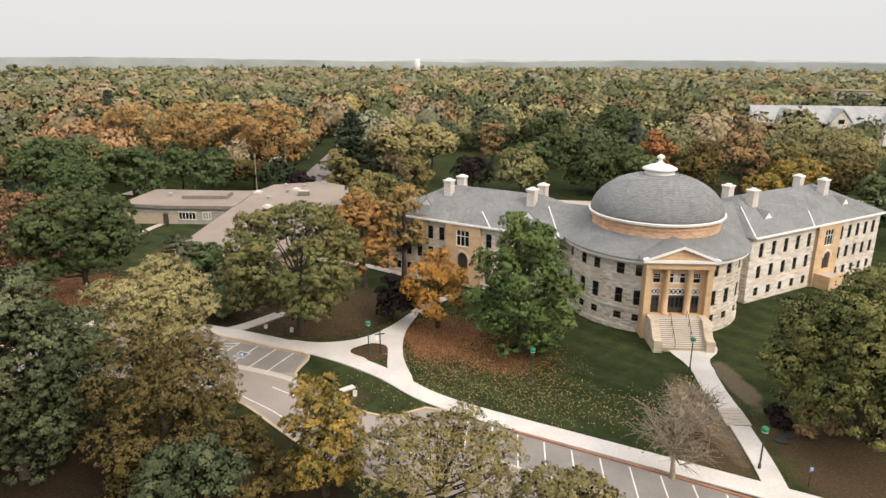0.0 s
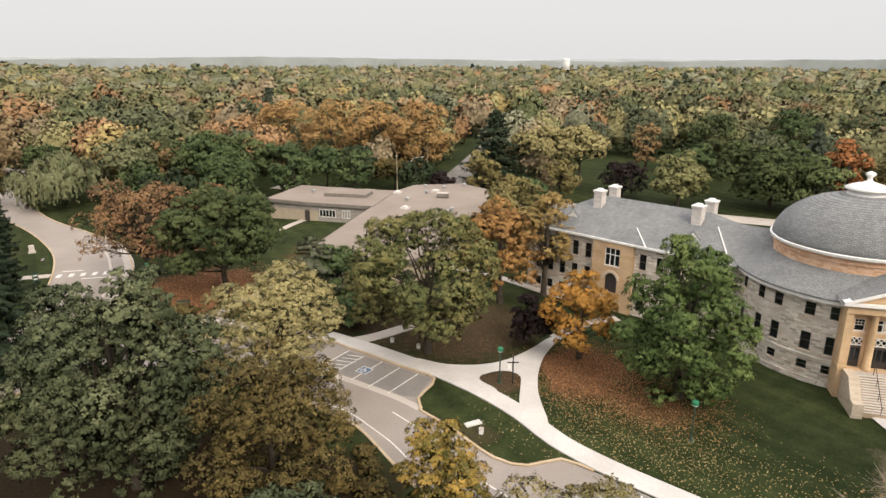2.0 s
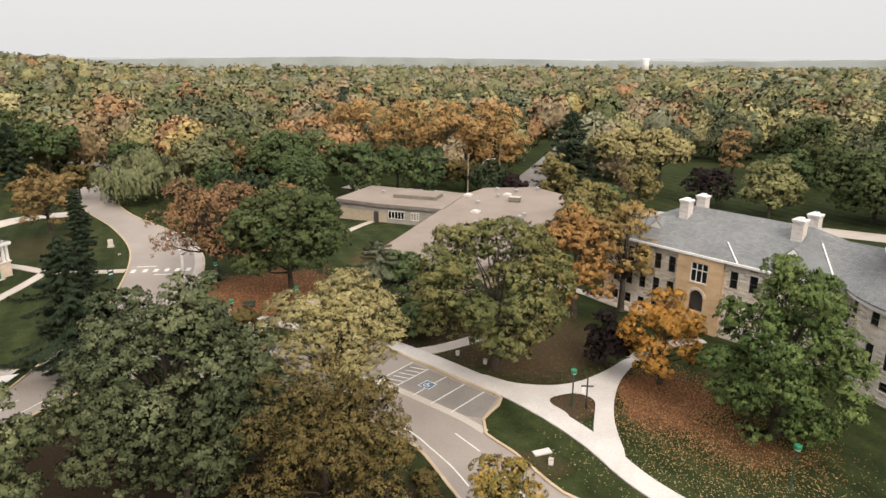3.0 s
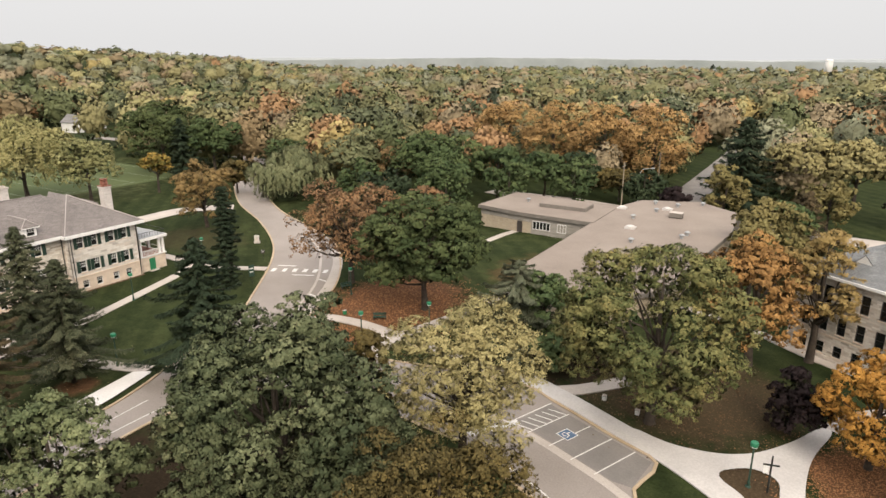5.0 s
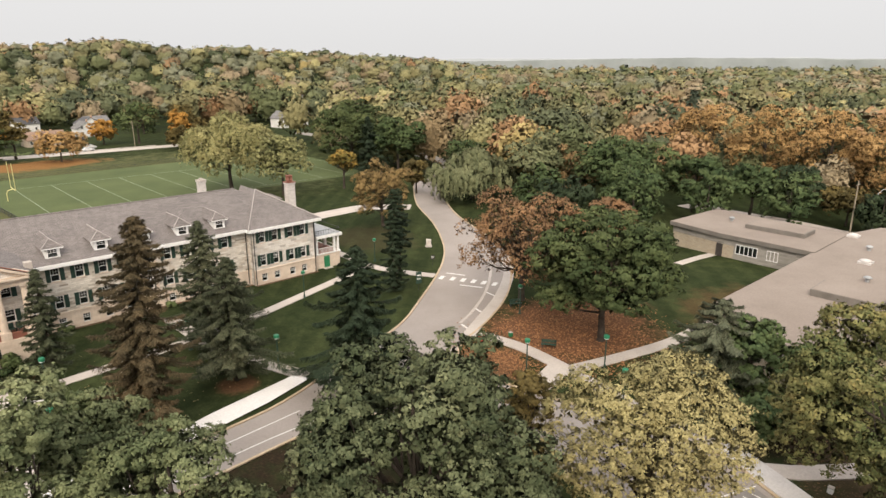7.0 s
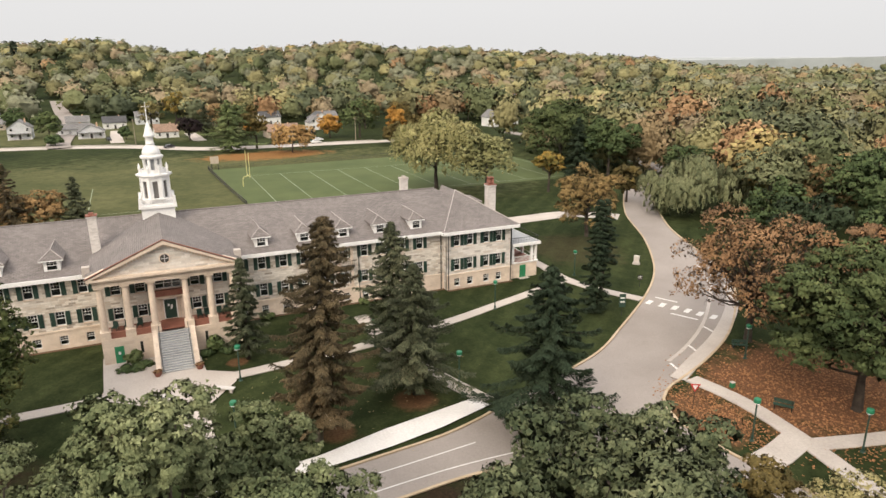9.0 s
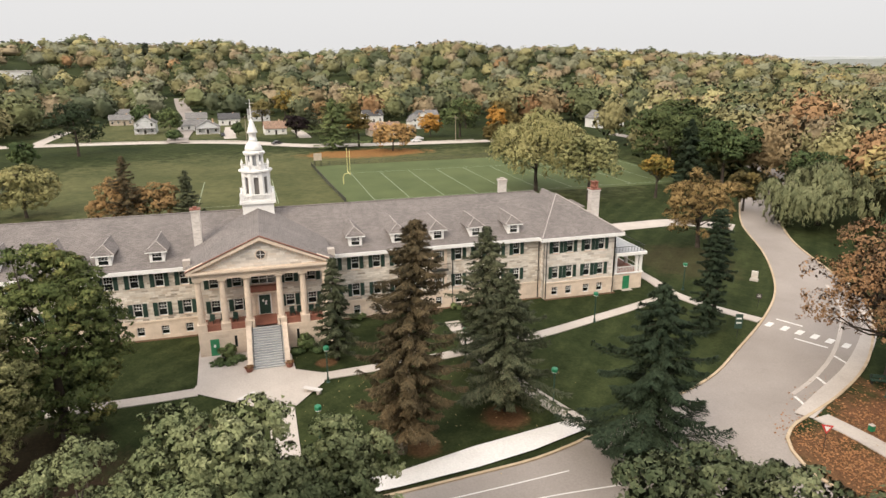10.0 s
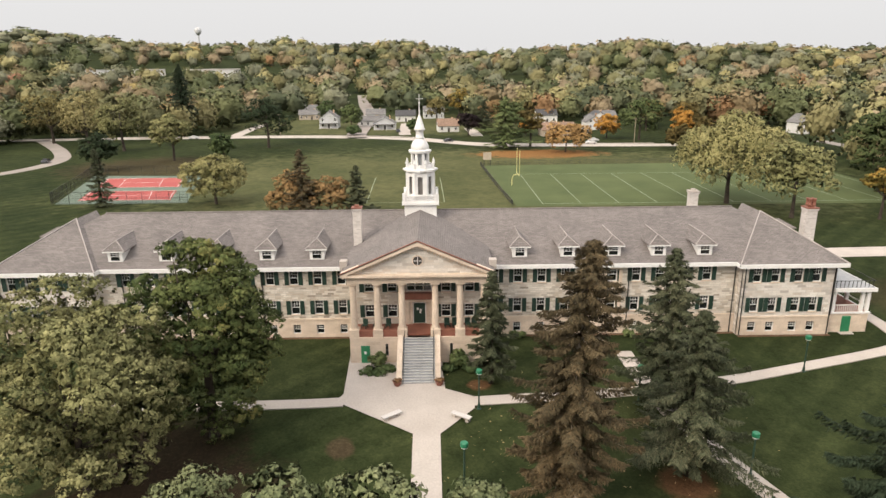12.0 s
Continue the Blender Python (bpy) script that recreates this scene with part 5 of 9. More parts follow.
def dormer(y):
    x = HX - 0.55  # face
    z = e + sl * (HX + ov - x)
    w, top = 1.75, 10.32
    g = Geo().box(x - 3.4, y - w / 2, z - 0.5, x - 0.1, y + w / 2, top)
    # face boards round the window
    g.box(x - 0.1, y - w / 2, z, x, y - 0.6, top).box(x - 0.1, y + 0.6, z, x, y + w / 2, top)
    g.box(x - 0.1, y - 0.6, z, x, y + 0.6, 9.02).box(x - 0.1, y - 0.6, 10.2, x, y + 0.6, top)
    d = part("dormer", g.mesh("dormer", M["white"]), long_hall, "white dormer with a small shingled gable")
    a, rz = w / 2 + 0.42, top - 0.02
    peak = 11.35
    px_, bx = HX + ov - (peak - e) / sl - 0.05, HX + ov - (rz - e) / sl - 0.1
    fx = x - 0.85
    rv_ = [(x + 0.3, y - a, rz), (x + 0.3, y + a, rz), (fx, y, peak), (bx, y - a, rz), (bx, y + a, rz), (px_, y, peak)]
    part("dormer_roof", roof_mesh("dormer_roof", rv_, [(0, 1, 2), (1, 4, 5, 2), (3, 0, 2, 5)], M["brownroof"], 0.12), d, world_space=False)
    for k in (-1, 1):
        part("hip_flashing", Geo().tube([(x + 0.3, y + k * a, rz + 0.03), (fx, y, peak + 0.03), (px_, y, peak + 0.03)], [0.06, 0.06, 0.05], 5).mesh("hip_flashing", M["taupe_trim"]), d, world_space=False)
    part("dormer_eave", Geo().box(x + 0.22, y - a, rz - 0.16, x + 0.32, y + a, rz - 0.02).mesh("dormer_eave", M["white"]), d, "white painted eave board", world_space=False)
    fr, sill, pane, _ = window_meshes(1.2, 1.2, "sash")
    w_ = part("window", fr, d, "", straight(x + 0.14, y, 90, 9.0)[1](0, 0), False)
    part("pane", pane, w_, world_space=False)
    return d


for dy in (12.1, 17.9, 23.4, 28.9, 34.5):
    dormer(CY + dy)
for dy in (12.3, 18.3, 24.3, 30.3, 36.4):
    dormer(CY - dy)
for k, y in ((-1, E0Y), (1, E1Y)):
    x, yf, zt = mx + 0.8, y - k * 1.4, e + 2.15
    rd = part("rear_dormer", Geo().box(x - 1.3, min(yf, yf - k * 4), e + 0.6, x + 1.3, max(yf, yf - k * 4), zt).mesh("rear_dormer", M["white"]), long_hall, "white dormer on the end slope")
    ro = [(x - 1.75, yf + k * 0.45, zt), (x + 1.75, yf + k * 0.45, zt), (x + 1.75, yf - k * 4.5, zt), (x - 1.75, yf - k * 4.5, zt), (x, yf - k * 1.1, zt + 0.85), (x, yf - k * 5.4, zt + 0.85)]
    fs_ = [(0, 1, 4), (1, 2, 5, 4), (3, 0, 4, 5)]
    part("rear_dormer_roof", roof_mesh("rear_dormer_roof", ro, [tuple(reversed(f)) for f in fs_] if k > 0 else fs_, M["brownroof"], 0.12), rd, "taupe shingled dormer roof", world_space=False)
chimney(long_hall, HX - 3.3, CY - 7.6, e + 1.5, HZ + 15.6, 1.0, 0, "whitebrick", "redfloor")
chimney(long_hall, mx - 3, CY + 37.3, e + 3.0, HZ + 15.3, 1.1, 0, "whitebrick", "concrete")
chimney(long_hall, -115.6, E1Y + 0.72, HZ - 0.4, HZ + 14.0, 1.35, 0, "whitebrick", "redfloor")

# red clay pots on the end chimney
for dx, dy in ((-0.3, -0.3), (0.3, -0.3), (-0.3, 0.3), (0.3, 0.3)):
    cm = Matrix.Translation((-115.6 + dx, E1Y + 0.72 + dy, HZ + 14.2))
    part("chimney_pot", Geo().lathe([(0.2, 0), (0.24, 0.1), (0.17, 0.2), (0.16, 0.75), (0.22, 0.8), (0.2, 0.95), (0.12, 0.95)], 12, cm).mesh("chimney_pot", M["redfloor"], True), long_hall, "red clay chimney pot")

# portico
PX0, PXF = -104.3, -100.6
FL2 = 3.05
portico = thing("portico", (PX0 + PXF) / 2, CY, HZ, "cream stone portico with six columns, pediment and wide stair", "portico")
W2 = W2_
pat, pfat = straight(PX0, CY - W2, 90, HZ)
ph = []
for dy in (-5.75, -3.1, 3.1, 5.8):
    ph += [(W2 + dy, 3.95, 1.1, 1.55), (W2 + dy, 7.05, 1.1, 1.2)]
ph += [(W2, 3.17, 1.5, 2.6), (W2, 7.15, 2.9, 1.0)]
part("porch_wall", wall_mesh("porch_wall", pat, 2 * W2, -0.5, 10.0, ph, M["limestone"]), portico, "shaded limestone wall behind the columns")
for u, z, w, h in ph[:8]:
    add_window(portico, pfat, u, z, w, h, "sash", shutters=True, blinds=0.5)
add_window(portico, pfat, W2, 7.15, 2.9, 1.0, "triple", blinds=0)
for s in (-1, 1):
    ya, yb = sorted((CY + s * W2, CY + s * (W2 - 0.3)))
    part("porch_return", Geo().box(HX + 0.02, ya, HZ - 0.5, PX0 - 0.29, yb, HZ + 9.6).mesh("porch_return", M["limestone"]), portico)
for s in (-1, 1):
    ya, yb, yc, yd = sorted((CY + s * W2, CY + s * 2.3)) + sorted((CY + s * W2, CY + s * (W2 - 0.5)))
    part("base_wall", Geo().box(PXF - 0.6, ya, HZ - 0.5, PXF + 0.15, yb, HZ + FL2 - 0.01).mesh("base_wall", M["cream"]), portico, "cream stone base wall")
    part("base_side", Geo().box(PX0 + 0.1, yc, HZ - 0.5, PXF - 0.6, yd, HZ + FL2 - 0.01).mesh("base_side", M["cream"]), portico)
    ya, yb = sorted((CY + s * (W2 - 0.6), CY + s * 2.2))
    part("parapet", Geo().box(PXF - 0.4, ya, HZ + FL2, PXF - 0.1, yb, HZ + FL2 + 0.75).mesh("parapet", M["redfloor"]), portico, "dark red parapet between the columns")
part("porch_floor", Geo().box(PX0 + 0.1, CY - W2 + 0.1, HZ + FL2, PXF - 0.35, CY + W2 - 0.1, HZ + FL2 + 0.12).mesh("porch_floor", M["redfloor"]), portico, "red tiled porch floor")
COLZ = HZ + 9.4
for dy in (-7.2, -4.55, -1.85, 1.85, 4.6, 7.25):
    cm = Matrix.Translation((PXF - 0.45, CY + dy, 0))
    g = Geo().box(-0.55, -0.55, HZ + FL2 - 0.02, 0.55, 0.55, HZ + FL2 + 0.9, cm)
    g.lathe([(0.46, HZ + FL2 + 0.9), (0.4, HZ + FL2 + 1.05), (0.4, HZ + 5.2), (0.33, COLZ - 0.45), (0.42, COLZ - 0.35), (0.44, COLZ - 0.2)], 18, cm)
    g.box(-0.5, -0.5, COLZ - 0.2, 0.5, 0.5, COLZ, cm)
    part("column", g.mesh("column", M["cream"], False), portico, "smooth cream stone column")
part("entablature", Geo().box(PXF - 1.0, CY - W2 - 0.05, COLZ, PXF + 0.1, CY + W2 + 0.05, COLZ + 0.85).box(PX0 - 0.5, CY - W2 - 0.05, COLZ, PXF - 1.0, CY - W2 + 0.6, COLZ + 0.85).box(PX0 - 0.5, CY + W2 - 0.6, COLZ, PXF - 1.0, CY + W2 + 0.05, COLZ + 0.85).mesh("entablature", M["cream"]), portico)
part("porch_ceiling", Geo().box(PX0, CY - W2 + 0.5, COLZ + 0.5, PXF - 0.9, CY + W2 - 0.5, COLZ + 0.6).mesh("porch_ceiling", M["white"]), portico)
cor = Geo().box(PX0 - 0.5, CY - W2 - 0.5, COLZ + 0.85, PXF + 0.7, CY + W2 + 0.5, COLZ + 1.1)
for i in range(44):
    y = CY - W2 - 0.4 + i * (2 * W2 + 0.8) / 43
    cor.box(PXF + 0.1, y - 0.1, COLZ + 0.66, PXF + 0.5, y + 0.1, COLZ + 0.85)
part("cornice", cor.mesh("cornice", M["cream"]), portico, "cream cornice with dentils")
PB, PA, PW = COLZ + 1.1, COLZ + 4.5, W2 + 0.5
part("tympanum", mesh_ob("tympanum", [(PXF, CY - PW + 0.6, PB), (PXF, CY + PW - 0.6, PB), (PXF, CY, PA - 0.2), (PXF - 0.4, CY - PW + 0.6, PB), (PXF - 0.4, CY + PW - 0.6, PB), (PXF - 0.4, CY, PA - 0.2)], [(0, 1, 2), (5, 4, 3), (0, 3, 4, 1), (1, 4, 5, 2), (2, 5, 3, 0)], M["greystone"]), portico, "cream stone tympanum")
om = Matrix.Translation((PXF + 0.02, CY, PB + 1.45)) @ pose(0, 0, 0, 0, 90, 0)
part("round_window", Geo().lathe([(0.5, 0), (0.62, 0.0), (0.62, 0.1), (0.5, 0.1)], 20, om, start=0, sweep=360).mesh("round_window", M["cream"]), portico)
part("round_pane", Geo().lathe([(0.01, 0.105), (0.5, 0.105), (0.5, 0.125), (0.01, 0.125)], 20, om).box(-0.03, -0.5, 0.125, 0.03, 0.5, 0.15, om, 1).box(-0.5, -0.03, 0.125, 0.5, 0.03, 0.15, om, 1).mesh("round_pane", [M["darkdoor"], M["white"]]), portico)
for s in (-1, 1):
    vs = []
    for y, z in ((CY + s * (PW + 0.1), PB), (CY, PA + 0.1)):
        for x, dz in ((PXF + 0.72, -0.12), (PXF + 0.72, 0.3), (PXF - 0.2, 0.3), (PXF - 0.2, -0.12)):
            vs.append((x, y, z + dz - 0.1))
    f6 = [(0, 1, 5, 4), (1, 2, 6, 5), (2, 3, 7, 6), (3, 0, 4, 7), (0, 3, 2, 1), (4, 5, 6, 7)]
    part("raking_cornice", mesh_ob("raking_cornice", vs, f6, M["cream"]), portico, "cream raking cornice with dentils")
    part("gable_edge", Geo().tube([(PXF + 0.76, CY + s * (PW + 0.15), PB + 0.2), (PXF + 0.76, CY, PA + 0.44)], [0.07, 0.07], 6).mesh("gable_edge", M["redfloor"]), portico, "thin red-brown gable edging")
    de = Geo()
    n = 24
    for i in range(n):
        t = (i + 0.5) / n
        y, z = CY + s * (PW - 0.3) * (1 - t), PB + (PA - PB) * t
        de.box(PXF, y - 0.1, z - 0.42, PXF + 0.35, y + 0.1, z - 0.16)
    part("dentils", de.mesh("dentils", M["cream"]), portico)
rr = [(PXF + 0.75, CY - PW - 0.2, PB + 0.12), (PXF + 0.75, CY, PA + 0.42), (PXF + 0.75, CY + PW + 0.2, PB + 0.12), (mx + 2.0, CY - PW - 0.2, PB + 0.12), (mx + 0.5, CY, PA + 0.42), (mx + 2.0, CY + PW + 0.2, PB + 0.12)]
part("portico_roof", roof_mesh("portico_roof", rr, [(0, 1, 4, 3), (1, 2, 5, 4)], M["brownroof"], 0.12), portico, "taupe shingled gable roof")
for s in (-1, 1):
    y = CY + s * (PW + 0.1)
    part("corner_block", Geo().box(PXF - 2.6, y - 0.4, PB - 0.2, PXF - 1.7, y + 0.4, PB + 0.9).mesh("corner_block", M["concrete"]), portico)
# stair
n2 = 17
for i in range(n2):
    x0, zt = PXF + 0.15 + i * 0.3, HZ + FL2 - i * FL2 / n2
    step = part("step", Geo().box(x0, CY - 1.75, HZ - 0.5, x0 + 0.3, CY + 1.75, zt).mesh("step", M["stepstone"]), portico, "blue-grey stone step")
    part("nosing", Geo().box(x0 + 0.24, CY - 1.73, zt + 0.004, x0 + 0.32, CY + 1.73, zt + 0.02).mesh("nosing", M["concrete_new"]), step, "pale worn step nosing", world_space=False)
for s in (-1, 1):
    y0, y1 = sorted((CY + s * 1.77, CY + s * 2.35))
    vs = []
    for y in (y0, y1):
        vs += [(PXF + 0.15, y, HZ - 0.5), (PXF + 5.4, y, HZ - 0.5), (PXF + 5.4, y, HZ + 0.5), (PXF + 4.9, y, HZ + 0.55), (PXF + 0.15, y, HZ + FL2 + 0.3)]
    part("cheek_wall", mesh_ob("cheek_wall", vs, [(0, 1, 2, 3, 4), (9, 8, 7, 6, 5), (1, 6, 7, 2), (2, 7, 8, 3), (3, 8, 9, 4), (0, 4, 9, 5), (0, 5, 6, 1)], M["cream"]), portico, "cream stone cheek wall")
    rl = Geo().tube([(PXF - 0.2, CY + s * 1.6, HZ + FL2 + 0.95), (PXF + 5.2, CY + s * 1.6, HZ + 0.95)], [0.035, 0.035], 6)
    for i in range(7):
        x = PXF - 0.1 + i * 0.87
        z = HZ + FL2 * (1 - max(0, (x - PXF - 0.15)) / 5.1)
        rl.tube([(x, CY + s * 1.6, z), (x, CY + s * 1.6, z + 0.95)], [0.025, 0.025], 5)
    part("handrail", rl.mesh("handrail", M["iron"]), portico, "dark iron handrail")
# green basement door and entrance door
gd = part("basement_door", Geo().box(PXF + 0.12, CY - 6.5, HZ - 0.05, PXF + 0.2, CY - 5.5, HZ + 2.1).mesh("basement_door", M["greenpaint"]), portico, "bright green basement door with a notice")
part("notice", Geo().box(PXF + 0.2, CY - 6.15, HZ + 1.1, PXF + 0.21, CY - 5.9, HZ + 1.45).mesh("notice", M["white"]), gd, world_space=False)
part("door_knob", Geo().box(PXF + 0.2, CY - 5.6, HZ + 0.95, PXF + 0.26, CY - 5.53, HZ + 1.05).mesh("door_knob", M["iron"]), gd, world_space=False)
for s in (-1, 1):
    part("slit_window", Geo().box(PXF + 0.14, CY + s * 3.6 - 0.15, HZ + 0.9, PXF + 0.17, CY + s * 3.6 + 0.15, HZ + 2.3).mesh("slit_window", M["glass"]), portico)
ed = part("entrance_door", Geo().box(PX0 - 0.2, CY - 0.75, HZ + FL2 + 0.12, PX0 - 0.1, CY + 0.75, HZ + FL2 + 2.75).mesh("entrance_door", M["shutter"]), portico, "dark green entrance door with notices")
for y, z in ((-0.2, 1.7), (0.15, 1.55), (0.1, 1.3)):
    part("notice", Geo().box(PX0 - 0.1, CY + y - 0.12, HZ + FL2 + z, PX0 - 0.09, CY + y + 0.12, HZ + FL2 + z + 0.3).mesh("notice", M["white"]), ed, world_space=False)
dsur = Geo()
for s in (-1, 1):
    y0, y1 = sorted((CY + s * 0.8, CY + s * 1.1))
    dsur.box(PX0 + 0.02, y0, HZ + FL2, PX0 + 0.25, y1, HZ + FL2 + 2.9)
    y0, y1 = sorted((CY + s * 1.15, CY + s * 1.6))
    dsur.box(PX0 + 0.02, y0, HZ + FL2, PX0 + 0.4, y1, HZ + FL2 + 3.0)
dsur.box(PX0 + 0.02, CY - 1.1, HZ + FL2 + 2.9, PX0 + 0.25, CY + 1.1, HZ + FL2 + 3.15).box(PX0 + 0.02, CY - 2.0, HZ + FL2 + 3.0, PX0 + 0.7, CY + 1.75, HZ + FL2 + 3.2)
part("door_frame", Geo().box(PX0 - 0.12, CY - 0.8, HZ + FL2 + 0.12, PX0 + 0.05, CY - 0.66, HZ + FL2 + 2.75).box(PX0 - 0.12, CY + 0.66, HZ + FL2 + 0.12, PX0 + 0.05, CY + 0.8, HZ + FL2 + 2.75).box(PX0 - 0.12, CY - 0.8, HZ + FL2 + 2.62, PX0 + 0.05, CY + 0.8, HZ + FL2 + 2.78).mesh("door_frame", M["white"]), portico, "white painted door frame")
part("door_surround", dsur.mesh("door_surround", M["cream"]), portico, "cream stone door surround")
br = Geo().box(PX0 + 0.02, CY - 2.0, HZ + 6.3, PX0 + 0.6, CY + 2.0, HZ + 7.05)
part("inner_balcony", br.mesh("inner_balcony", M["redfloor"]), portico, "dark balcony front over the door")

# steeple on the ridge
sx = mx + 0.6
steeple = thing("steeple", sx, CY + 0.1, RDG - 0.8, "white wooden steeple in diminishing tiers with arched openings", "steeple")
sm = Matrix.Translation((sx, CY + 0.1, 0)) @ pose(0, 0, 0, 0, 0, 22.5)
sq = Matrix.Translation((sx, CY + 0.1, 0))
part("base", Geo().box(-2.05, -2.05, RDG - 2.6, 2.05, 2.05, 14.1, sq).mesh("base", M["white"]), steeple)
bl = Geo().box(-2.35, -2.35, 14.1, 2.35, 2.35, 14.45, sq).box(-2.2, -2.2, 14.45, 2.2, 2.2, 14.6, sq)
for s in (-1, 1):
    for i in range(13):
        v = -2.1 + i * 0.35
        bl.box(s * 2.1 - 0.06, v - 0.06, 14.6, s * 2.1 + 0.06, v + 0.06, 15.2, sq).box(v - 0.06, s * 2.1 - 0.06, 14.6, v + 0.06, s * 2.1 + 0.06, 15.2, sq)
for a in (-1, 1):
    bl.box(a * 2.1 - 0.1, -2.2, 15.2, a * 2.1 + 0.1, 2.2, 15.35, sq).box(-2.2, a * 2.1 - 0.1, 15.2, 2.2, a * 2.1 + 0.1, 15.35, sq)
    for b in (-1, 1):
        bl.box(a * 2.1 - 0.18, b * 2.1 - 0.18, 14.6, a * 2.1 + 0.18, b * 2.1 + 0.18, 15.6, sq)
part("balustrade", bl.mesh("balustrade", M["white"]), steeple)
r8 = 1.78
for i in range(8):
    m = sm @ pose(0, 0, 0, 0, 0, 45 * i - 22.5)
    # each face is a panel with one tall opening, between corner strips
    w = r8 * math.tan(radians(22.5)) * 2 * 0.98
    face_at = lambda u, z, d=0.0: m @ Vector((r8 - d, u - w / 2, z))
    part("belfry_panel", wall_mesh("belfry_panel", face_at, w, 14.5, 18.1, [(w / 2, 15.3, 0.62, 2.3)], M["white"], deep=0.25), steeple, "white belfry face with a tall opening")
    part("corner_strip", Geo().box(r8, -w / 2 - 0.02, 14.5, r8 + 0.1, -w / 2 + 0.12, 18.1, m).mesh("corner_strip", M["white"]), steeple)
part("louvre", Geo().lathe([(1.5, 14.6), (1.5, 18.0)], 8, sm).mesh("louvre", M["asphalt_dark"]), steeple, "grey louvres")
part("belfry_cornice", Geo().lathe([(1.95, 18.1), (2.25, 18.3), (2.25, 18.5), (1.75, 18.6), (1.7, 19.1), (1.6, 19.1), (1.5, 18.6)], 8, sm @ pose(0, 0, 0, 0, 0, -22.5)).mesh("belfry_cornice", M["white"]), steeple)
for i in range(8):
    m = sm @ pose(0, 0, 0, 0, 0, 45 * i)
    part("urn", Geo().lathe([(0.14, 18.6), (0.12, 19.1), (0.2, 19.3), (0.1, 19.6), (0.02, 19.8)], 8, m @ Matrix.Translation((1.85, 0, 0))).mesh("urn", M["white"]), steeple)
up = Geo()
for i in range(8):
    m = sm @ pose(0, 0, 0, 0, 0, 45 * i)
    up.box(0.95, -0.16, 18.6, 1.2, 0.16, 20.6, m)
up.lathe([(1.35, 20.5), (1.45, 20.7), (1.45, 20.85), (1.15, 20.95)], 16, sm)
part("upper_lantern", up.mesh("upper_lantern", M["white"]), steeple)
part("lantern_core", Geo().lathe([(0.85, 18.6), (0.85, 20.6)], 8, sm).mesh("lantern_core", M["stepstone"]), steeple)
part("cupola", Geo().lathe([(1.15, 20.9), (1.12, 21.4), (0.9, 21.9), (0.55, 22.2), (0.5, 22.3), (0.62, 22.4), (0.5, 22.5), (0.48, 23.2), (0.62, 23.3), (0.72, 23.45), (0.62, 23.6), (0.42, 24.3), (0.2, 25.0), (0.1, 25.2)], 16, sm).mesh("cupola", M["white"], True), steeple)
part("spire", Geo().lathe([(0.1, 25.1), (0.06, 26.6), (0.14, 26.7), (0.05, 26.85), (0.03, 27.8)], 8, sm).box(-0.02, -0.5, 27.2, 0.02, 0.5, 27.25, sq).mesh("spire", M["white"]), steeple, "white finial with weathervane")

# side porch at the north end
sp = thing("side_porch", -108, E1Y + 2.6, HZ, "white columned side porch over a cream stone base", "porch")
y0, y1, x0, x1 = E1Y + 0.32, E1Y + 5.0, -116.0, -107.4
part("base_wall", Geo().box(x0, y0, HZ - 0.4, x1, y1, HZ + 2.4).mesh("base_wall", M["cream"]), sp)
part("green_door", Geo().box(x1, y0 + 1.5, HZ, x1 + 0.06, y0 + 2.6, HZ + 2.05).mesh("green_door", M["greenpaint"]), sp, "bright green painted door")
part("porch_deck", Geo().box(x0, y0, HZ + 2.4, x1 + 0.15, y1 + 0.15, HZ + 2.6).mesh("porch_deck", M["white"]), sp)
part("deck_floor", Geo().box(x0 + 0.2, y0, HZ + 2.6, x1 - 0.1, y1 - 0.1, HZ + 2.63).mesh("deck_floor", M["redfloor"]), sp, "dark red deck floor")
for x in (x1 - 0.2, x1 - 4.2, x0 + 0.3):
    for y in ((y1 - 0.2,) if x != x1 - 0.2 else (y0 + 0.25, y1 - 0.9, y1 - 0.2)):
        part("post", Geo().box(x - 0.18, y - 0.18, HZ + 2.6, x + 0.18, y + 0.18, HZ + 5.3).mesh("post", M["white"]), sp)
rl = Geo().box(x1 - 0.3, y0, HZ + 3.35, x1 - 0.2, y1, HZ + 3.45).box(x0, y1 - 0.3, HZ + 3.35, x1, y1 - 0.2, HZ + 3.45)
for i in range(18):
    rl.box(x1 - 0.28, y0 + 0.1 + i * 0.26, HZ + 2.6, x1 - 0.22, y0 + 0.16 + i * 0.26, HZ + 3.4)
part("railing", rl.mesh("railing", M["white"]), sp)
part("porch_roof", Geo().box(x0 - 0.3, y0, HZ + 5.3, x1 + 0.4, y1 + 0.4, HZ + 5.75).mesh("porch_roof", M["white"]), sp)
rf = Geo().box(x0 - 0.1, y0, HZ + 5.752, x1 + 0.2, y1 + 0.2, HZ + 5.8)
part("roof_deck", rf.mesh("roof_deck", M["stepstone"]), sp, "grey roof deck")
rr_ = Geo()
for i in range(10):
    rr_.box(x1 + 0.05, y0 + 0.1 + i * 0.5, HZ + 5.8, x1 + 0.1, y0 + 0.15 + i * 0.5, HZ + 6.6)
rr_.box(x1 + 0.04, y0, HZ + 6.6, x1 + 0.11, y1 + 0.2, HZ + 6.66).box(x0, y1 + 0.14, HZ + 6.6, x1 + 0.1, y1 + 0.2, HZ + 6.66)
part("roof_railing", rr_.mesh("roof_railing", M["iron"]), sp, "dark iron railing")
so = Geo()
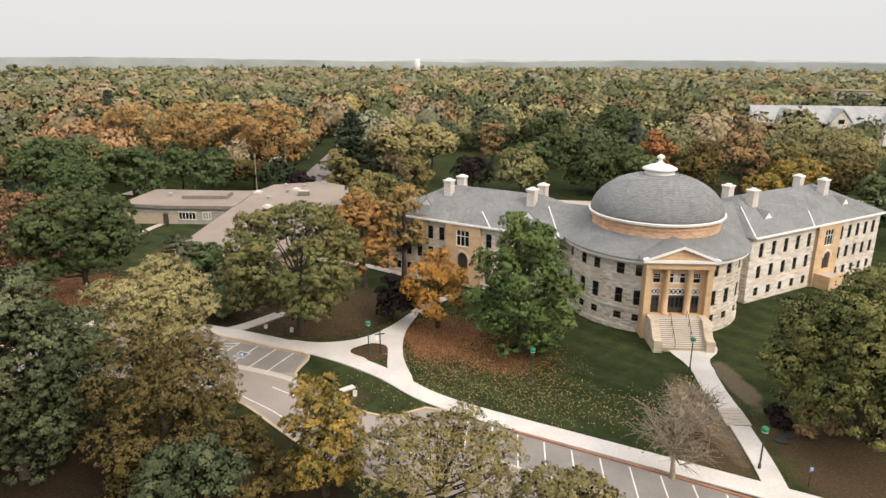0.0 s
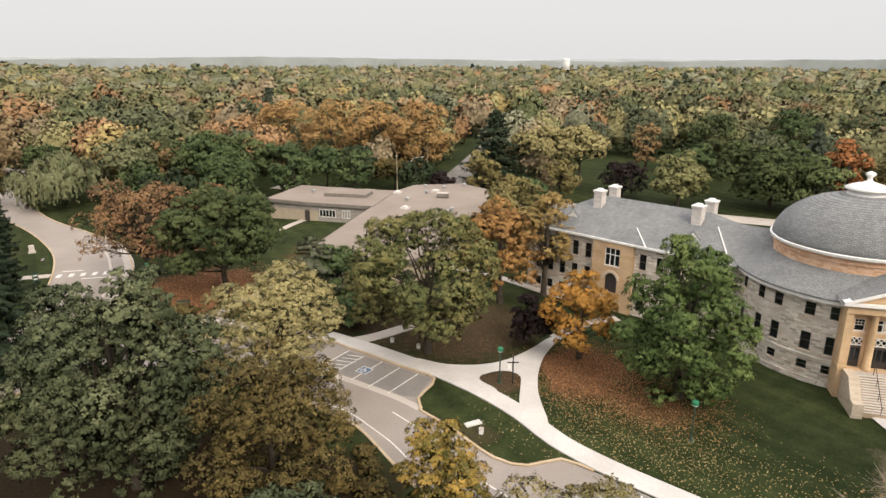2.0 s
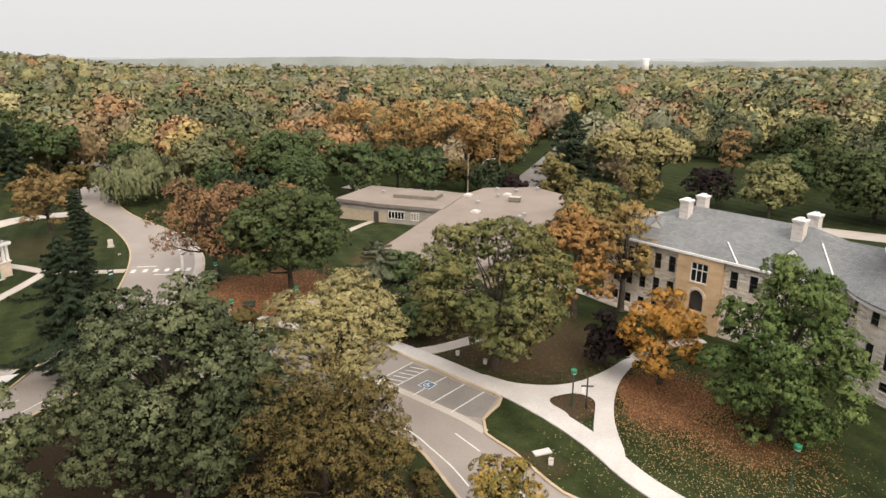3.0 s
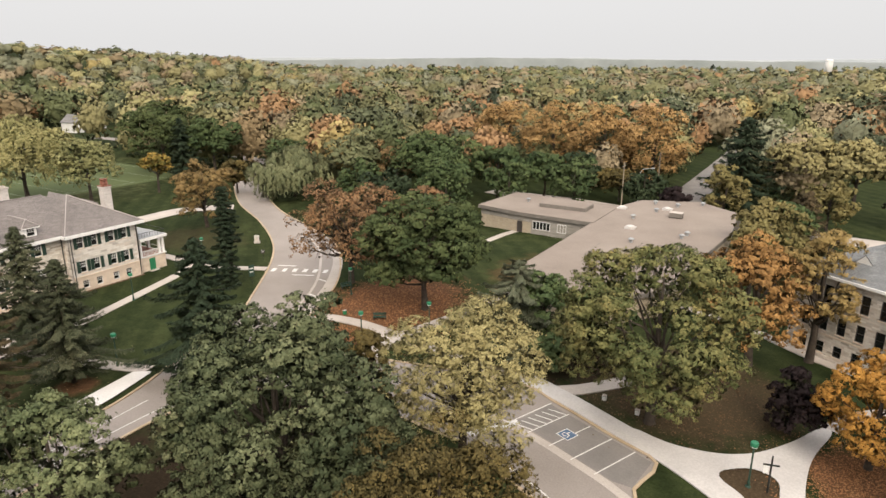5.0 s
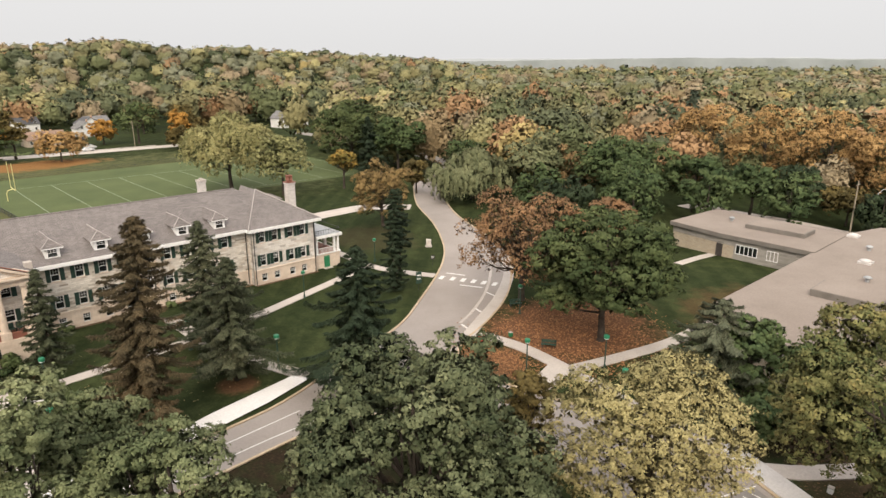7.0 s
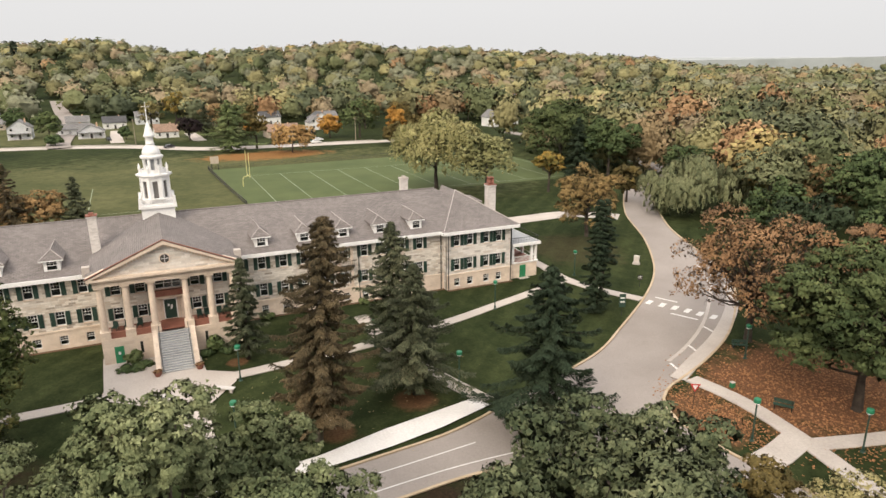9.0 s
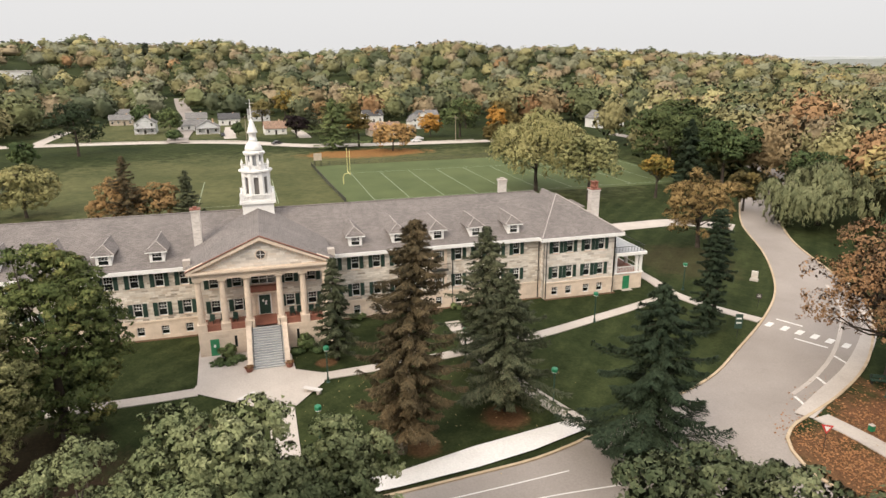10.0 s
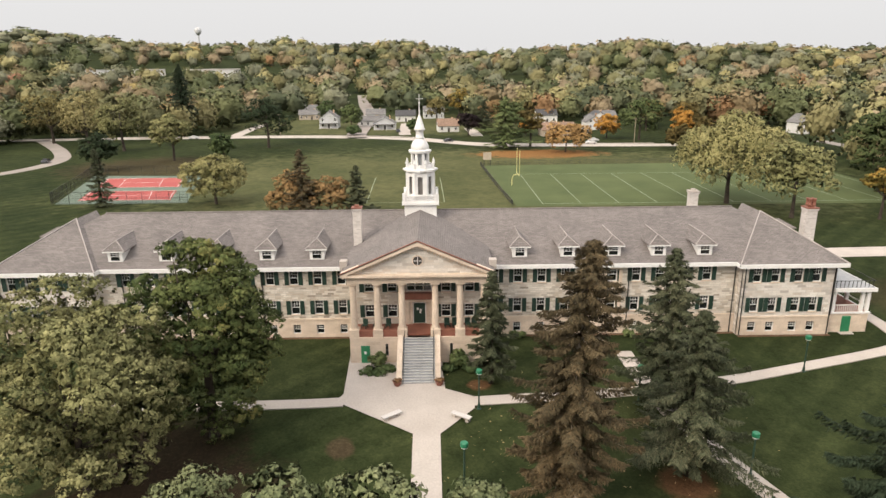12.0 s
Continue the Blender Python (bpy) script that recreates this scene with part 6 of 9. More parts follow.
for i in range(4):
    so.box(x1 + 0.08 + i * 0.35, y0 + 1.2, HZ - 0.3, x1 + 0.43 + i * 0.35, y0 + 2.9, HZ + 0.02 - i * 0.05)
part("stoop", so.mesh("stoop", M["concrete"]), sp)


# ---- low flat-roofed building ----
LZ, LH = 0.0, 4.2
low = thing("low_building", -45, 148, LZ, "low flat-roofed tan brick building with gravel roofs", "building")
M["tanbrick"] = masonry("tan_brick", [(0.4, 0.33, 0.25), (0.5, 0.43, 0.33), (0.46, 0.39, 0.3)], (0.4, 0.35, 0.29), 0.45, 0.15, 0.9, 0.2)
M["fascia"] = plain("grey_fascia", (0.16, 0.145, 0.13), (0.22, 0.2, 0.18), 0.6, 0.8, 8.0, 0.1)


def flat_block(poly, h, name="wing"):
    g = Geo().slab(poly, LZ - 0.5, LZ + h - 0.75)
    b = part("wall", g.mesh("wall", M["tanbrick"]), low, "tan brick wall")
    cx, cy = sum(p[0] for p in poly) / len(poly), sum(p[1] for p in poly) / len(poly)
    out = []
    for i in range(len(poly)):
        p, q, r_ = Vector(poly[i - 1]), Vector(poly[i]), Vector(poly[(i + 1) % len(poly)])
        d1, d2 = (q - p).normalized(), (r_ - q).normalized()
        n1, n2 = Vector((d1.y, -d1.x)), Vector((d2.y, -d2.x))
        o = q + (n1 + n2) / max(0.3, (1 + n1.dot(n2))) * 0.55
        out.append((o.x, o.y))
    part("fascia", Geo().slab(out, LZ + h - 0.75, LZ + h - 0.08).mesh("fascia", M["fascia"]), low, "dark grey roof fascia")
    inner = [(p[0] + (cx - p[0]) * 0.006, p[1] + (cy - p[1]) * 0.006) for p in out]
    part("roof", Geo().slab(inner, LZ + h - 0.08, LZ + h).mesh("roof", M["gravel"]), low, "pale gravel flat roof")


flat_block([(-73.4, 152.2), (-63.2, 150.2), (-48.4, 149.6), (-48.4, 166), (-57, 166), (-72.2, 167.6)], 4.2)
flat_block([(-48.1, 116.8), (-36.6, 107.5), (-28, 118.5), (-24.9, 156), (-26, 172.4), (-34.4, 179.4), (-45.2, 175), (-47.8, 166), (-47.8, 149)], 4.05)
for poly, h in (([(-41.5, 128), (-33.5, 128), (-33.5, 133.5), (-41.5, 133.5)], 4.9), ([(-62, 156.5), (-52, 156.5), (-52, 161.5), (-62, 161.5)], 4.9)):
    part("clerestory", Geo().slab(poly, LZ + 4.0, LZ + h).mesh("clerestory", M["fascia"]), low)
    cx, cy = (poly[0][0] + poly[2][0]) / 2, (poly[0][1] + poly[2][1]) / 2
    part("clerestory_roof", Geo().slab([((x - cx) * 0.96 + cx, (y - cy) * 0.94 + cy) for x, y in poly], LZ + h, LZ + h + 0.05).mesh("clerestory_roof", M["gravel"]), low)
# grey cladding: a band under the fascia, and the whole front round the windows
M["greyclad"] = masonry("grey_cladding", [(0.25, 0.235, 0.215), (0.36, 0.34, 0.315), (0.31, 0.29, 0.27)], (0.27, 0.255, 0.235), 1.4, 0.3, 0.9, 0.2)
for (xa, ya), (xb, yb), z0, z1 in (((-73.4, 152.2), (-63.2, 150.2), 2.3, 3.44), ((-63.2, 150.2), (-60.9, 150.1), 2.3, 3.44), ((-60.9, 150.1), (-48.4, 149.6), -0.3, 3.44)):
    d = math.hypot(xb - xa, yb - ya)
    m = straight(xa, ya, math.degrees(math.atan2(yb - ya, xb - xa)), LZ)[1](0, 0)
    part("cladding", Geo().box(0, 0.0, z0, d, 0.08, z1, m).mesh("cladding", M["greyclad"]), low, "grey coursed cladding")
# windows of the court front (facing south)
for x0, x1 in ((-60.5, -56.8), (-55.2, -53.4), (-52.4, -49.2)):
    m = straight(x0, 149.95 + (x0 + 55) * -0.03, -2.3, LZ)[1](0, 1.0) @ Matrix.Translation((0, 0.09, 0))
    w = x1 - x0
    g = Geo().box(0, -0.05, 0, w, 0.1, 0.12, m).box(0, -0.05, 1.6, w, 0.1, 1.75, m)
    n = int(w / 0.9) + 1
    for i in range(n + 1):
        g.box(i * w / n - 0.05, -0.05, 0, i * w / n + 0.05, 0.1, 1.75, m)
    wf = part("window", g.mesh("window", M["white"]), low, "white framed window strip")
    part("pane", Geo().box(0, 0.02, 0.1, w, 0.04, 1.62, m).mesh("pane", M["glass"]), wf, world_space=False)
part("doorway", Geo().box(-64.0, 150.0, LZ, -62.9, 150.7, LZ + 2.25).mesh("doorway", M["darkdoor"]), low)
part("rear_fence", Geo().box(-30, 175, LZ, -25, 175.2, LZ + 2).mesh("rear_fence", M["fascia"]), low)


def roof_unit(kind, x, y, z):
    if kind == "vent":
        e = thing("roof_vent", x, y, z, "white mushroom vent on the gravel roof", "roof vent", "roof vents")
        part("stack", Geo().lathe([(0.28, 0), (0.28, 0.5)], 12).mesh("stack", M["stepstone"]), e, world_space=False)
        part("hood", Geo().lathe([(0.5, 0.5), (0.55, 0.62), (0.3, 0.8), (0.05, 0.86)], 12).mesh("hood", M["stepstone"], True), e, world_space=False)
    elif kind == "unit":
        e = thing("roof_unit", x, y, z, "grey boxed air handler on the gravel roof", "air handler", "roof units")
        part("casing", Geo().box(-1.2, -0.8, 0.15, 1.2, 0.8, 1.0).mesh("casing", M["fascia"]), e, world_space=False)
        part("skid", Geo().box(-1.25, -0.7, 0, 1.25, 0.7, 0.15).mesh("skid", M["iron"]), e, world_space=False)
        part("lid", Geo().box(-1.25, -0.85, 1.0, 1.25, 0.85, 1.07).mesh("lid", M["concrete"]), e, world_space=False)
    else:
        e = thing("skylight", x, y, z, "white domed skylight on the gravel roof", "skylight", "skylights")
        part("curb", Geo().box(-0.9, -0.9, 0, 0.9, 0.9, 0.3).mesh("curb", M["concrete_new"]), e, world_space=False)
        part("dome", Geo().lathe([(0.85, 0.3), (0.75, 0.48), (0.4, 0.6), (0.05, 0.64)], 16).mesh("dome", M["concrete_new"], True), e, world_space=False)


for k, x, y in (("skylight", -46.9, 164.6), ("vent", -42.5, 157), ("skylight", -38.5, 168), ("unit", -35.5, 162), ("vent", -37.3, 172), ("vent", -38, 139.5), ("vent", -30.8, 149), ("vent", -31.2, 146.5), ("skylight", -40.8, 149), ("vent", -40, 165), ("vent", -66, 160), ("vent", -42, 172.5), ("vent", -33, 176)):
    roof_unit(k, x, y, LZ + (4.05 if x > -47.8 else 4.2))


# ---- houses and far buildings ----
def house(x, y, w, d, h, roof_h, turn, wall, roof, label, porch=False, ridge_x=True):
    z = ground_z(x, y)
    hs = thing("house", x, y, z, label, "house", "houses along the street", turn=turn)
    g = Geo().box(-w / 2, -d / 2, -0.6, w / 2, d / 2, h)
    gb = [(-w / 2, -d / 2, h), (-w / 2, d / 2, h), (-w / 2, 0, h + roof_h), (w / 2, -d / 2, h), (w / 2, d / 2, h), (w / 2, 0, h + roof_h)] if ridge_x else [(-w / 2, -d / 2, h), (w / 2, -d / 2, h), (0, -d / 2, h + roof_h), (-w / 2, d / 2, h), (w / 2, d / 2, h), (0, d / 2, h + roof_h)]
    g.add(gb, [(0, 2, 1), (3, 4, 5)] if ridge_x else [(0, 1, 2), (3, 5, 4)])
    part("wall", g.mesh("wall", wall), hs, world_space=False)
    o = 0.4
    if ridge_x:
        k = o * roof_h / (d / 2)
        rv = [(-w / 2 - o, -d / 2 - o, h - k), (w / 2 + o, -d / 2 - o, h - k), (w / 2 + o, 0, h + roof_h), (-w / 2 - o, 0, h + roof_h), (-w / 2 - o, d / 2 + o, h - k), (w / 2 + o, d / 2 + o, h - k)]
        rv = [(a, b, c + 0.12) for a, b, c in rv]
        rfaces = [(0, 1, 2, 3), (3, 2, 5, 4)]
    else:
        k = o * roof_h / (w / 2)
        rv = [(-w / 2 - o, -d / 2 - o, h - k), (0, -d / 2 - o, h + roof_h), (w / 2 + o, -d / 2 - o, h - k), (-w / 2 - o, d / 2 + o, h - k), (0, d / 2 + o, h + roof_h), (w / 2 + o, d / 2 + o, h - k)]
        rv = [(a, b, c + 0.12) for a, b, c in rv]
        rfaces = [(0, 1, 4, 3), (1, 2, 5, 4)]
    part("roof", roof_mesh("roof", rv, rfaces, roof, 0.16), hs, world_space=False)
    n = max(2, int(w / 3))
    for i in range(n):
        u = -w / 2 + w * (i + 0.5) / n
        if i == n // 2:
            part("door", Geo().box(u - 0.5, -d / 2 - 0.06, 0, u + 0.5, -d / 2 - 0.01, 2.1).mesh("door", M["darkdoor"]), hs, world_space=False)
            continue
        for zz in ((1.0,) if h < 4 else (1.0, 3.8)):
            fm = Matrix.Translation((u, -d / 2 - 0.02, zz)) @ pose(0, 0, 0, 0, 0, 180)
            fr, sill, pane, _ = window_meshes(1.1, 1.4, "sash")
            w_ = part("window", fr, hs, "", fm @ Matrix.Translation((0, 0.22, 0)), False)
            part("pane", pane, w_, world_space=False)
    if porch:
        part("porch_roof", Geo().box(-w / 2, -d / 2 - 2, 2.5, w / 2, -d / 2 - 0.02, 2.75).mesh("porch_roof", roof), hs, world_space=False)
        for sx_ in (-w / 2 + 0.2, 0.9, -0.9, w / 2 - 0.2):
            part("porch_post", Geo().box(sx_ - 0.1, -d / 2 - 1.9, 0, sx_ + 0.1, -d / 2 - 1.7, 2.5).mesh("porch_post", M["white"]), hs, world_space=False)
        part("porch_deck", Geo().box(-w / 2, -d / 2 - 2, -0.5, w / 2, -d / 2 - 0.02, 0.05).mesh("porch_deck", M["concrete"]), hs, world_space=False)
    part("chimney", Geo().box(w * 0.2, 0.3, h, w * 0.2 + 0.6, 0.9, h + roof_h + 0.6).mesh("chimney", M["redbrick"]), hs, world_space=False)
    return hs


M["sidinggrey"] = plain("grey_siding", (0.54, 0.55, 0.56), (0.62, 0.63, 0.64), 0.5, 0.8, 8.0, 0.1)
M["sidingwhite"] = plain("white_siding", (0.68, 0.67, 0.65), (0.76, 0.75, 0.73), 0.5, 0.8, 8.0, 0.1)
M["sidingtan"] = plain("tan_siding", (0.42, 0.35, 0.28), (0.5, 0.43, 0.35), 0.5, 0.8, 8.0, 0.1)
M["roofgrey"] = shingle("house_roof_grey", (0.17, 0.165, 0.165), (0.22, 0.215, 0.21))
M["roofbrown"] = shingle("house_roof_brown", (0.26, 0.17, 0.12), (0.33, 0.22, 0.16))
M["roofpale"] = shingle("pale_grey_roof", (0.34, 0.35, 0.365), (0.41, 0.42, 0.435))
M["roofdark"] = shingle("house_roof_dark", (0.07, 0.07, 0.075), (0.1, 0.1, 0.105))
house(-378, -8, 9.5, 10, 5.2, 3.4, 92, M["sidinggrey"], M["roofgrey"], "two-storey grey house with a front porch", True, False)
house(-368, 21.5, 11, 9, 3.2, 3.0, 92, M["sidinggrey"], M["roofgrey"], "grey cottage with a gabled front", True, False)
house(-385, 13, 13, 8, 3.0, 2.2, 92, M["sidingwhite"], M["roofgrey"], "long white house behind a drive", False, True)
house(-354, 53, 10, 9, 3.0, 3.0, 96, M["sidingwhite"], M["roofbrown"], "white bungalow with a brown roof", False, True)
house(-331, 102, 15, 9, 3.0, 2.8, 95, M["sidingtan"], M["roofbrown"], "tan bungalow with a brown roof", False, True)
house(-372, 130, 10, 9, 4.6, 3.0, 95, M["sidingwhite"], M["roofdark"], "white two-storey house with a dark roof", True, False)
house(-356, 124, 8, 8, 4.0, 3.0, 95, M["sidingwhite"], M["roofgrey"], "white house with a grey roof", False, False)
house(-330, 214, 9, 10, 5.0, 3.4, 100, M["sidingwhite"], M["roofgrey"], "white farmhouse with a steep grey roof", False, False)
house(-333, 225, 7, 7, 3.0, 2.6, 100, M["sidingwhite"], M["roofdark"], "white house with a dark roof", False, True)
house(-430, -28, 12, 9, 3.2, 2.4, 95, M["sidingtan"], M["roofgrey"], "low tan house with a grey roof", False, True)
house(-468, -36, 12, 9, 3.2, 2.4, 95, M["sidingwhite"], M["roofgrey"], "low white house with a grey roof", False, True)
house(-425, -92, 11, 9, 3.2, 2.4, 88, M["sidingwhite"], M["roofgrey"], "low white house among trees", False, True)
house(-432, 46, 12, 9, 4.2, 2.8, 95, M["sidinggrey"], M["roofgrey"], "grey house among trees", False, True)
house(-398, 108, 11, 9, 4.2, 2.8, 95, M["sidingwhite"], M["roofdark"], "white house among trees", False, True)
house(3.5, 306, 11, 9, 5.2, 3.2, 10, plain("green_siding", (0.27, 0.33, 0.29), (0.33, 0.39, 0.35), 0.5, 0.8, 8.0, 0.1), M["roofgrey"], "pale green-grey house by a lawn", False, False)
house(-418, 279, 14, 10, 4.5, 3.2, 110, M["sidingwhite"], M["roofgrey"], "white house in the trees", False, False)
house(-460, 300, 14, 10, 4.5, 3.0, 110, M["sidingwhite"], M["roofdark"], "white house in the trees", False, False)
house(-615, 231, 20, 10, 4.5, 3.0, 110, M["sidinggrey"], M["roofgrey"], "pale house in the trees", False, False)
house(-412, 30, 11, 9, 3.4, 2.8, 95, M["sidingwhite"], M["roofdark"], "white house in the trees", False, True)
house(-424, 12, 11, 9, 3.4, 2.8, 95, M["sidinggrey"], M["roofgrey"], "low grey house in the trees", False, True)
house(-392, 139, 11, 9, 3.6, 2.8, 95, M["sidingwhite"], M["roofgrey"], "white house in the trees", False, True)
house(-440, 250, 16, 10, 4.5, 3.0, 110, M["sidingwhite"], M["roofgrey"], "white house among trees", False, True)
house(-560, 290, 16, 10, 4.5, 3.0, 110, M["sidingwhite"], M["roofgrey"], "white house among trees", False, True)


def far_block(name, x, y, w, d, h, turn, wall, roof, label, rows=2):
    z = ground_z(x, y)
    b = thing(name, x, y, z, label, "building", turn=turn)
    part("wall", Geo().box(-w / 2, -d / 2, -1, w / 2, d / 2, h).mesh("wall", wall), b, world_space=False)
    part("roof", Geo().box(-w / 2 - 0.4, -d / 2 - 0.4, h, w / 2 + 0.4, d / 2 + 0.4, h + 0.6).mesh("roof", roof), b, world_space=False)
    n = int(w / 4)
    wm = Geo().box(-0.8, -0.08, 0, 0.8, 0.0, 1.5).mesh("window", M["glass"])
    for j in range(rows):
        for i in range(n):
            part("window", wm, b, "", Matrix.Translation((-w / 2 + w * (i + 0.5) / n, -d / 2 - 0.02, 1.2 + j * (h - 1) / rows)), False)
    return b


far_block("school_building", -262, 905, 46, 20, 9, 10, M["sidingwhite"], M["concrete"], "white flat-roofed building far among the trees")
far_block("brick_tower_block", 290, 480, 24, 16, 15, -20, M["tanbrick"], M["gravel"], "tan brick block far among the trees", 4)
far_block("warehouse", -696, -255, 70, 22, 6, 115, M["sidingwhite"], M["concrete_new"], "long pale flat-roofed warehouse on the hill", 1)
far_block("warehouse", -705, -172, 50, 22, 6, 105, M["sidingwhite"], M["concrete_new"], "pale flat-roofed warehouse on the hill", 1)
for i, (x, y, w) in enumerate(((171, 618, 28), (235, 585, 28), (270, 560, 22), (150, 660, 16), (178, 530, 14), (172, 404, 26), (205, 430, 18))):
    far_block("town_building", x, y, w, 14, 7, -12, M["sidingwhite"] if i % 2 == 0 else M["sidinggrey"], M["gravel"], "pale low town building among the trees", 2)

# the stone dormitory beyond the trees to the east
dorm = thing("stone_dormitory", 178, 300, 0, "grey stone dormitory with steep gabled grey roofs", "building", turn=-8)
part("wall", Geo().box(-42, -8, -1, 42, 8, 9).mesh("wall", M["greystone"]), dorm, world_space=False)
part("roof", roof_mesh("roof", [(-43, -9, 9), (43, -9, 9), (43, 0, 16), (-43, 0, 16), (-43, 9, 9), (43, 9, 9)], [(0, 1, 2, 3), (3, 2, 5, 4)], M["roofpale"]), dorm, world_space=False)
part("gable_wall", mesh_ob("gable_wall", [(-42, -8, 9), (-42, 8, 9), (-42, 0, 15.6), (42, -8, 9), (42, 8, 9), (42, 0, 15.6)], [(0, 2, 1), (3, 4, 5)], M["greystone"]), dorm, world_space=False)
for u in (-30, -8, 14, 34):
    g = Geo().box(u - 4, -10.5, -1, u + 4, -7, 10).add([(u - 4, -10.5, 10), (u + 4, -10.5, 10), (u, -10.5, 15)], [(0, 1, 2)])
    part("gable_bay", g.mesh("gable_bay", M["greystone"]), dorm, world_space=False)
    part("bay_roof", roof_mesh("bay_roof", [(u - 4.5, -11, 9.8), (u, -11, 15.4), (u + 4.5, -11, 9.8), (u - 4.5, -1, 9.8), (u, -1, 15.4), (u + 4.5, -1, 9.8)], [(0, 1, 4, 3), (1, 2, 5, 4)], M["roofpale"]), dorm, world_space=False)
    for z in (1.5, 5.0, 9.0):
        part("window", Geo().box(u - 1.2, -10.58, z, u + 1.2, -10.5, z + 1.9).mesh("window", M["glass"]), dorm, world_space=False)
for u in (-38, -23, -18, -14, -1, 3, 7, 21, 25, 39):
    for z in (1.5, 5.0):
        part("window", Geo().box(u - 0.8, -8.08, z, u + 0.8, -8.0, z + 1.9).mesh("window", M["glass"]), dorm, world_space=False)


def water_tower(x, y, top, r, label, stem):
    z = ground_z(x, y)
    t = thing("water_tower", x, y, z, label, "water tower")
    h = top - z
    if stem:
        part("tank", Geo().lathe([(r * 0.3, h - r * 2.2), (r * 0.8, h - r * 1.6), (r, h - r), (r * 0.8, h - r * 0.35), (r * 0.3, h - 0.05), (0.1, h)], 20).mesh("tank", M["sidinggrey"], True), t, world_space=False)
        part("stem", Geo().lathe([(r * 0.5, -2), (r * 0.22, 4), (r * 0.22, h - r * 1.8)], 14).mesh("stem", M["sidinggrey"]), t, world_space=False)
    else:
        part("tank", Geo().lathe([(r, -2), (r, h - 1.5), (r * 0.7, h - 0.4), (0.1, h)], 24).mesh("tank", M["sidingwhite"], True), t, world_space=False)
        part("band", Geo().lathe([(r + 0.1, h - 6), (r + 0.1, h - 5)], 24).mesh("band", M["sidinggrey"]), t, world_space=False)


water_tower(-53.8, 1721, 36, 8, "white standpipe water tower on the horizon", False)
water_tower(-1306, -390, 97, 6.5, "pale water tower on the wooded hill", True)


# ---- trees ----
rng = np.random.default_rng(7)


def cards(pos, nrm, size, rg, long=1.25, corners=4, soft=None, along=None):
    """Leaf clumps at pos, roughly across nrm: for every corner its place and the rounded direction of its tuft."""
    n = len(pos)
    t = rg.normal(size=(n, 3)) if along is None else along + rg.normal(size=(n, 3)) * 0.25
    t -= (t * nrm).sum(1, keepdims=True) * nrm
    t /= np.linalg.norm(t, axis=1, keepdims=True) + 1e-9
    b = np.cross(nrm, t)
    s = (size * rg.uniform(0.6, 1.4, n))[:, None]
    lift = nrm * s * rg.uniform(-0.15, 0.25, n)[:, None]
    if corners == 3:
        e = s * (1.25 / long)
        out = np.stack([pos - t * s * 0.36 * long - b * e * 0.55, pos - t * s * 0.32 * long + b * e * 0.55 + lift, pos + t * s * 0.56 * long], 1)
    else:
        out = np.stack([pos - t * s * 0.5 * long, pos + b * s * 0.4 + lift, pos + t * s * 0.55 * long, pos - b * s * 0.4 + lift], 1)
    sf = unit((nrm if soft is None else soft * 0.8 + nrm * 0.3) + np.array([0, 0, 1e-3]))
    return np.concatenate([out, np.repeat(sf[:, None, :], out.shape[1], 1)], 2)


def unit(v):
    return v / (np.linalg.norm(v, axis=-1, keepdims=True) + 1e-9)


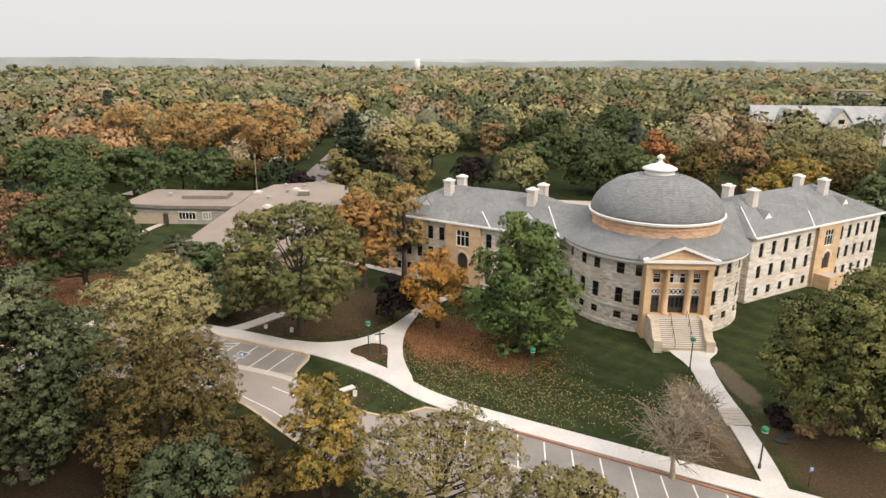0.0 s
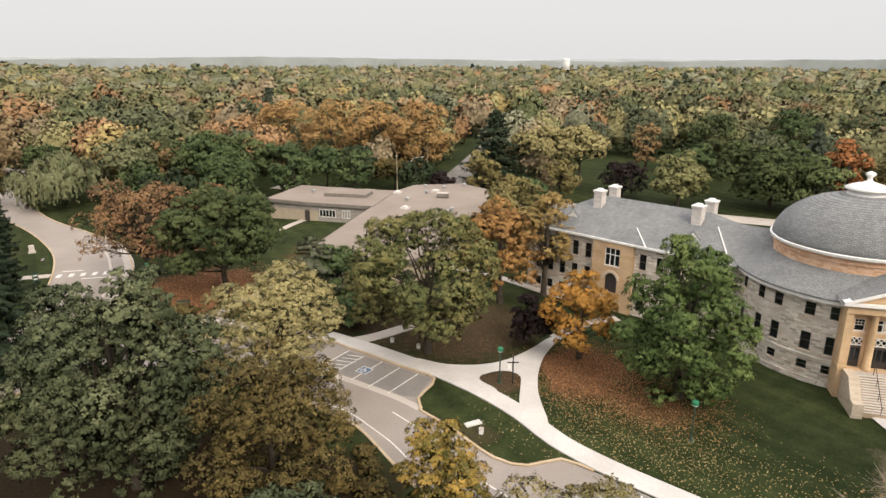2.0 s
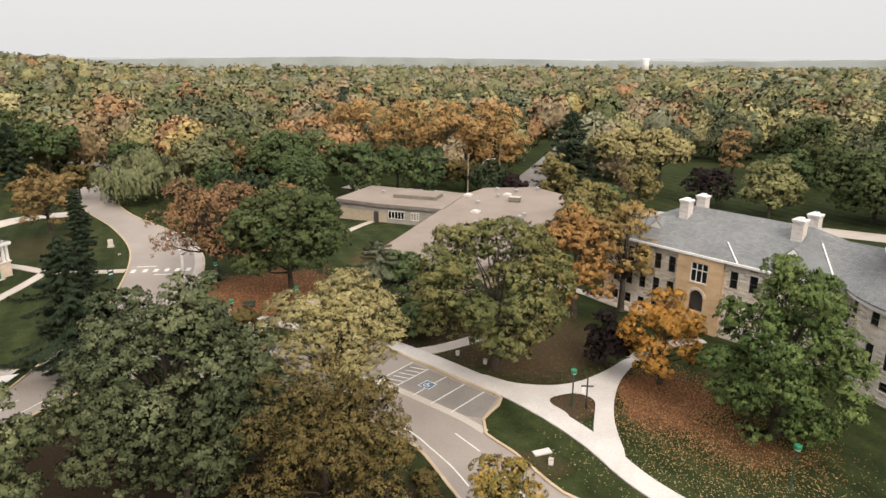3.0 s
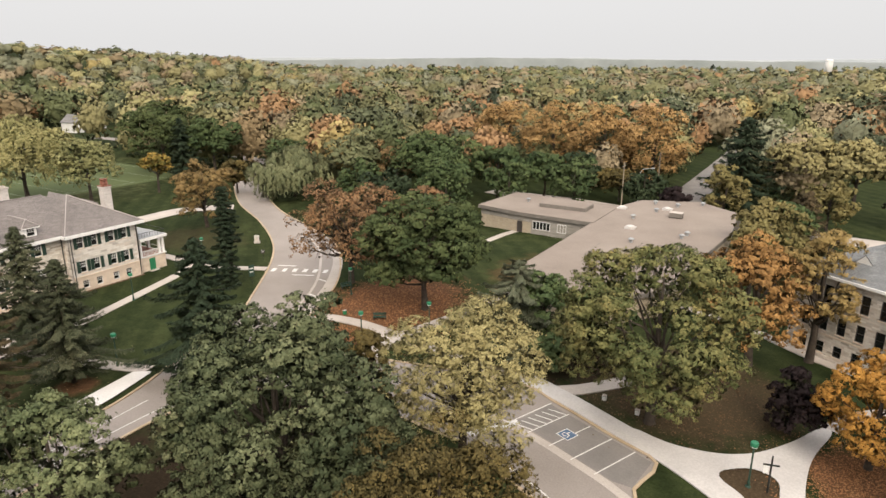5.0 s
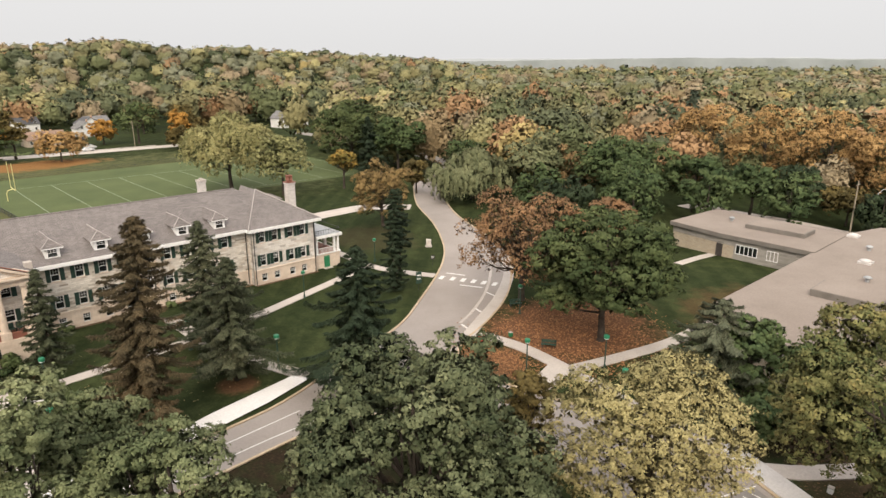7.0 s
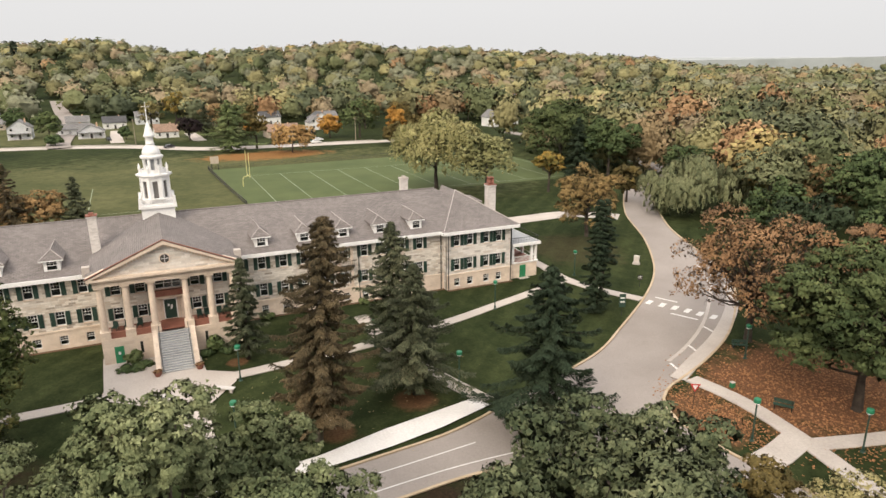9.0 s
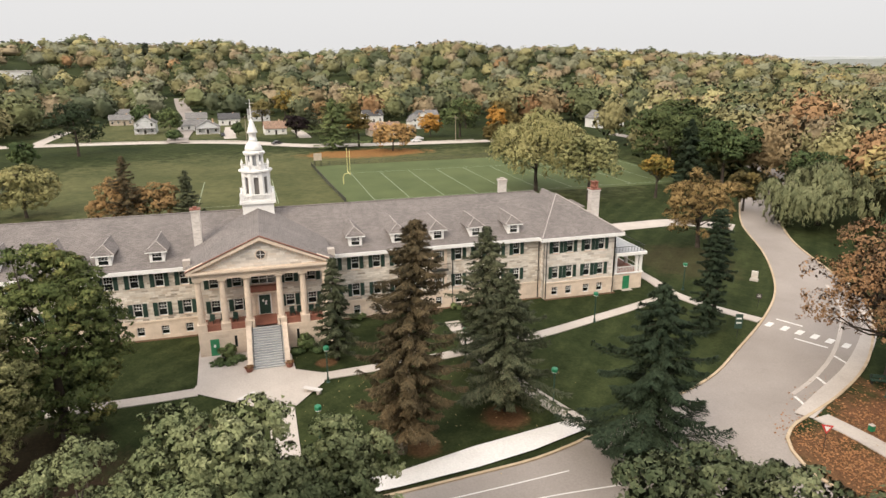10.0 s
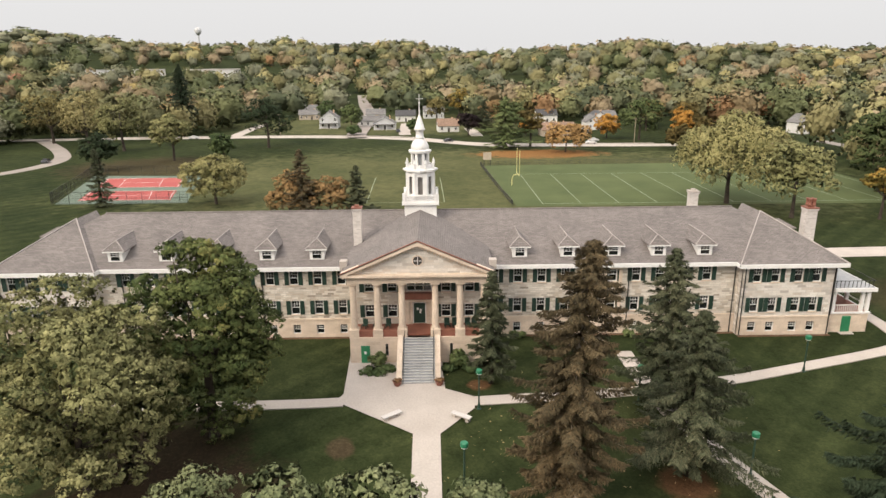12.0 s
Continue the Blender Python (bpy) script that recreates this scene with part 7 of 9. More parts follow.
def crown_cloud(c, r, rz, nb, n, size, rg, low=0.45, blob=0.3, up=0.35, droop=0.0, clump=0.0, corners=3):
    """Leaves in small domed tufts, tufts over the outside of lobes, lobes filling an uneven crown."""
    clump = clump or 0.34 + 0.032 * r
    nb = max(8, int(nb * 0.62))
    d = unit(rg.normal(size=(nb, 3)))
    d[:, 2] = np.where(d[:, 2] < -low, -d[:, 2] * 0.5, d[:, 2])
    ext = np.array([r, r, rz])
    br = r * blob * rg.uniform(0.75, 1.5, nb)
    bc = d * rg.uniform(0.22, 1.0, nb)[:, None] ** 0.5 * (ext - br[:, None] * np.array([0.72, 0.72, 0.65]))
    out_dir = unit(bc + 1e-6)
    per = np.maximum(5, 2.7 * (br / clump) ** 2).astype(int)
    who = np.repeat(np.arange(nb), per)
    td = unit(unit(rg.normal(size=(len(who), 3))) + out_dir[who] * 0.3 + np.array([0, 0, up]))
    tc = bc[who] + td * br[who][:, None] * np.array([1, 1, 0.72]) * rg.uniform(0.8, 1.12, len(who))[:, None]
    # tufts buried in a neighbouring lobe or under their own carry no leaves
    gap = np.linalg.norm((tc[:, None, :] - bc[None, :, :]) * np.array([1, 1, 1.3]), axis=2) / br[None, :]
    gap[np.arange(len(who)), who] = 9.0
    keep = (gap.min(1) > 0.78) & ((td[:, 2] > -0.35) | (rg.uniform(0, 1, len(who)) < 0.3))
    who, td, tc = who[keep], td[keep], tc[keep]
    nt = len(who)
    tr = clump * rg.uniform(0.5, 1.25, nt)
    tone_t = np.clip(0.55 * rg.uniform(0, 1, nt) + 0.45 * rg.uniform(0, 1, nb)[who], 0, 1)
    pick_t = rg.choice(nt, n, p=tr ** 2 / (tr ** 2).sum())
    axis = unit(td + np.array([0, 0, 0.5]))[pick_t]
    off = unit(unit(rg.normal(size=(n, 3))) + axis * 0.7)
    reach = rg.uniform(0.25, 1.0, (n, 1)) ** 0.5 * (1 + 0.4 * np.abs(rg.normal(size=(n, 1))) * (rg.uniform(0, 1, (n, 1)) < 0.2))
    p = tc[pick_t] + off * reach * np.array([1.0, 1.0, 0.62]) * tr[pick_t][:, None]
    if droop:
        p[:, 2] -= droop * rg.uniform(0, 1, n) ** 2 * (np.hypot(p[:, 0], p[:, 1]) / r) * rz
    soft = unit(off * 0.9 + td[pick_t] * 0.5 + 0.2 * out_dir[who][pick_t])
    face = unit(off * 0.8 + td[pick_t] * 0.3 + rg.normal(size=(n, 3)) * 0.42)
    leaves = cards(p + np.array(c), face, size, rg, 1.25, corners, soft)
    leaves = np.concatenate([leaves, np.repeat(tone_t[pick_t], corners).reshape(n, corners, 1)], 2)
    # a thinner filling deep inside
    m = n // 9
    who_in = rg.choice(nb, m, p=br ** 2 / (br ** 2).sum())
    off_in = unit(rg.normal(size=(m, 3)))
    p_in = bc[who_in] + off_in * br[who_in][:, None] * rg.uniform(0.15, 0.68, (m, 1))
    inner = cards(p_in + np.array(c), unit(off_in + rg.normal(size=(m, 3)) * 0.4), size * 1.7, rg, 1.25, corners, off_in)
    inner = np.concatenate([inner, np.full((m, corners, 1), 0.4)], 2)
    return np.concatenate([leaves, inner]), bc + np.array(c), br


def card_mesh(name, quads, material):
    q = np.concatenate(quads) if isinstance(quads, list) else quads
    n, k = q.shape[:2]
    me = bpy.data.meshes.new(name)
    me.vertices.add(n * k)
    me.vertices.foreach_set("co", q[:, :, :3].reshape(-1).astype(np.float32))
    me.attributes.new("soft", "FLOAT_VECTOR", "POINT").data.foreach_set("vector", q[:, :, 3:6].reshape(-1).astype(np.float32))
    tint = q[:, :, 6] if q.shape[2] > 6 else np.repeat(np.random.default_rng(n).uniform(0, 1, n // 9 + 1), 9 * k)[:n * k]
    me.attributes.new("tint", "FLOAT", "POINT").data.foreach_set("value", tint.reshape(-1).astype(np.float32))
    me.loops.add(n * k)
    me.loops.foreach_set("vertex_index", np.arange(n * k, dtype=np.int32))
    me.polygons.add(n)
    me.polygons.foreach_set("loop_start", np.arange(0, n * k, k, dtype=np.int32))
    me.polygons.foreach_set("loop_total", np.full(n, k, dtype=np.int32))
    me.materials.append(material)
    me.update(calc_edges=True)
    return me


def broadleaf(x, y, top, r, foot, tone, label, n=6000, size=0.42, nb=34, blob=0.3, lean=(0, 0), bark="bark", droop=0.0, trunk_r=None, category="tree", limbs=9, low=0.45, up=0.35, twigs=0, clump=0.0, point=0.0):
    """A broad-leaved tree: tapered trunk with limbs, crown of leaf clumps on lobes. foot: height where the crown begins."""
    z = ground_z(x, y)
    rg = np.random.default_rng(int(abs(x * 37 + y * 91 + top * 7)) + 3)
    h = top - z
    t = thing("tree", x, y, z, label, category)
    f = foot - z
    cz = (f + h) / 2
    c = (lean[0], lean[1], cz)
    q, bc, br = crown_cloud(c, r, (h - f) / 2, nb, int(n * 1.45), size * 0.655, rg, low, blob, up, droop, clump)
    if point:
        # the crown narrows towards its top
        for w in (q, bc[None]):
            k = 1 - point * np.clip(((w[:, :, 2:3] - f) / (h - f) - 0.3) / 0.7, 0, 1) ** 1.25
            w[:, :, :2] = np.array(c[:2]) + (w[:, :, :2] - np.array(c[:2])) * k
    q = q[q[:, :, 2].min(1) > 0.12]
    g = Geo()
    tr = trunk_r or max(0.16, 0.026 * h)
    fork = max(f + 0.12 * (h - f), 0.18 * h)
    mid = (lean[0] * 0.3 + rg.normal() * 0.15, lean[1] * 0.3 + rg.normal() * 0.15, fork)
    g.tube([(0, 0, -0.3), (0, 0, 0.15), (mid[0] * 0.3, mid[1] * 0.3, fork * 0.5), mid, (c[0] * 0.8, c[1] * 0.8, cz), (c[0], c[1], f + (h - f) * 0.8)], [tr * 1.7, tr * 1.15, tr, tr * 0.85, tr * 0.5, tr * 0.12], 9)
    order = rg.permutation(len(bc))[:limbs]
    for i in order:
        e = bc[i]
        # each limb leaves the trunk lower than it ends and bends outwards
        up_ = min(max((e[2] - fork) / max(h - fork, 0.1), 0.0), 1.0) * rg.uniform(0.25, 0.75)
        st = np.array(mid) + (np.array([c[0], c[1], f + (h - f) * 0.8]) - np.array(mid)) * up_
        m1 = st * 0.5 + e * 0.5 + rg.normal(size=3) * 0.06 * r
        m1[2] = st[2] + (e[2] - st[2]) * rg.uniform(0.2, 0.75)
        k = 1 - 0.6 * up_
        g.tube([tuple(st), tuple(m1), tuple(e)], [tr * 0.42 * k, tr * 0.24 * k, tr * 0.06], 6)
        for _ in range(twigs):
            p0 = m1 + (e - m1) * rg.uniform(0, 1)
            d0 = unit(e - m1 + rg.normal(size=3) * np.linalg.norm(e - m1) * 0.7) * rg.uniform(0.8, 2.2)
            p1 = p0 + d0 * 0.5 + rg.normal(size=3) * 0.12
            g.tube([tuple(p0), tuple(p1), tuple(p0 + d0 + rg.normal(size=3) * 0.2 - np.array([0, 0, 0.2]))], [0.032, 0.022, 0.006], 3)
    part("trunk", g.mesh("trunk", M[bark], True), t, world_space=False)
    part("crown", card_mesh("crown", q, M[tone]), t, world_space=False)
    return t


def willow(x, y, top, r, tone, label, strands=2200, per=16):
    """A weeping willow: arching limbs in several domes, from which long strands of leaves hang."""
    z = ground_z(x, y)
    rg = np.random.default_rng(41)
    h = top - z
    t = thing("tree", x, y, z, label, "tree")
    g = Geo().tube([(0, 0, -0.3), (0.1, 0.1, 2.0), (0.3, 0, h * 0.45)], [0.7, 0.5, 0.35], 9)
    nb = 34
    a = rg.uniform(0, 2 * math.pi, nb)
    away = rg.uniform(0.02, 0.9, nb) ** 0.65
    br = r * rg.uniform(0.15, 0.27, nb)
    bc = np.stack([away * r * np.cos(a), away * r * np.sin(a), h - br * 0.9 - h * 0.55 * away ** 1.3 * rg.uniform(0.7, 1.2, nb)], 1)
    for b in bc:
        g.tube([(0.3, 0, h * 0.4), tuple(b * np.array([0.5, 0.5, 0.55]) + np.array([0, 0, h * 0.3])), tuple(b)], [0.2, 0.13, 0.05], 6)
    who = rg.choice(nb, strands, p=br ** 2 / (br ** 2).sum())
    d = unit(rg.normal(size=(strands, 3)) + np.array([0, 0, 0.5]))
    head = bc[who] + d * br[who][:, None] * rg.uniform(0.85, 1.05, (strands, 1))
    head[:, 2] = np.maximum(head[:, 2], 1.0)
    fall = np.clip(rg.uniform(0.5, 1.9, strands) ** 2, 0.3, head[:, 2] - 0.4)
    u = rg.uniform(0, 1, (strands, per))
    p = head[:, None, :] + rg.normal(size=(strands, per, 3)) * np.array([0.16, 0.16, 0.15])
    p[:, :, 2] -= u * fall[:, None]
    p[:, :, :2] += (d[:, None, :2] * np.sqrt(u)[:, :, None]) * 0.6
    p = p.reshape(-1, 3)
    out_ = np.repeat(unit(d * np.array([1, 1, 0.7]) + 0.4 * unit(bc[who])), per, 0)
    q = cards(p, unit(out_ * np.array([1, 1, 0.4]) + rg.normal(size=p.shape) * 0.35), 0.34, rg, 2.0, 3, unit(out_ + np.array([0, 0, 0.2])), np.array([0, 0, -1.0]))
    q = q[q[:, :, 2].min(1) > 0.15]
    part("trunk", g.mesh("trunk", M["bark"], True), t, world_space=False)
    part("crown", card_mesh("crown", q, M[tone]), t, world_space=False)


def conifer(x, y, top, r, foot, tone, label, n=5000, size=0.45, power=0.8, ragged=0.3, tiers=16, lean=(0, 0)):
    """A spruce: straight trunk, whorls of drooping branches clothed in needle sprays."""
    z = ground_z(x, y)
    rg = np.random.default_rng(int(abs(x * 53 + y * 29 + top * 5)) + 5)
    h, f = top - z, foot - z
    t = thing("conifer", x, y, z, label, "conifer")
    g = Geo().tube([(0, 0, -0.3), (lean[0] * 0.5, lean[1] * 0.5, h * 0.5), (lean[0] * 0.98, lean[1] * 0.98, h * 0.98)], [0.022 * h, 0.013 * h, 0.02], 8)
    pos, nrm, run = [], [], []
    tiers = max(tiers, int((h - f) / 0.72))
    nbr = tiers * 7
    per = max(6, 19 * n // (10 * nbr))
    for k in range(nbr):
        tier = k // 7
        s = (tier + 0.5 + rg.uniform(-0.22, 0.22)) / tiers
        zz = min(max(f + (h - f) * (1 - (1 - s) ** 1.2), f), h - 0.1)
        rel = 1 - (zz - f) / (h - f)
        a = (k % 7 + 0.5 * (tier % 2) + rg.uniform(-0.35, 0.35)) * 2 * math.pi / 7
        lump = noise.noise((1.3 * math.cos(a) + x, 1.3 * math.sin(a) + y, zz * 0.42))
        prof = min(rel / 0.78, 1) ** power * (1 - 0.35 * max(0, (rel - 0.8) / 0.2))
        L = 1.18 * r * prof * (1 + 1.7 * ragged * lump) * rg.uniform(0.42, 1.18) + 0.25
        sag = rg.uniform(0.12, 0.42)
        m = max(5, int(per * (0.15 + 1.6 * L / r)))
        u = rg.uniform(0.05, 1, m) ** 0.7
        fan = (0.1 + 0.3 * L * u * (1.15 - u)) * np.sign(rg.normal(size=m)) * rg.uniform(0, 1, m)
        px = u * L + np.abs(fan) * 0.5
        hang = np.abs(rg.normal(size=m)) * 0.1 + 0.35 * np.abs(fan)
        pz = zz - sag * L * u ** 1.4 + 0.2 * L * u ** 4 - hang
        pos.append(np.stack([px * math.cos(a) - fan * math.sin(a), px * math.sin(a) + fan * math.cos(a), pz], 1))
        run.append(np.stack([math.cos(a) - 1.1 * np.sign(fan) * math.sin(a), math.sin(a) + 1.1 * np.sign(fan) * math.cos(a), np.full(m, -0.45)], 1))
        nrm.append(unit(np.stack([np.full(m, 0.6 * math.cos(a)), np.full(m, 0.6 * math.sin(a)), np.ones(m)], 1) + rg.normal(size=(m, 3)) * 0.38))
        if L > 0.6 and k % 2 == 0:
            lx_, ly_ = lean[0] * zz / h, lean[1] * zz / h
            g.tube([(lx_, ly_, zz), (lx_ + 0.55 * L * math.cos(a), ly_ + 0.55 * L * math.sin(a), zz - sag * L * 0.43), (lx_ + 0.95 * L * math.cos(a), ly_ + 0.95 * L * math.sin(a), zz - sag * L * 0.8)], [0.05, 0.035, 0.012], 4)
    q = cards(np.concatenate(pos), np.concatenate(nrm), size * 0.66, rg, 2.3, 3, None, np.concatenate(run))
    q = q[q[:, :, 2].min(1) > 0.1]
    q[:, :, :2] += np.array(lean) * q[:, :, 2:3] / h
    part("trunk", g.mesh("trunk", M["bark_grey" if tone == "lf_brownspruce" else "bark"], True), t, world_space=False)
    part("needles", card_mesh("needles", q, M[tone]), t, world_space=False)
    return t


# near and middle trees: x, y, top, radius, foot of crown, tone, label, more
broadleaf(6.3, 85.6, 19.0, 8.1, -0.9, "lf_vivid", "tall dense green maple on the lawn", n=40000, size=0.26, nb=230, blob=0.145, low=0.9, clump=0.42, point=0.4)
broadleaf(-4.1, 92.8, 11.6, 5.0, 0.8, "lf_orange", "bright orange maple above fallen leaves", n=15000, size=0.22, nb=90, blob=0.19, low=0.8, clump=0.36, point=0.3)
broadleaf(-10.4, 95.4, 7.0, 3.0, 0.0, "lf_purple", "round dark purple shrub tree", n=8000, size=0.22, nb=50, low=0.9, blob=0.26, clump=0.3)
broadleaf(-22.1, 90.5, 18.5, 9.6, 0.9, "lf_oakgold", "broad spreading oak over a leaf-strewn bed", n=36000, size=0.26, nb=86, blob=0.19, limbs=26, low=0.9, clump=0.5)
broadleaf(-15.6, 109, 17.0, 6.6, 1.4, "lf_copper", "tall copper-orange maple behind the oak", n=13000, size=0.3, nb=80, blob=0.2, low=0.8, limbs=24)
broadleaf(-9.6, 113.6, 17.2, 4.8, 1.5, "lf_gold", "thinning tan-gold tree beside the wing", n=10000, size=0.26, nb=70, blob=0.21, limbs=26, low=0.9)
broadleaf(-18.5, 132, 12.5, 4.0, 3.0, "lf_olive", "small olive tree by the low building", n=2600, size=0.5)
broadleaf(-56.7, 104.0, 17.0, 9.2, 0.9, "lf_maple", "dark green maple over rust-coloured leaves", n=28000, size=0.34, nb=100, blob=0.2, limbs=22, low=0.8)
broadleaf(-34.1, 75.0, 15.7, 7.3, 1.0, "lf_pale", "pale yellow-green tree with an open crown", n=34000, size=0.19, nb=150, blob=0.18, limbs=30, low=0.9, clump=0.38)
broadleaf(-26.9, 59.4, 15.6, 7.0, -3.6, "lf_brown", "bronze-green tree turning brown", n=42000, size=0.18, nb=150, blob=0.19, low=0.9, clump=0.34, point=0.12)
broadleaf(-39.8, 60.4, 19.2, 9.6, -0.5, "lf_oak", "great green oak with a ragged crown", n=60000, size=0.25, nb=190, blob=0.155, limbs=44, lean=(-1.5, 0.4), low=1.0, clump=0.46)
broadleaf(-49.2, 71.4, 11.6, 4.6, 1.0, "lf_oak", "smaller green oak beside the larger oak", n=15000, size=0.25, nb=60, blob=0.22, low=0.9)
broadleaf(-43.7, 74.3, 11.0, 3.0, 0.8, "lf_brown", "small bronze tree at the road's edge", n=9000, size=0.22, nb=44, blob=0.24, low=0.9)
broadleaf(-13.5, 57.8, 11.2, 4.5, -0.4, "lf_yellow", "young green maple turning golden", n=18000, size=0.19, nb=80, blob=0.21, low=0.9, clump=0.34, point=0.25)
broadleaf(-4.2, 53.0, 10.8, 6.4, 1.2, "lf_olive", "olive tree with a thinning crown", n=16000, size=0.17, nb=90, blob=0.2, limbs=24, clump=0.36)
broadleaf(5.0, 48.4, 8.6, 4.8, 1.0, "lf_olive", "olive tree with a thinning crown", n=7000, size=0.22, nb=40, blob=0.26)
broadleaf(-20.9, 50, 10.2, 4.2, 2.0, "lf_oak", "small grey-green tree among brown ones", n=9000, size=0.24, nb=50, blob=0.24)
broadleaf(36.2, 66.0, 17.2, 9.6, -0.6, "lf_turning", "large olive-green tree turning gold", n=32000, size=0.29, nb=110, blob=0.21, low=0.9)
broadleaf(16.2, 59.8, 9.6, 4.4, 0.8, "lf_tan", "nearly bare grey-brown tree by the walk", n=160, size=0.2, nb=80, blob=0.24, bark="bark_grey", limbs=44, trunk_r=0.22, twigs=12, low=0.8)
broadleaf(-73.5, 108.5, 16.6, 10.2, 0.6, "lf_rust", "thinning rust-red maple by the road", n=9500, size=0.32, nb=100, blob=0.19, limbs=60, twigs=9, low=0.8)
willow(-130.5, 155.5, 12.9, 11.2, "lf_willow", "drooping grey-green willow tree")
broadleaf(-118, 165, 16.9, 7.8, 1.5, "lf_willow", "pale green tree beside the willow", n=5000, size=0.6, nb=40)
broadleaf(-99.5, 172.6, 16.6, 11.2, 1.0, "lf_deep", "wide green maple by the street", n=13000, size=0.48, nb=90, blob=0.21)
broadleaf(-85, 183, 13.4, 7.5, 1.0, "lf_deep", "dark green tree by the street", n=8000, size=0.48, nb=60, blob=0.22)
broadleaf(-72, 183, 12.6, 6.5, 1.6, "lf_deep", "dark green tree by the street", n=7000, size=0.48, nb=60, blob=0.22)
broadleaf(-123.5, 121.5, 13.8, 7.2, 0.4, "lf_bronze", "tan-brown tree by the drive", n=14000, size=0.28, nb=90, blob=0.19, limbs=22, low=0.9)
broadleaf(-165, 139.8, 11.6, 4.2, 0.5, "lf_yellow", "small yellowing tree at the field's edge", n=2600, size=0.5)
broadleaf(-194.6, 163.5, 21.5, 14.5, 0.5, "lf_maple", "broad dark green tree clump", n=16000, size=0.55, nb=110, blob=0.2)
broadleaf(-176, 168, 17.5, 9.5, 0.3, "lf_deep", "deep green tree clump at the field", n=9000, size=0.52, nb=70, blob=0.22)
broadleaf(-182.3, 115.0, 19.8, 13.6, 0.6, "lf_cotton", "large pale yellow-green cottonwood at the field", n=15000, size=0.52, nb=90, blob=0.24, droop=0.3, low=0.75)
broadleaf(-167.5, 122.5, 15.6, 7.8, 0.0, "lf_dusk", "olive tree at the field's edge", n=5500, size=0.5, nb=44)
broadleaf(-77.5, 19.3, 17.8, 8.4, -0.6, "lf_dusk", "tall olive-grey tree before the hall", n=40000, size=0.25, nb=190, blob=0.17, limbs=12, trunk_r=0.36, low=1.2, clump=0.46)
broadleaf(-86.2, 26.3, 18.3, 7.0, -1.4, "lf_greengold", "green tree turning gold before the hall", n=36000, size=0.26, nb=170, blob=0.17, low=1.2, clump=0.46)
broadleaf(-51.9, 42.7, 18.9, 5.6, 3.5, "lf_sage", "pale olive-green oak by the road", n=32000, size=0.22, nb=80, blob=0.2, limbs=30, low=0.8, clump=0.42)
broadleaf(-47.6, 49.0, 15.4, 5.4, 3.0, "lf_sage", "pale olive-green oak by the road", n=24000, size=0.22, nb=70, blob=0.2, limbs=26, low=0.8, clump=0.42)
broadleaf(-58.6, 35.0, 13.6, 5.6, 2.0, "lf_sage", "pale olive-green oak by the road", n=22000, size=0.22, nb=70, blob=0.2, limbs=26, low=0.8, clump=0.42)
broadleaf(-59.6, 48.4, 12.4, 4.2, 2.0, "lf_sage", "young olive-green oak by the road", n=14000, size=0.22, nb=56, blob=0.22, clump=0.38)
broadleaf(-5.5, 205, 17.5, 8.0, 3.0, "lf_pale", "pale yellow tree on a far lawn", n=4500, size=0.7, nb=36)
broadleaf(-16.5, 205, 17.5, 8.5, 3.0, "lf_pale", "pale yellow tree on a far lawn", n=4500, size=0.7, nb=36)
for x, y, top, r, foot, tone, lab, nn in (
        (5.8, 192, 9.7, 6.4, -0.5, "lf_purple", "dark purple-brown hedge tree", 3000), (18.4, 183, 13.9, 7.2, 0.0, "lf_dusk", "olive-gold tree behind the wing", 7000),
        (39.3, 184, 19.0, 12.6, -1.0, "lf_maple", "large dark green tree behind the dome", 14000), (47, 178, 14.0, 7.0, -0.5, "lf_green", "green tree behind the dome", 6000),
        (58, 192, 17.2, 5.6, 1.0, "lf_scarlet", "red-orange tree behind the dome", 4500), (63.1, 176, 16.0, 7.2, -0.5, "lf_brown", "bare brown tree behind the dome", 5000),
        (78.7, 186, 17.4, 7.6, -0.5, "lf_tan", "mauve-brown thinning tree behind the dome", 5000), (95.4, 196, 13.4, 7.2, 0.0, "lf_olive", "olive-brown tree behind the wing", 5000),
        (77.4, 172, 8.6, 4.9, -0.3, "lf_yellow", "low yellow tree behind the wing", 4000), (90.3, 178, 11.8, 8.4, -0.3, "lf_yellow", "yellow-green tree behind the wing", 7000),
        (115.1, 200, 15.5, 11.5, -0.5, "lf_pale", "pale green tree behind the wing", 7000), (99.3, 172, 12.7, 6.6, -0.3, "lf_brown", "brown tree behind the wing", 4500),
        (106, 158, 15.2, 7.6, -0.3, "lf_night", "dark tree at the end of the wing", 5000), (122, 176, 14.0, 8.0, -0.3, "lf_deep", "dark green tree beyond the wing", 4500),
        (84, 138, 13.0, 6.5, -0.3, "lf_deep", "dark tree at the end of the wing", 5000), (15.0, 235, 17.5, 4.8, 1.0, "lf_tan", "slender tan tree on a far lawn", 2600),
        (34, 228, 19.0, 10.4, 0.0, "lf_maple", "green tree beyond the cross street", 6000), (58.4, 240, 20.9, 10.6, 0.0, "lf_deep", "deep green tree beyond the cross street", 6000),
        (76, 238, 21.0, 9.5, 0.0, "lf_oak", "green oak beyond the cross street", 5500), (90, 242, 21.5, 9.0, 0.0, "lf_dusk", "olive tree beyond the cross street", 5500),
        (25, 206, 13.0, 6.5, 0.0, "lf_deep", "dark green tree beyond the cross street", 4500), (88, 330, 17.0, 9.1, 0.0, "lf_rust", "red-orange tree among green ones", 3500)):
    broadleaf(x, y, top, r, foot, tone, lab, n=nn, size=0.5 if y < 215 else 0.6, nb=70, blob=0.22, low=0.9)
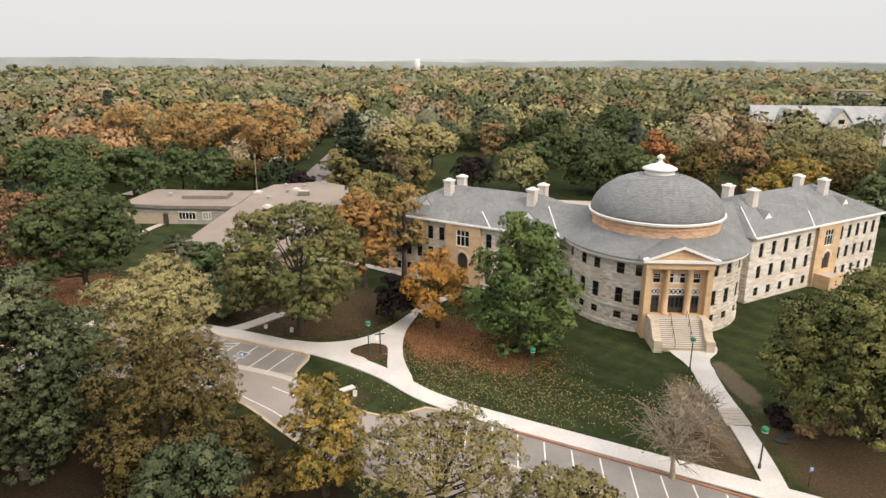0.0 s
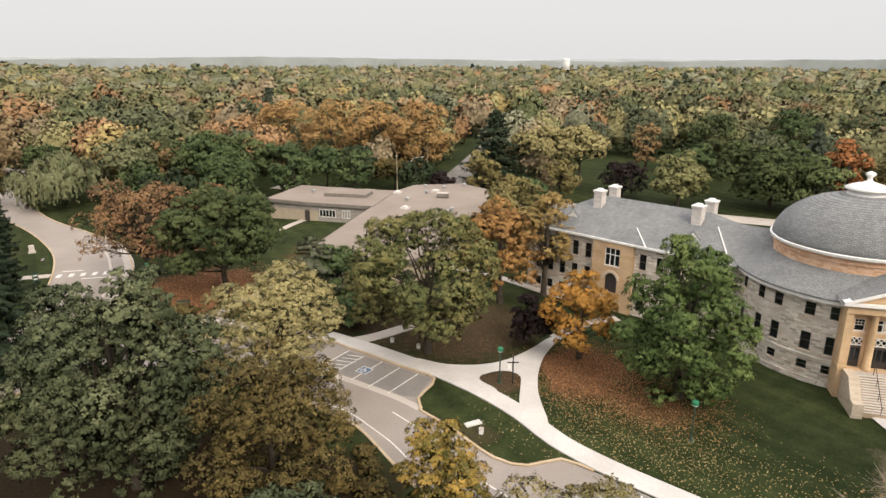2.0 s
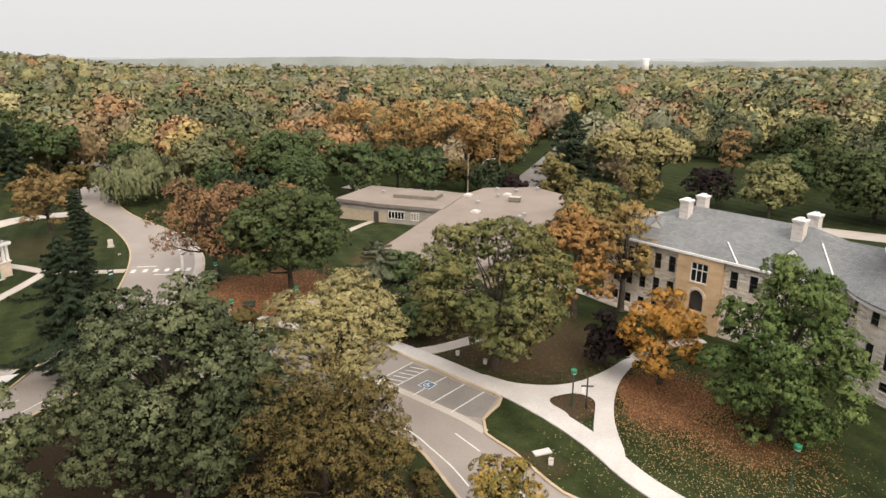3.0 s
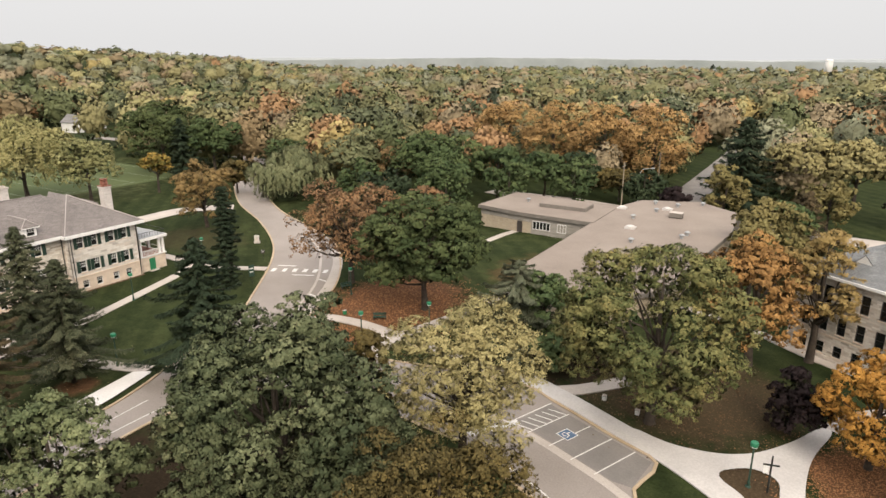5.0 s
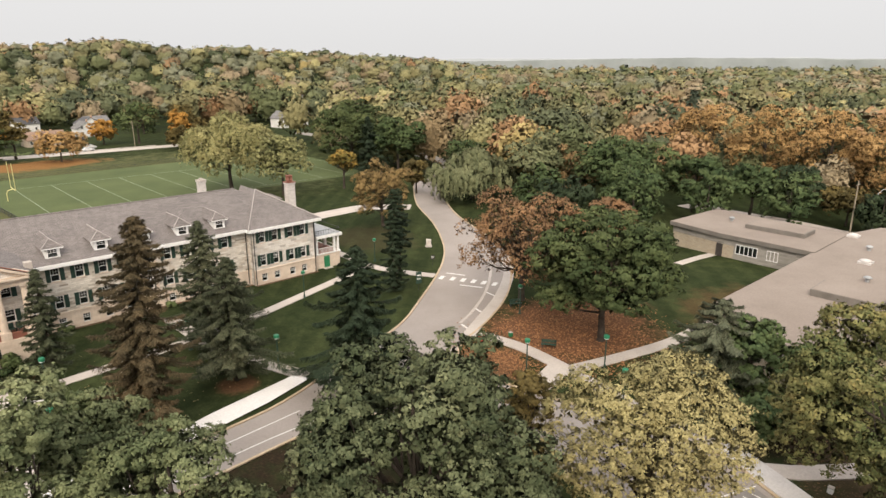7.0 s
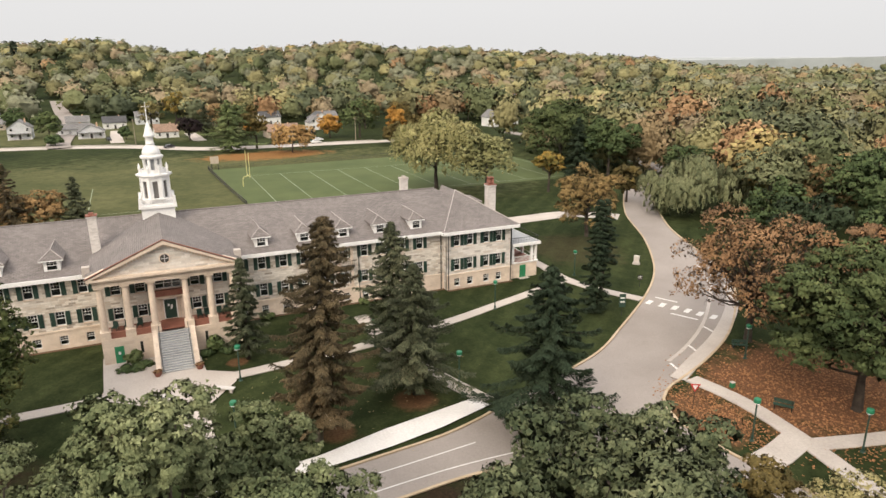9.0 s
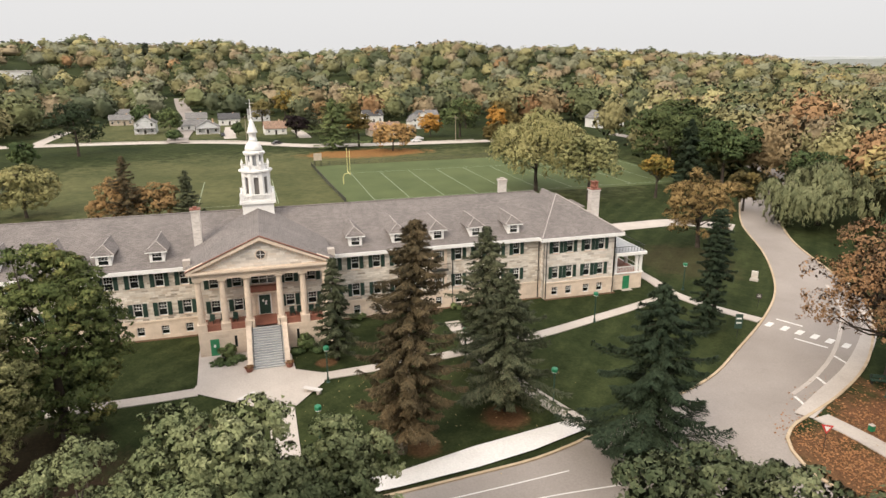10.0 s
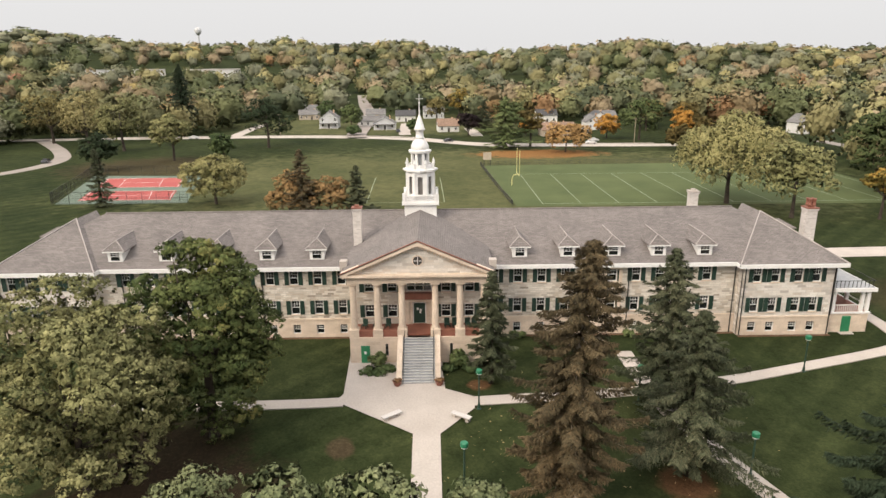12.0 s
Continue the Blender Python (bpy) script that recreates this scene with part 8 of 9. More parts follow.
broadleaf(-67, 214, 23.0, 10.8, 0.5, "lf_amber", "broad orange maple along the street", n=12000, size=0.42, nb=130, blob=0.18, low=0.95)
broadleaf(-52.5, 212, 23.0, 10.8, 0.5, "lf_amber", "broad orange maple along the street", n=12000, size=0.42, nb=130, blob=0.18, low=0.95)
broadleaf(-84, 218, 23.0, 10.8, 0.5, "lf_amber", "broad orange maple along the street", n=12000, size=0.42, nb=130, blob=0.18, low=0.95)
broadleaf(-101, 222, 23.0, 10.8, 0.5, "lf_amber", "broad orange maple along the street", n=12000, size=0.42, nb=130, blob=0.18, low=0.95)
broadleaf(-55, 190, 9.5, 5.5, 0.3, "lf_brown", "low brown hedge tree", n=2600, size=0.55)
for x, y, top, r, tone, lab in ((-37.5, 100.5, 10, 4.2, "lf_deep", "dark green tree in a shaded bed"), (-31.5, 103.5, 9, 4.0, "lf_deep", "dark green tree in a shaded bed"), (-34, 95.5, 5, 2.6, "lf_deep", "low dark green shrub"), (-90, 140, 13, 6.5, "lf_night", "dark green tree by the road bend"), (-104, 150, 12, 6, "lf_deep", "green tree by the road bend"), (-84, 155, 13.5, 7, "lf_deep", "deep green tree by the courtyard"), (-92, 166, 14, 7, "lf_deep", "dark green tree by the courtyard"), (-112, 176, 15, 8, "lf_tan", "tan tree beside the road bend"), (-76, 171, 12, 6, "lf_deep", "green tree behind the low building"), (-62, 177, 13, 6.5, "lf_deep", "dark green tree behind the low building"), (-79, 139, 11, 5.5, "lf_rust", "russet tree by the courtyard"), (-30, 186, 12, 5, "lf_olive", "olive tree behind the low building"), (-146, 150, 9, 4.5, "lf_brown", "bronze tree by the drive"), (-145, 168, 13, 7, "lf_deep", "green tree by the road"), (-18, 150, 13, 6, "lf_olive", "olive tree by the low building"), (-16, 163, 10, 5, "lf_deep", "dark green tree by the low building"), (-48, 186, 10, 5.5, "lf_night", "dark green tree behind the low building"), (-40, 181, 7, 3.5, "lf_purple", "low dark purple-brown tree behind the low building"), (-96, 184, 15, 7, "lf_green", "green tree by the street"), (-66, 192, 12, 6, "lf_night", "dark green tree behind the low building"), (-10, 184, 11, 5, "lf_olive", "olive tree behind the wing")):
    broadleaf(x, y, top, r, 0.4, tone, lab, n=4200, size=0.46, nb=60, blob=0.22, low=0.9)
# trees along the far side of the hall
broadleaf(-188, -6.3, 11.6, 8.2, -0.8, "lf_cotton", "round pale gold tree behind the hall", n=9000, size=0.42, nb=80, blob=0.22, low=0.9)
broadleaf(-173, 23.5, 8.6, 5.6, -0.8, "lf_russet", "low russet shrub tree behind the hall", n=6000, size=0.34, nb=60, blob=0.22, low=0.9)
broadleaf(-174, 14.5, 9.6, 5.8, -0.8, "lf_russet", "low russet shrub tree behind the hall", n=6000, size=0.34, nb=60, blob=0.22, low=0.9)
for x, y, top, r, tone in ((-292, 84.5, 17.5, 7, "lf_brown"), (-274, 95, 12.0, 9.0, "lf_amber"), (-296, -20, 20, 11, "lf_night"), (-333, 62, 11, 6.5, "lf_purple"), (-440, 62, 17, 8, "lf_yellow"), (-371, 4, 12, 6.5, "lf_green"), (-309, 133, 18, 9.5, "lf_green"), (-316, 121, 11.5, 6, "lf_orange"), (-330, 88, 9, 4, "lf_orange"), (-288, 143, 15, 5, "lf_orange"), (-371, 219, 13, 7, "lf_rust"), (-336, 9.5, 5, 4, "lf_deep"), (-400, -12, 13, 6, "lf_deep"), (-405, 48, 14, 7, "lf_olive"), (-372, 76, 14, 7, "lf_tan"), (-352, 84, 15, 7, "lf_green"), (-347, 148, 16, 8, "lf_olive"), (-330, 160, 15, 7, "lf_brown"), (-352, 36, 6, 3, "lf_deep"), (-240, -59.7, 12.6, 6.5, "lf_night"), (-262, -44.8, 17, 8, "lf_dusk"), (-262, -27.4, 11.2, 4.4, "lf_deep"), (-290, -75, 22, 9, "lf_dusk"), (-308, -98, 24, 11, "lf_pale"), (-318, -118, 23, 11, "lf_olive"), (-286, 150, 12, 6, "lf_brown"), (-278, 138, 10, 5, "lf_brown")):
    broadleaf(x, y, ground_z(x, y) + top, r, ground_z(x, y) + (2.0 if top > 12 else 0.6), tone, {"lf_green": "green tree by the street", "lf_deep": "dark green tree by the street", "lf_night": "broad dark green tree by the street", "lf_brown": "bronze tree by the street", "lf_rust": "russet tree by the street", "lf_purple": "dark purple tree by a house", "lf_yellow": "yellow tree beside a house", "lf_orange": "orange tree beside a house", "lf_tan": "thinning brown tree by the lane", "lf_pale": "pale thinning tree by the lane", "lf_olive": "olive tree by the lane", "lf_dusk": "grey-olive tree by the lane", "lf_amber": "low wide russet-orange tree by the street"}[tone], n=3600, size=0.62, nb=64, blob=0.22, low=0.8)

broadleaf(20.6, 67.0, 5.6, 3.4, 0.5, "lf_tan", "low bare grey-brown shrub tree by the walk", n=160, size=0.2, nb=60, blob=0.26, bark="bark_grey", limbs=56, trunk_r=0.12, twigs=16, low=0.8)
# conifers
conifer(-74.6, 55.4, 20.3, 3.7, 1.6, "lf_brownspruce", "tall leaning spruce turning brown", n=34000, size=0.24, ragged=0.3, tiers=40, power=0.55, lean=(-0.4, 1.7))
conifer(-79.0, 66.8, 13.6, 4.2, 0.4, "lf_spruce", "grey-green spruce on the lawn", n=20000, size=0.24, ragged=0.4, tiers=30)
conifer(-90.0, 68.5, 15.3, 4.3, 0.3, "lf_spruce", "grey-green spruce close to the hall", n=19000, size=0.26, ragged=0.4, tiers=32)
conifer(-95.4, 52.2, 11.6, 1.9, 0.2, "lf_spruce", "slim spruce beside the portico", n=5000, size=0.34)
conifer(-90.0, 98.0, 15.2, 1.6, -0.5, "lf_darkspruce", "dark columnar spruce by the path", n=12000, size=0.25, power=0.5, ragged=0.2, tiers=26)
conifer(-92.5, 101.0, 14.5, 1.4, 5.0, "lf_darkspruce", "dark columnar spruce by the path", n=4000, size=0.28, power=0.6)
conifer(-66.4, 74.6, 16.0, 5.2, 0.2, "lf_darkspruce", "dark wide-spreading spruce by the road", n=25000, size=0.28, ragged=0.35, tiers=24, power=0.75)
conifer(-40.2, 99, 11.4, 5.0, 1.0, "lf_pine", "soft grey-green pine in a bed", n=22000, size=0.24, power=0.55, ragged=0.55)
conifer(-28.6, 198.7, 21.2, 7.4, 0.5, "lf_darkspruce", "broad dark spruce by the street", n=6500, size=0.75, power=0.6)
conifer(-13.5, 175, 9.5, 4.2, 0.2, "lf_brownspruce", "dark brown conifer behind the wing", n=3000, size=0.5, power=0.7)
conifer(-170, 18.1, 14.4, 3.9, -0.6, "lf_brownspruce", "brownish spruce behind the hall", n=6000, size=0.4)
conifer(-172, 29.6, 10.6, 3.3, -0.6, "lf_spruce", "grey-green spruce behind the hall", n=5000, size=0.4)
conifer(-186, -32.7, 12.9, 3.0, -0.8, "lf_spruce", "narrow spruce by the tennis courts", n=4500, size=0.4)
conifer(-178, 158, 17, 4.5, 0, "lf_darkspruce", "dark spruce at the field's edge", n=4000, size=0.6)
conifer(-345, -71, 31.5, 5.5, 4, "lf_darkspruce", "tall dark pine beyond the street", n=4200, size=0.8)
conifer(-310, -150, 22, 6, 1, "lf_darkspruce", "tall dark pine beyond the street", n=4200, size=0.8)
conifer(-288, 74, 18.8, 8.6, 0.8, "lf_green", "wide full green pine by the street", n=7000, size=0.62, power=0.7, ragged=0.4, tiers=22)
conifer(-398, -92, 30, 8, 1, "lf_darkspruce", "tall dark pine beyond the street", n=4200, size=0.9)
conifer(-345, 70, 14, 4, 1, "lf_spruce", "spruce beyond the street", n=2600, size=0.7)

# ---- woods: many more trees, gathered by tone ----
wood = {}
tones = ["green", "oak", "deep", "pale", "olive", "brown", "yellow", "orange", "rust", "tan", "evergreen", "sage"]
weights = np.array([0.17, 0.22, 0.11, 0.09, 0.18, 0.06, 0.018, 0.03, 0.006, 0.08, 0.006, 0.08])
weights = weights / weights.sum()


def open_ground(x, y):
    """Where no wood stands: campus, fields, streets, gardens."""
    if -150 < x < 125 and y > -60 and y < (204 if x > -112 else 174):
        return True
    if -330 < x <= -150 and -130 < y < 175:
        return True
    if -160 < x <= -150 and y < 190:
        return True
    if abs(x + 41.5) < 9 and 170 < y < 420:
        return True
    if -14 < x < 34 and 190 < y < 262:
        return True
    if 120 < x < 235 and 265 < y < 315:
        return True
    if -400 < x <= -280 and -60 < y < 152:
        return True
    if -350 < x <= -280 and 150 <= y < 240 and y < 240 + (x + 350) * 0.5:
        return True
    if -440 < x <= -400 and -60 < y < 66:
        return True
    if abs(y - (x + 345) * 0.09 - 8) < 11 and -610 < x < -330:
        return True
    if -760 < x < -655 and -310 < y < -130:
        return True
    if 92 <= x < 150 and 100 < y < 190:
        return True
    if 155 < x < 215 and (375 < y < 440 or 505 < y < 540 or 590 < y < 632):
        return True
    if 270 < x < 312 and 440 < y < 500:
        return True
    return False


def wood_form(nb, rings, segs, n, size, deep=0.84):
    """One crown of unit radius: a closed lobed skin and leaf clumps over it, as triangles with their rounded directions."""
    d = unit(rng.normal(size=(nb, 3)) + np.array([0, 0, 0.25]))
    br = rng.uniform(0.17, 0.36, nb)
    bc = d * (rng.uniform(0.78, 1.08, nb) - br)[:, None]
    bc[0], br[0] = (0, 0, 0), 0.62

    def skin(v):
        """Outermost lobe along each direction: distance and rounded direction."""
        along = v @ bc.T
        off2 = (bc ** 2).sum(1)[None, :] - along ** 2
        hit = np.where(off2 < br[None, :] ** 2, along + np.sqrt(np.maximum(br[None, :] ** 2 - off2, 0)), 0)
        k = hit.argmax(1)
        dist = hit[np.arange(len(v)), k]
        return dist, unit((v * dist[:, None] - bc[k]) * 1.1 + v * br[k][:, None] * 0.6 + np.array([0, 0, 0.08]))

    grid = []
    for j in range(rings + 1):
        e = -0.85 + (math.pi / 2 + 0.85) * j / rings
        a = np.arange(segs) * 2 * math.pi / segs + 0.5 * j
        grid.append(np.stack([np.cos(a) * math.cos(e), np.sin(a) * math.cos(e), np.full(segs, math.sin(e))], 1))
    tri = []
    for lo, hi in zip(grid, grid[1:]):
        for k in range(segs):
            q = (k + 1) % segs
            tri += [(lo[k], lo[q], hi[k]), (hi[k], lo[q], hi[q])]
    tri = np.array(tri)
    dist, sf = skin(tri.reshape(-1, 3))
    core = np.concatenate([tri * (deep * dist).reshape(-1, 3, 1), sf.reshape(-1, 3, 3)], 2)
    v = unit(rng.normal(size=(n, 3)) + np.array([0, 0, 0.45]))
    dist, sf = skin(v)
    leaves = cards(v * (dist * rng.uniform(deep + 0.06, 1.1, n))[:, None], unit(sf + rng.normal(size=(n, 3)) * 0.5), size, rng, 1.25, 3, sf)
    return np.concatenate([core, leaves])


def pine_form(n, size):
    """A narrow evergreen of unit radius and height 2, tips drooping in tiers."""
    s = (np.floor(rng.uniform(0, 12, n)) + rng.uniform(-0.2, 0.2, n)) / 12
    a = rng.uniform(0, 2 * math.pi, n)
    R = 0.62 * np.clip(1 - s, 0, 1) ** 0.85 * rng.uniform(0.35, 1.05, n)
    p = np.stack([R * np.cos(a), R * np.sin(a), -1 + 2.1 * s - 0.25 * R], 1)
    nr = unit(np.stack([np.cos(a), np.sin(a), np.full(n, 0.9)], 1) + rng.normal(size=(n, 3)) * 0.3)
    return cards(p, nr, size, rng, 1.6, 3)


FORMS = {"close": [wood_form(44, 4, 9, 1500, 0.1, 0.7) for _ in range(6)], "near": [wood_form(34, 4, 9, 400, 0.15, 0.72) for _ in range(10)], "mid": [wood_form(26, 4, 9, 140, 0.17) for _ in range(10)], "far": [wood_form(14, 3, 7, 18, 0.34) for _ in range(10)]}
PINES = {"close": [pine_form(800, 0.15) for _ in range(3)], "near": [pine_form(340, 0.22) for _ in range(4)], "mid": [pine_form(150, 0.3) for _ in range(4)], "far": [pine_form(50, 0.5) for _ in range(4)]}


def add_wood_tree(x, y, h, r, tone, lod):
    z = ground_z(x, y)
    form = (PINES if tone == "evergreen" else FORMS)[lod]
    q = form[rng.integers(len(form))]
    a = rng.uniform(0, 2 * math.pi)
    turn = np.array([[math.cos(a), -math.sin(a), 0], [math.sin(a), math.cos(a), 0], [0, 0, 1]])
    rz = h * (0.62 if tone == "evergreen" else 0.53)
    out = np.empty((len(q), 3, 7))
    out[:, :, :3] = q[:, :, :3] @ turn.T * np.array([r * rng.uniform(0.9, 1.1), r * rng.uniform(0.9, 1.1), rz]) + np.array([x, y, z + (rz if tone == "evergreen" else h * 0.47)])
    out[:, :, 3:6] = unit(q[:, :, 3:6] @ turn.T * np.array([1, 1, r / rz]))
    out[:, :, 6] = rng.uniform(0, 1)
    wood.setdefault(tone, []).append(out)


def tone_at(x, y, far=False):
    v = noise.noise((x / 80, y / 80, 1.7)) + 0.5 * noise.noise((x / 30, y / 30, 5.2))
    w = weights.copy()
    if v > 0.25:
        w[[6, 7, 8, 9]] *= 2.6
    elif v < -0.2:
        w[[0, 1, 2]] *= 2.4
    # far trees lean to paler, greyer tones, which paints distance haze into them
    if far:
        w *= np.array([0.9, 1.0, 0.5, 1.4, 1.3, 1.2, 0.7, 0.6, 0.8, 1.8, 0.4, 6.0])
    if -170 < x < -20 and 195 < y < 330:
        w[7] *= 6.0
        w[9] *= 2
    return tones[rng.choice(len(tones), p=w / w.sum())]


def scatter(r0, r1, space, a0, a1, make):
    r = r0
    while r < r1:
        sp = space(r)
        n = int(radians(a1 - a0) * r / sp)
        for i in range(n):
            az = radians(a0 + (a1 - a0) * (i + rng.uniform(0, 1)) / n)
            rr = r + rng.uniform(-0.5, 0.5) * sp
            x, y = -18 - rr * math.sin(az), 38 + rr * math.cos(az)
            if not open_ground(x, y):
                make(x, y, rr)
        r += sp * 0.9


def near_wood(x, y, rr):
    h = rng.uniform(12, 20)
    add_wood_tree(x, y, h, h * rng.uniform(0.45, 0.62), tone_at(x, y), "close" if rr < 235 else "near")


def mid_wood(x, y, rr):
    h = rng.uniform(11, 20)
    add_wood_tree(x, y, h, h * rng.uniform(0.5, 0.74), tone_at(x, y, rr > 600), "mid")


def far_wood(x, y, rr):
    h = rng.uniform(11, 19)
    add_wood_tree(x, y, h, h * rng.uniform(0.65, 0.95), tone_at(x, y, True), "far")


scatter(120, 420, lambda r: 16.8, -40, 132, near_wood)
scatter(420, 900, lambda r: 21.5 + (r - 420) * 0.018, -40, 130, mid_wood)
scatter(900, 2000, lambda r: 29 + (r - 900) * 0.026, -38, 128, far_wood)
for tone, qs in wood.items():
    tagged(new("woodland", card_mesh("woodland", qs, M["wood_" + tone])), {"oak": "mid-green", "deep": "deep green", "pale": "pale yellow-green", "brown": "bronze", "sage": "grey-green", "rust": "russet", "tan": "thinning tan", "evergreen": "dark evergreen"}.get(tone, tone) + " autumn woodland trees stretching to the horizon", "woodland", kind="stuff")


# ---- far ridges, haze put into their colour and glow ----
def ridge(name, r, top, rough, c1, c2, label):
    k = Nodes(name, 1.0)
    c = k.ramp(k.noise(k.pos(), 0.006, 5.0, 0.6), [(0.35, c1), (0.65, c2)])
    # the ridge emits its own pale tone, so haze is painted on as glow
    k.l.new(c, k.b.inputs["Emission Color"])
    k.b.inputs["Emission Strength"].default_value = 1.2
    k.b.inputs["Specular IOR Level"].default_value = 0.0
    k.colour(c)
    vs, fs, n = [], [], 420
    for i in range(n + 1):
        az = radians(-48 + 150 * i / n)
        x, y = -18 - r * math.sin(az), 38 + r * math.cos(az)
        z = top + rough * (noise.noise((i * 0.021, r, 0.3)) + 0.35 * noise.noise((i * 0.13, r, 4.0)) + 0.15 * noise.noise((i * 0.7, r, 9.0)))
        # a long low swell, sloping back so that it is ground and not a fence
        vs += [(x, y, -5), (x, y, z - 2.5), (x * 1.1, y * 1.1, z)]
    for i in range(n):
        a, b = 3 * i, 3 * i + 3
        fs += [(a, a + 1, b + 1, b), (a + 1, a + 2, b + 2, b + 1)]
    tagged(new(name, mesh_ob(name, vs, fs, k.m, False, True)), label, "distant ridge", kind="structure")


ridge("backdrop_1", 2050, 33, 10, (0.12, 0.128, 0.118), (0.175, 0.18, 0.172), "wooded rise on the horizon, its haze a painted glow")
ridge("backdrop_2", 2900, 37, 12, (0.21, 0.22, 0.222), (0.27, 0.275, 0.275), "pale ridge on the horizon, its haze a painted glow")


# ---- street lamps, signs, markings and small things ----
def lamp_kit():
    e = thing("street_lamp", 0, 0, 0, "dark green lamp post with a bright green cylindrical head", "street lamp", "campus lamps")
    part("post", Geo().lathe([(0.13, -0.2), (0.13, 0.5), (0.08, 0.6), (0.07, 3.7), (0.1, 3.75)], 10).mesh("post", M["polegreen"]), e, world_space=False)
    part("base_plate", Geo().lathe([(0.24, -0.05), (0.24, 0.06), (0.16, 0.12)], 10).mesh("base_plate", M["polegreen"]), e, world_space=False)
    part("head", Geo().lathe([(0.14, 3.75), (0.29, 3.83), (0.31, 3.87), (0.31, 4.16), (0.25, 4.22)], 16).mesh("head", M["lampgreen"]), e, "bright green lamp head", world_space=False)
    part("lens", Geo().lathe([(0.26, 3.75), (0.26, 3.82), (0.1, 3.82), (0.1, 3.75)], 16).mesh("lens", M["white"]), e, world_space=False)
    return e


lamp = lamp_kit()
spots = [(-12.6, 84.8), (25.3, 80.0), (6.4, 77.2), (24.4, 61.1), (-57.2, 90.4), (-51.9, 97.6), (-69.9, 104.0), (-78.4, 71.6), (-90.2, 50.6), (-90.6, 66.3), (-104.5, 105.0), (-97.0, 86.2), (-77.6, 48.6), (-24.6, 99.5), (-46, 92.0)]
lamp.matrix_basis = Matrix.Translation((*spots[0], ground_z(*spots[0])))
for x, y in spots[1:]:
    copy_thing(lamp, Matrix.Translation((x, y, ground_z(x, y))))


def bench(x, y, turn, slab, label):
    z = ground_z(x, y)
    e = thing("bench", x, y, z, label, "bench", turn=turn)
    if slab:
        part("seat", Geo().box(-1.05, -0.28, 0.4, 1.05, 0.28, 0.52).mesh("seat", M["concrete_new"]), e, world_space=False)
        for s in (-0.85, 0.85):
            part("leg", Geo().box(s * 0.85 - 0.15, -0.22, -0.1, s * 0.85 + 0.15, 0.22, 0.4).mesh("leg", M["concrete"]), e, world_space=False)
    else:
        for i in range(4):
            part("slat", Geo().box(-0.9, -0.25 + i * 0.14, 0.42, 0.9, -0.14 + i * 0.14, 0.46).mesh("slat", M["polegreen"]), e, world_space=False)
        for i in range(3):
            part("back_slat", Geo().box(-0.9, 0.3, 0.55 + i * 0.14, 0.9, 0.34, 0.66 + i * 0.14).mesh("back_slat", M["polegreen"]), e, world_space=False)
        for s in (-0.75, 0.75):
            part("leg", Geo().box(s - 0.04, -0.25, -0.1, s + 0.04, 0.32, 0.42).box(s - 0.04, 0.26, 0.4, s + 0.04, 0.32, 0.95).mesh("leg", M["iron"]), e, world_space=False)
    return e


bench(-88.6, 42.2, -52, True, "pale stone slab bench on the forecourt")
bench(-88.3, 48.8, 55, True, "pale stone slab bench on the forecourt")
bench(-59.8, 97.6, 35, False, "dark green slatted bench by the path")
pad = thing("concrete_pad", -14.05, 75.75, ground_z(-14.05, 75.75), "pale concrete slab lying in the grass", "concrete pad", turn=38)
part("slab", Geo().box(-0.85, -0.36, -0.1, 0.85, 0.36, 0.14).mesh("slab", M["concrete_new"]), pad, world_space=False)
bench(-72.4, 106, 60, False, "dark green slatted bench by the path")


def sign_post(name, x, y, h, w, bh, mat, label, turn=0, bars=True):
    z = ground_z(x, y)
    e = thing(name, x, y, z, label, "sign", turn=turn)
    part("post", Geo().lathe([(0.035, -0.1), (0.035, h)], 8).mesh("post", M["iron"]), e, world_space=False)
    b = part("panel", Geo().box(-w / 2, -0.06, h - bh, w / 2, -0.036, h).mesh("panel", M[mat]), e, world_space=False)
    if bars:
        for i in range(2):
            part("text_bar", Geo().box(-w * 0.35, -0.066, h - bh * (0.35 + 0.3 * i), w * 0.35, -0.062, h - bh * (0.25 + 0.3 * i)).mesh("text_bar", M["white"]), b, world_space=False)
    return e


sign_post("parking_sign", -35.6, 93.3, 2.1, 0.35, 0.5, "paint_blue", "blue accessible parking sign on a post", 20)
sign_post("parking_sign", 27.4, 58.6, 2.0, 0.35, 0.5, "paint_blue", "blue parking sign on a post", 0)
sign_post("info_sign", -87.4, 100.6, 3.2, 0.9, 1.9, "polegreen", "tall green information sign beside the road", 70)
sign_post("info_sign", -95.4, 110.6, 2.0, 0.7, 0.7, "darkdoor", "dark notice board near the kerb", 60)
ys = thing("yield_sign", -63.8, 90.0, ground_z(-63.8, 90), "red and white yield sign on a post", "sign", turn=60)
part("post", Geo().lathe([(0.035, -0.1), (0.035, 2.6)], 8).mesh("post", M["iron"]), ys, world_space=False)
part("panel", Geo().add([(-0.5, -0.05, 2.6), (0.5, -0.05, 2.6), (0, -0.05, 1.75), (-0.5, -0.03, 2.6), (0.5, -0.03, 2.6), (0, -0.03, 1.75)], [(0, 2, 1), (3, 4, 5), (0, 1, 4, 3), (1, 2, 5, 4), (2, 0, 3, 5)]).mesh("panel", M["redsign"]), ys, "red triangular panel", world_space=False)
part("panel_centre", Geo().add([(-0.27, -0.06, 2.47), (0.27, -0.06, 2.47), (0, -0.06, 2.0)], [(0, 2, 1)]).mesh("panel_centre", M["white"]), ys, world_space=False)
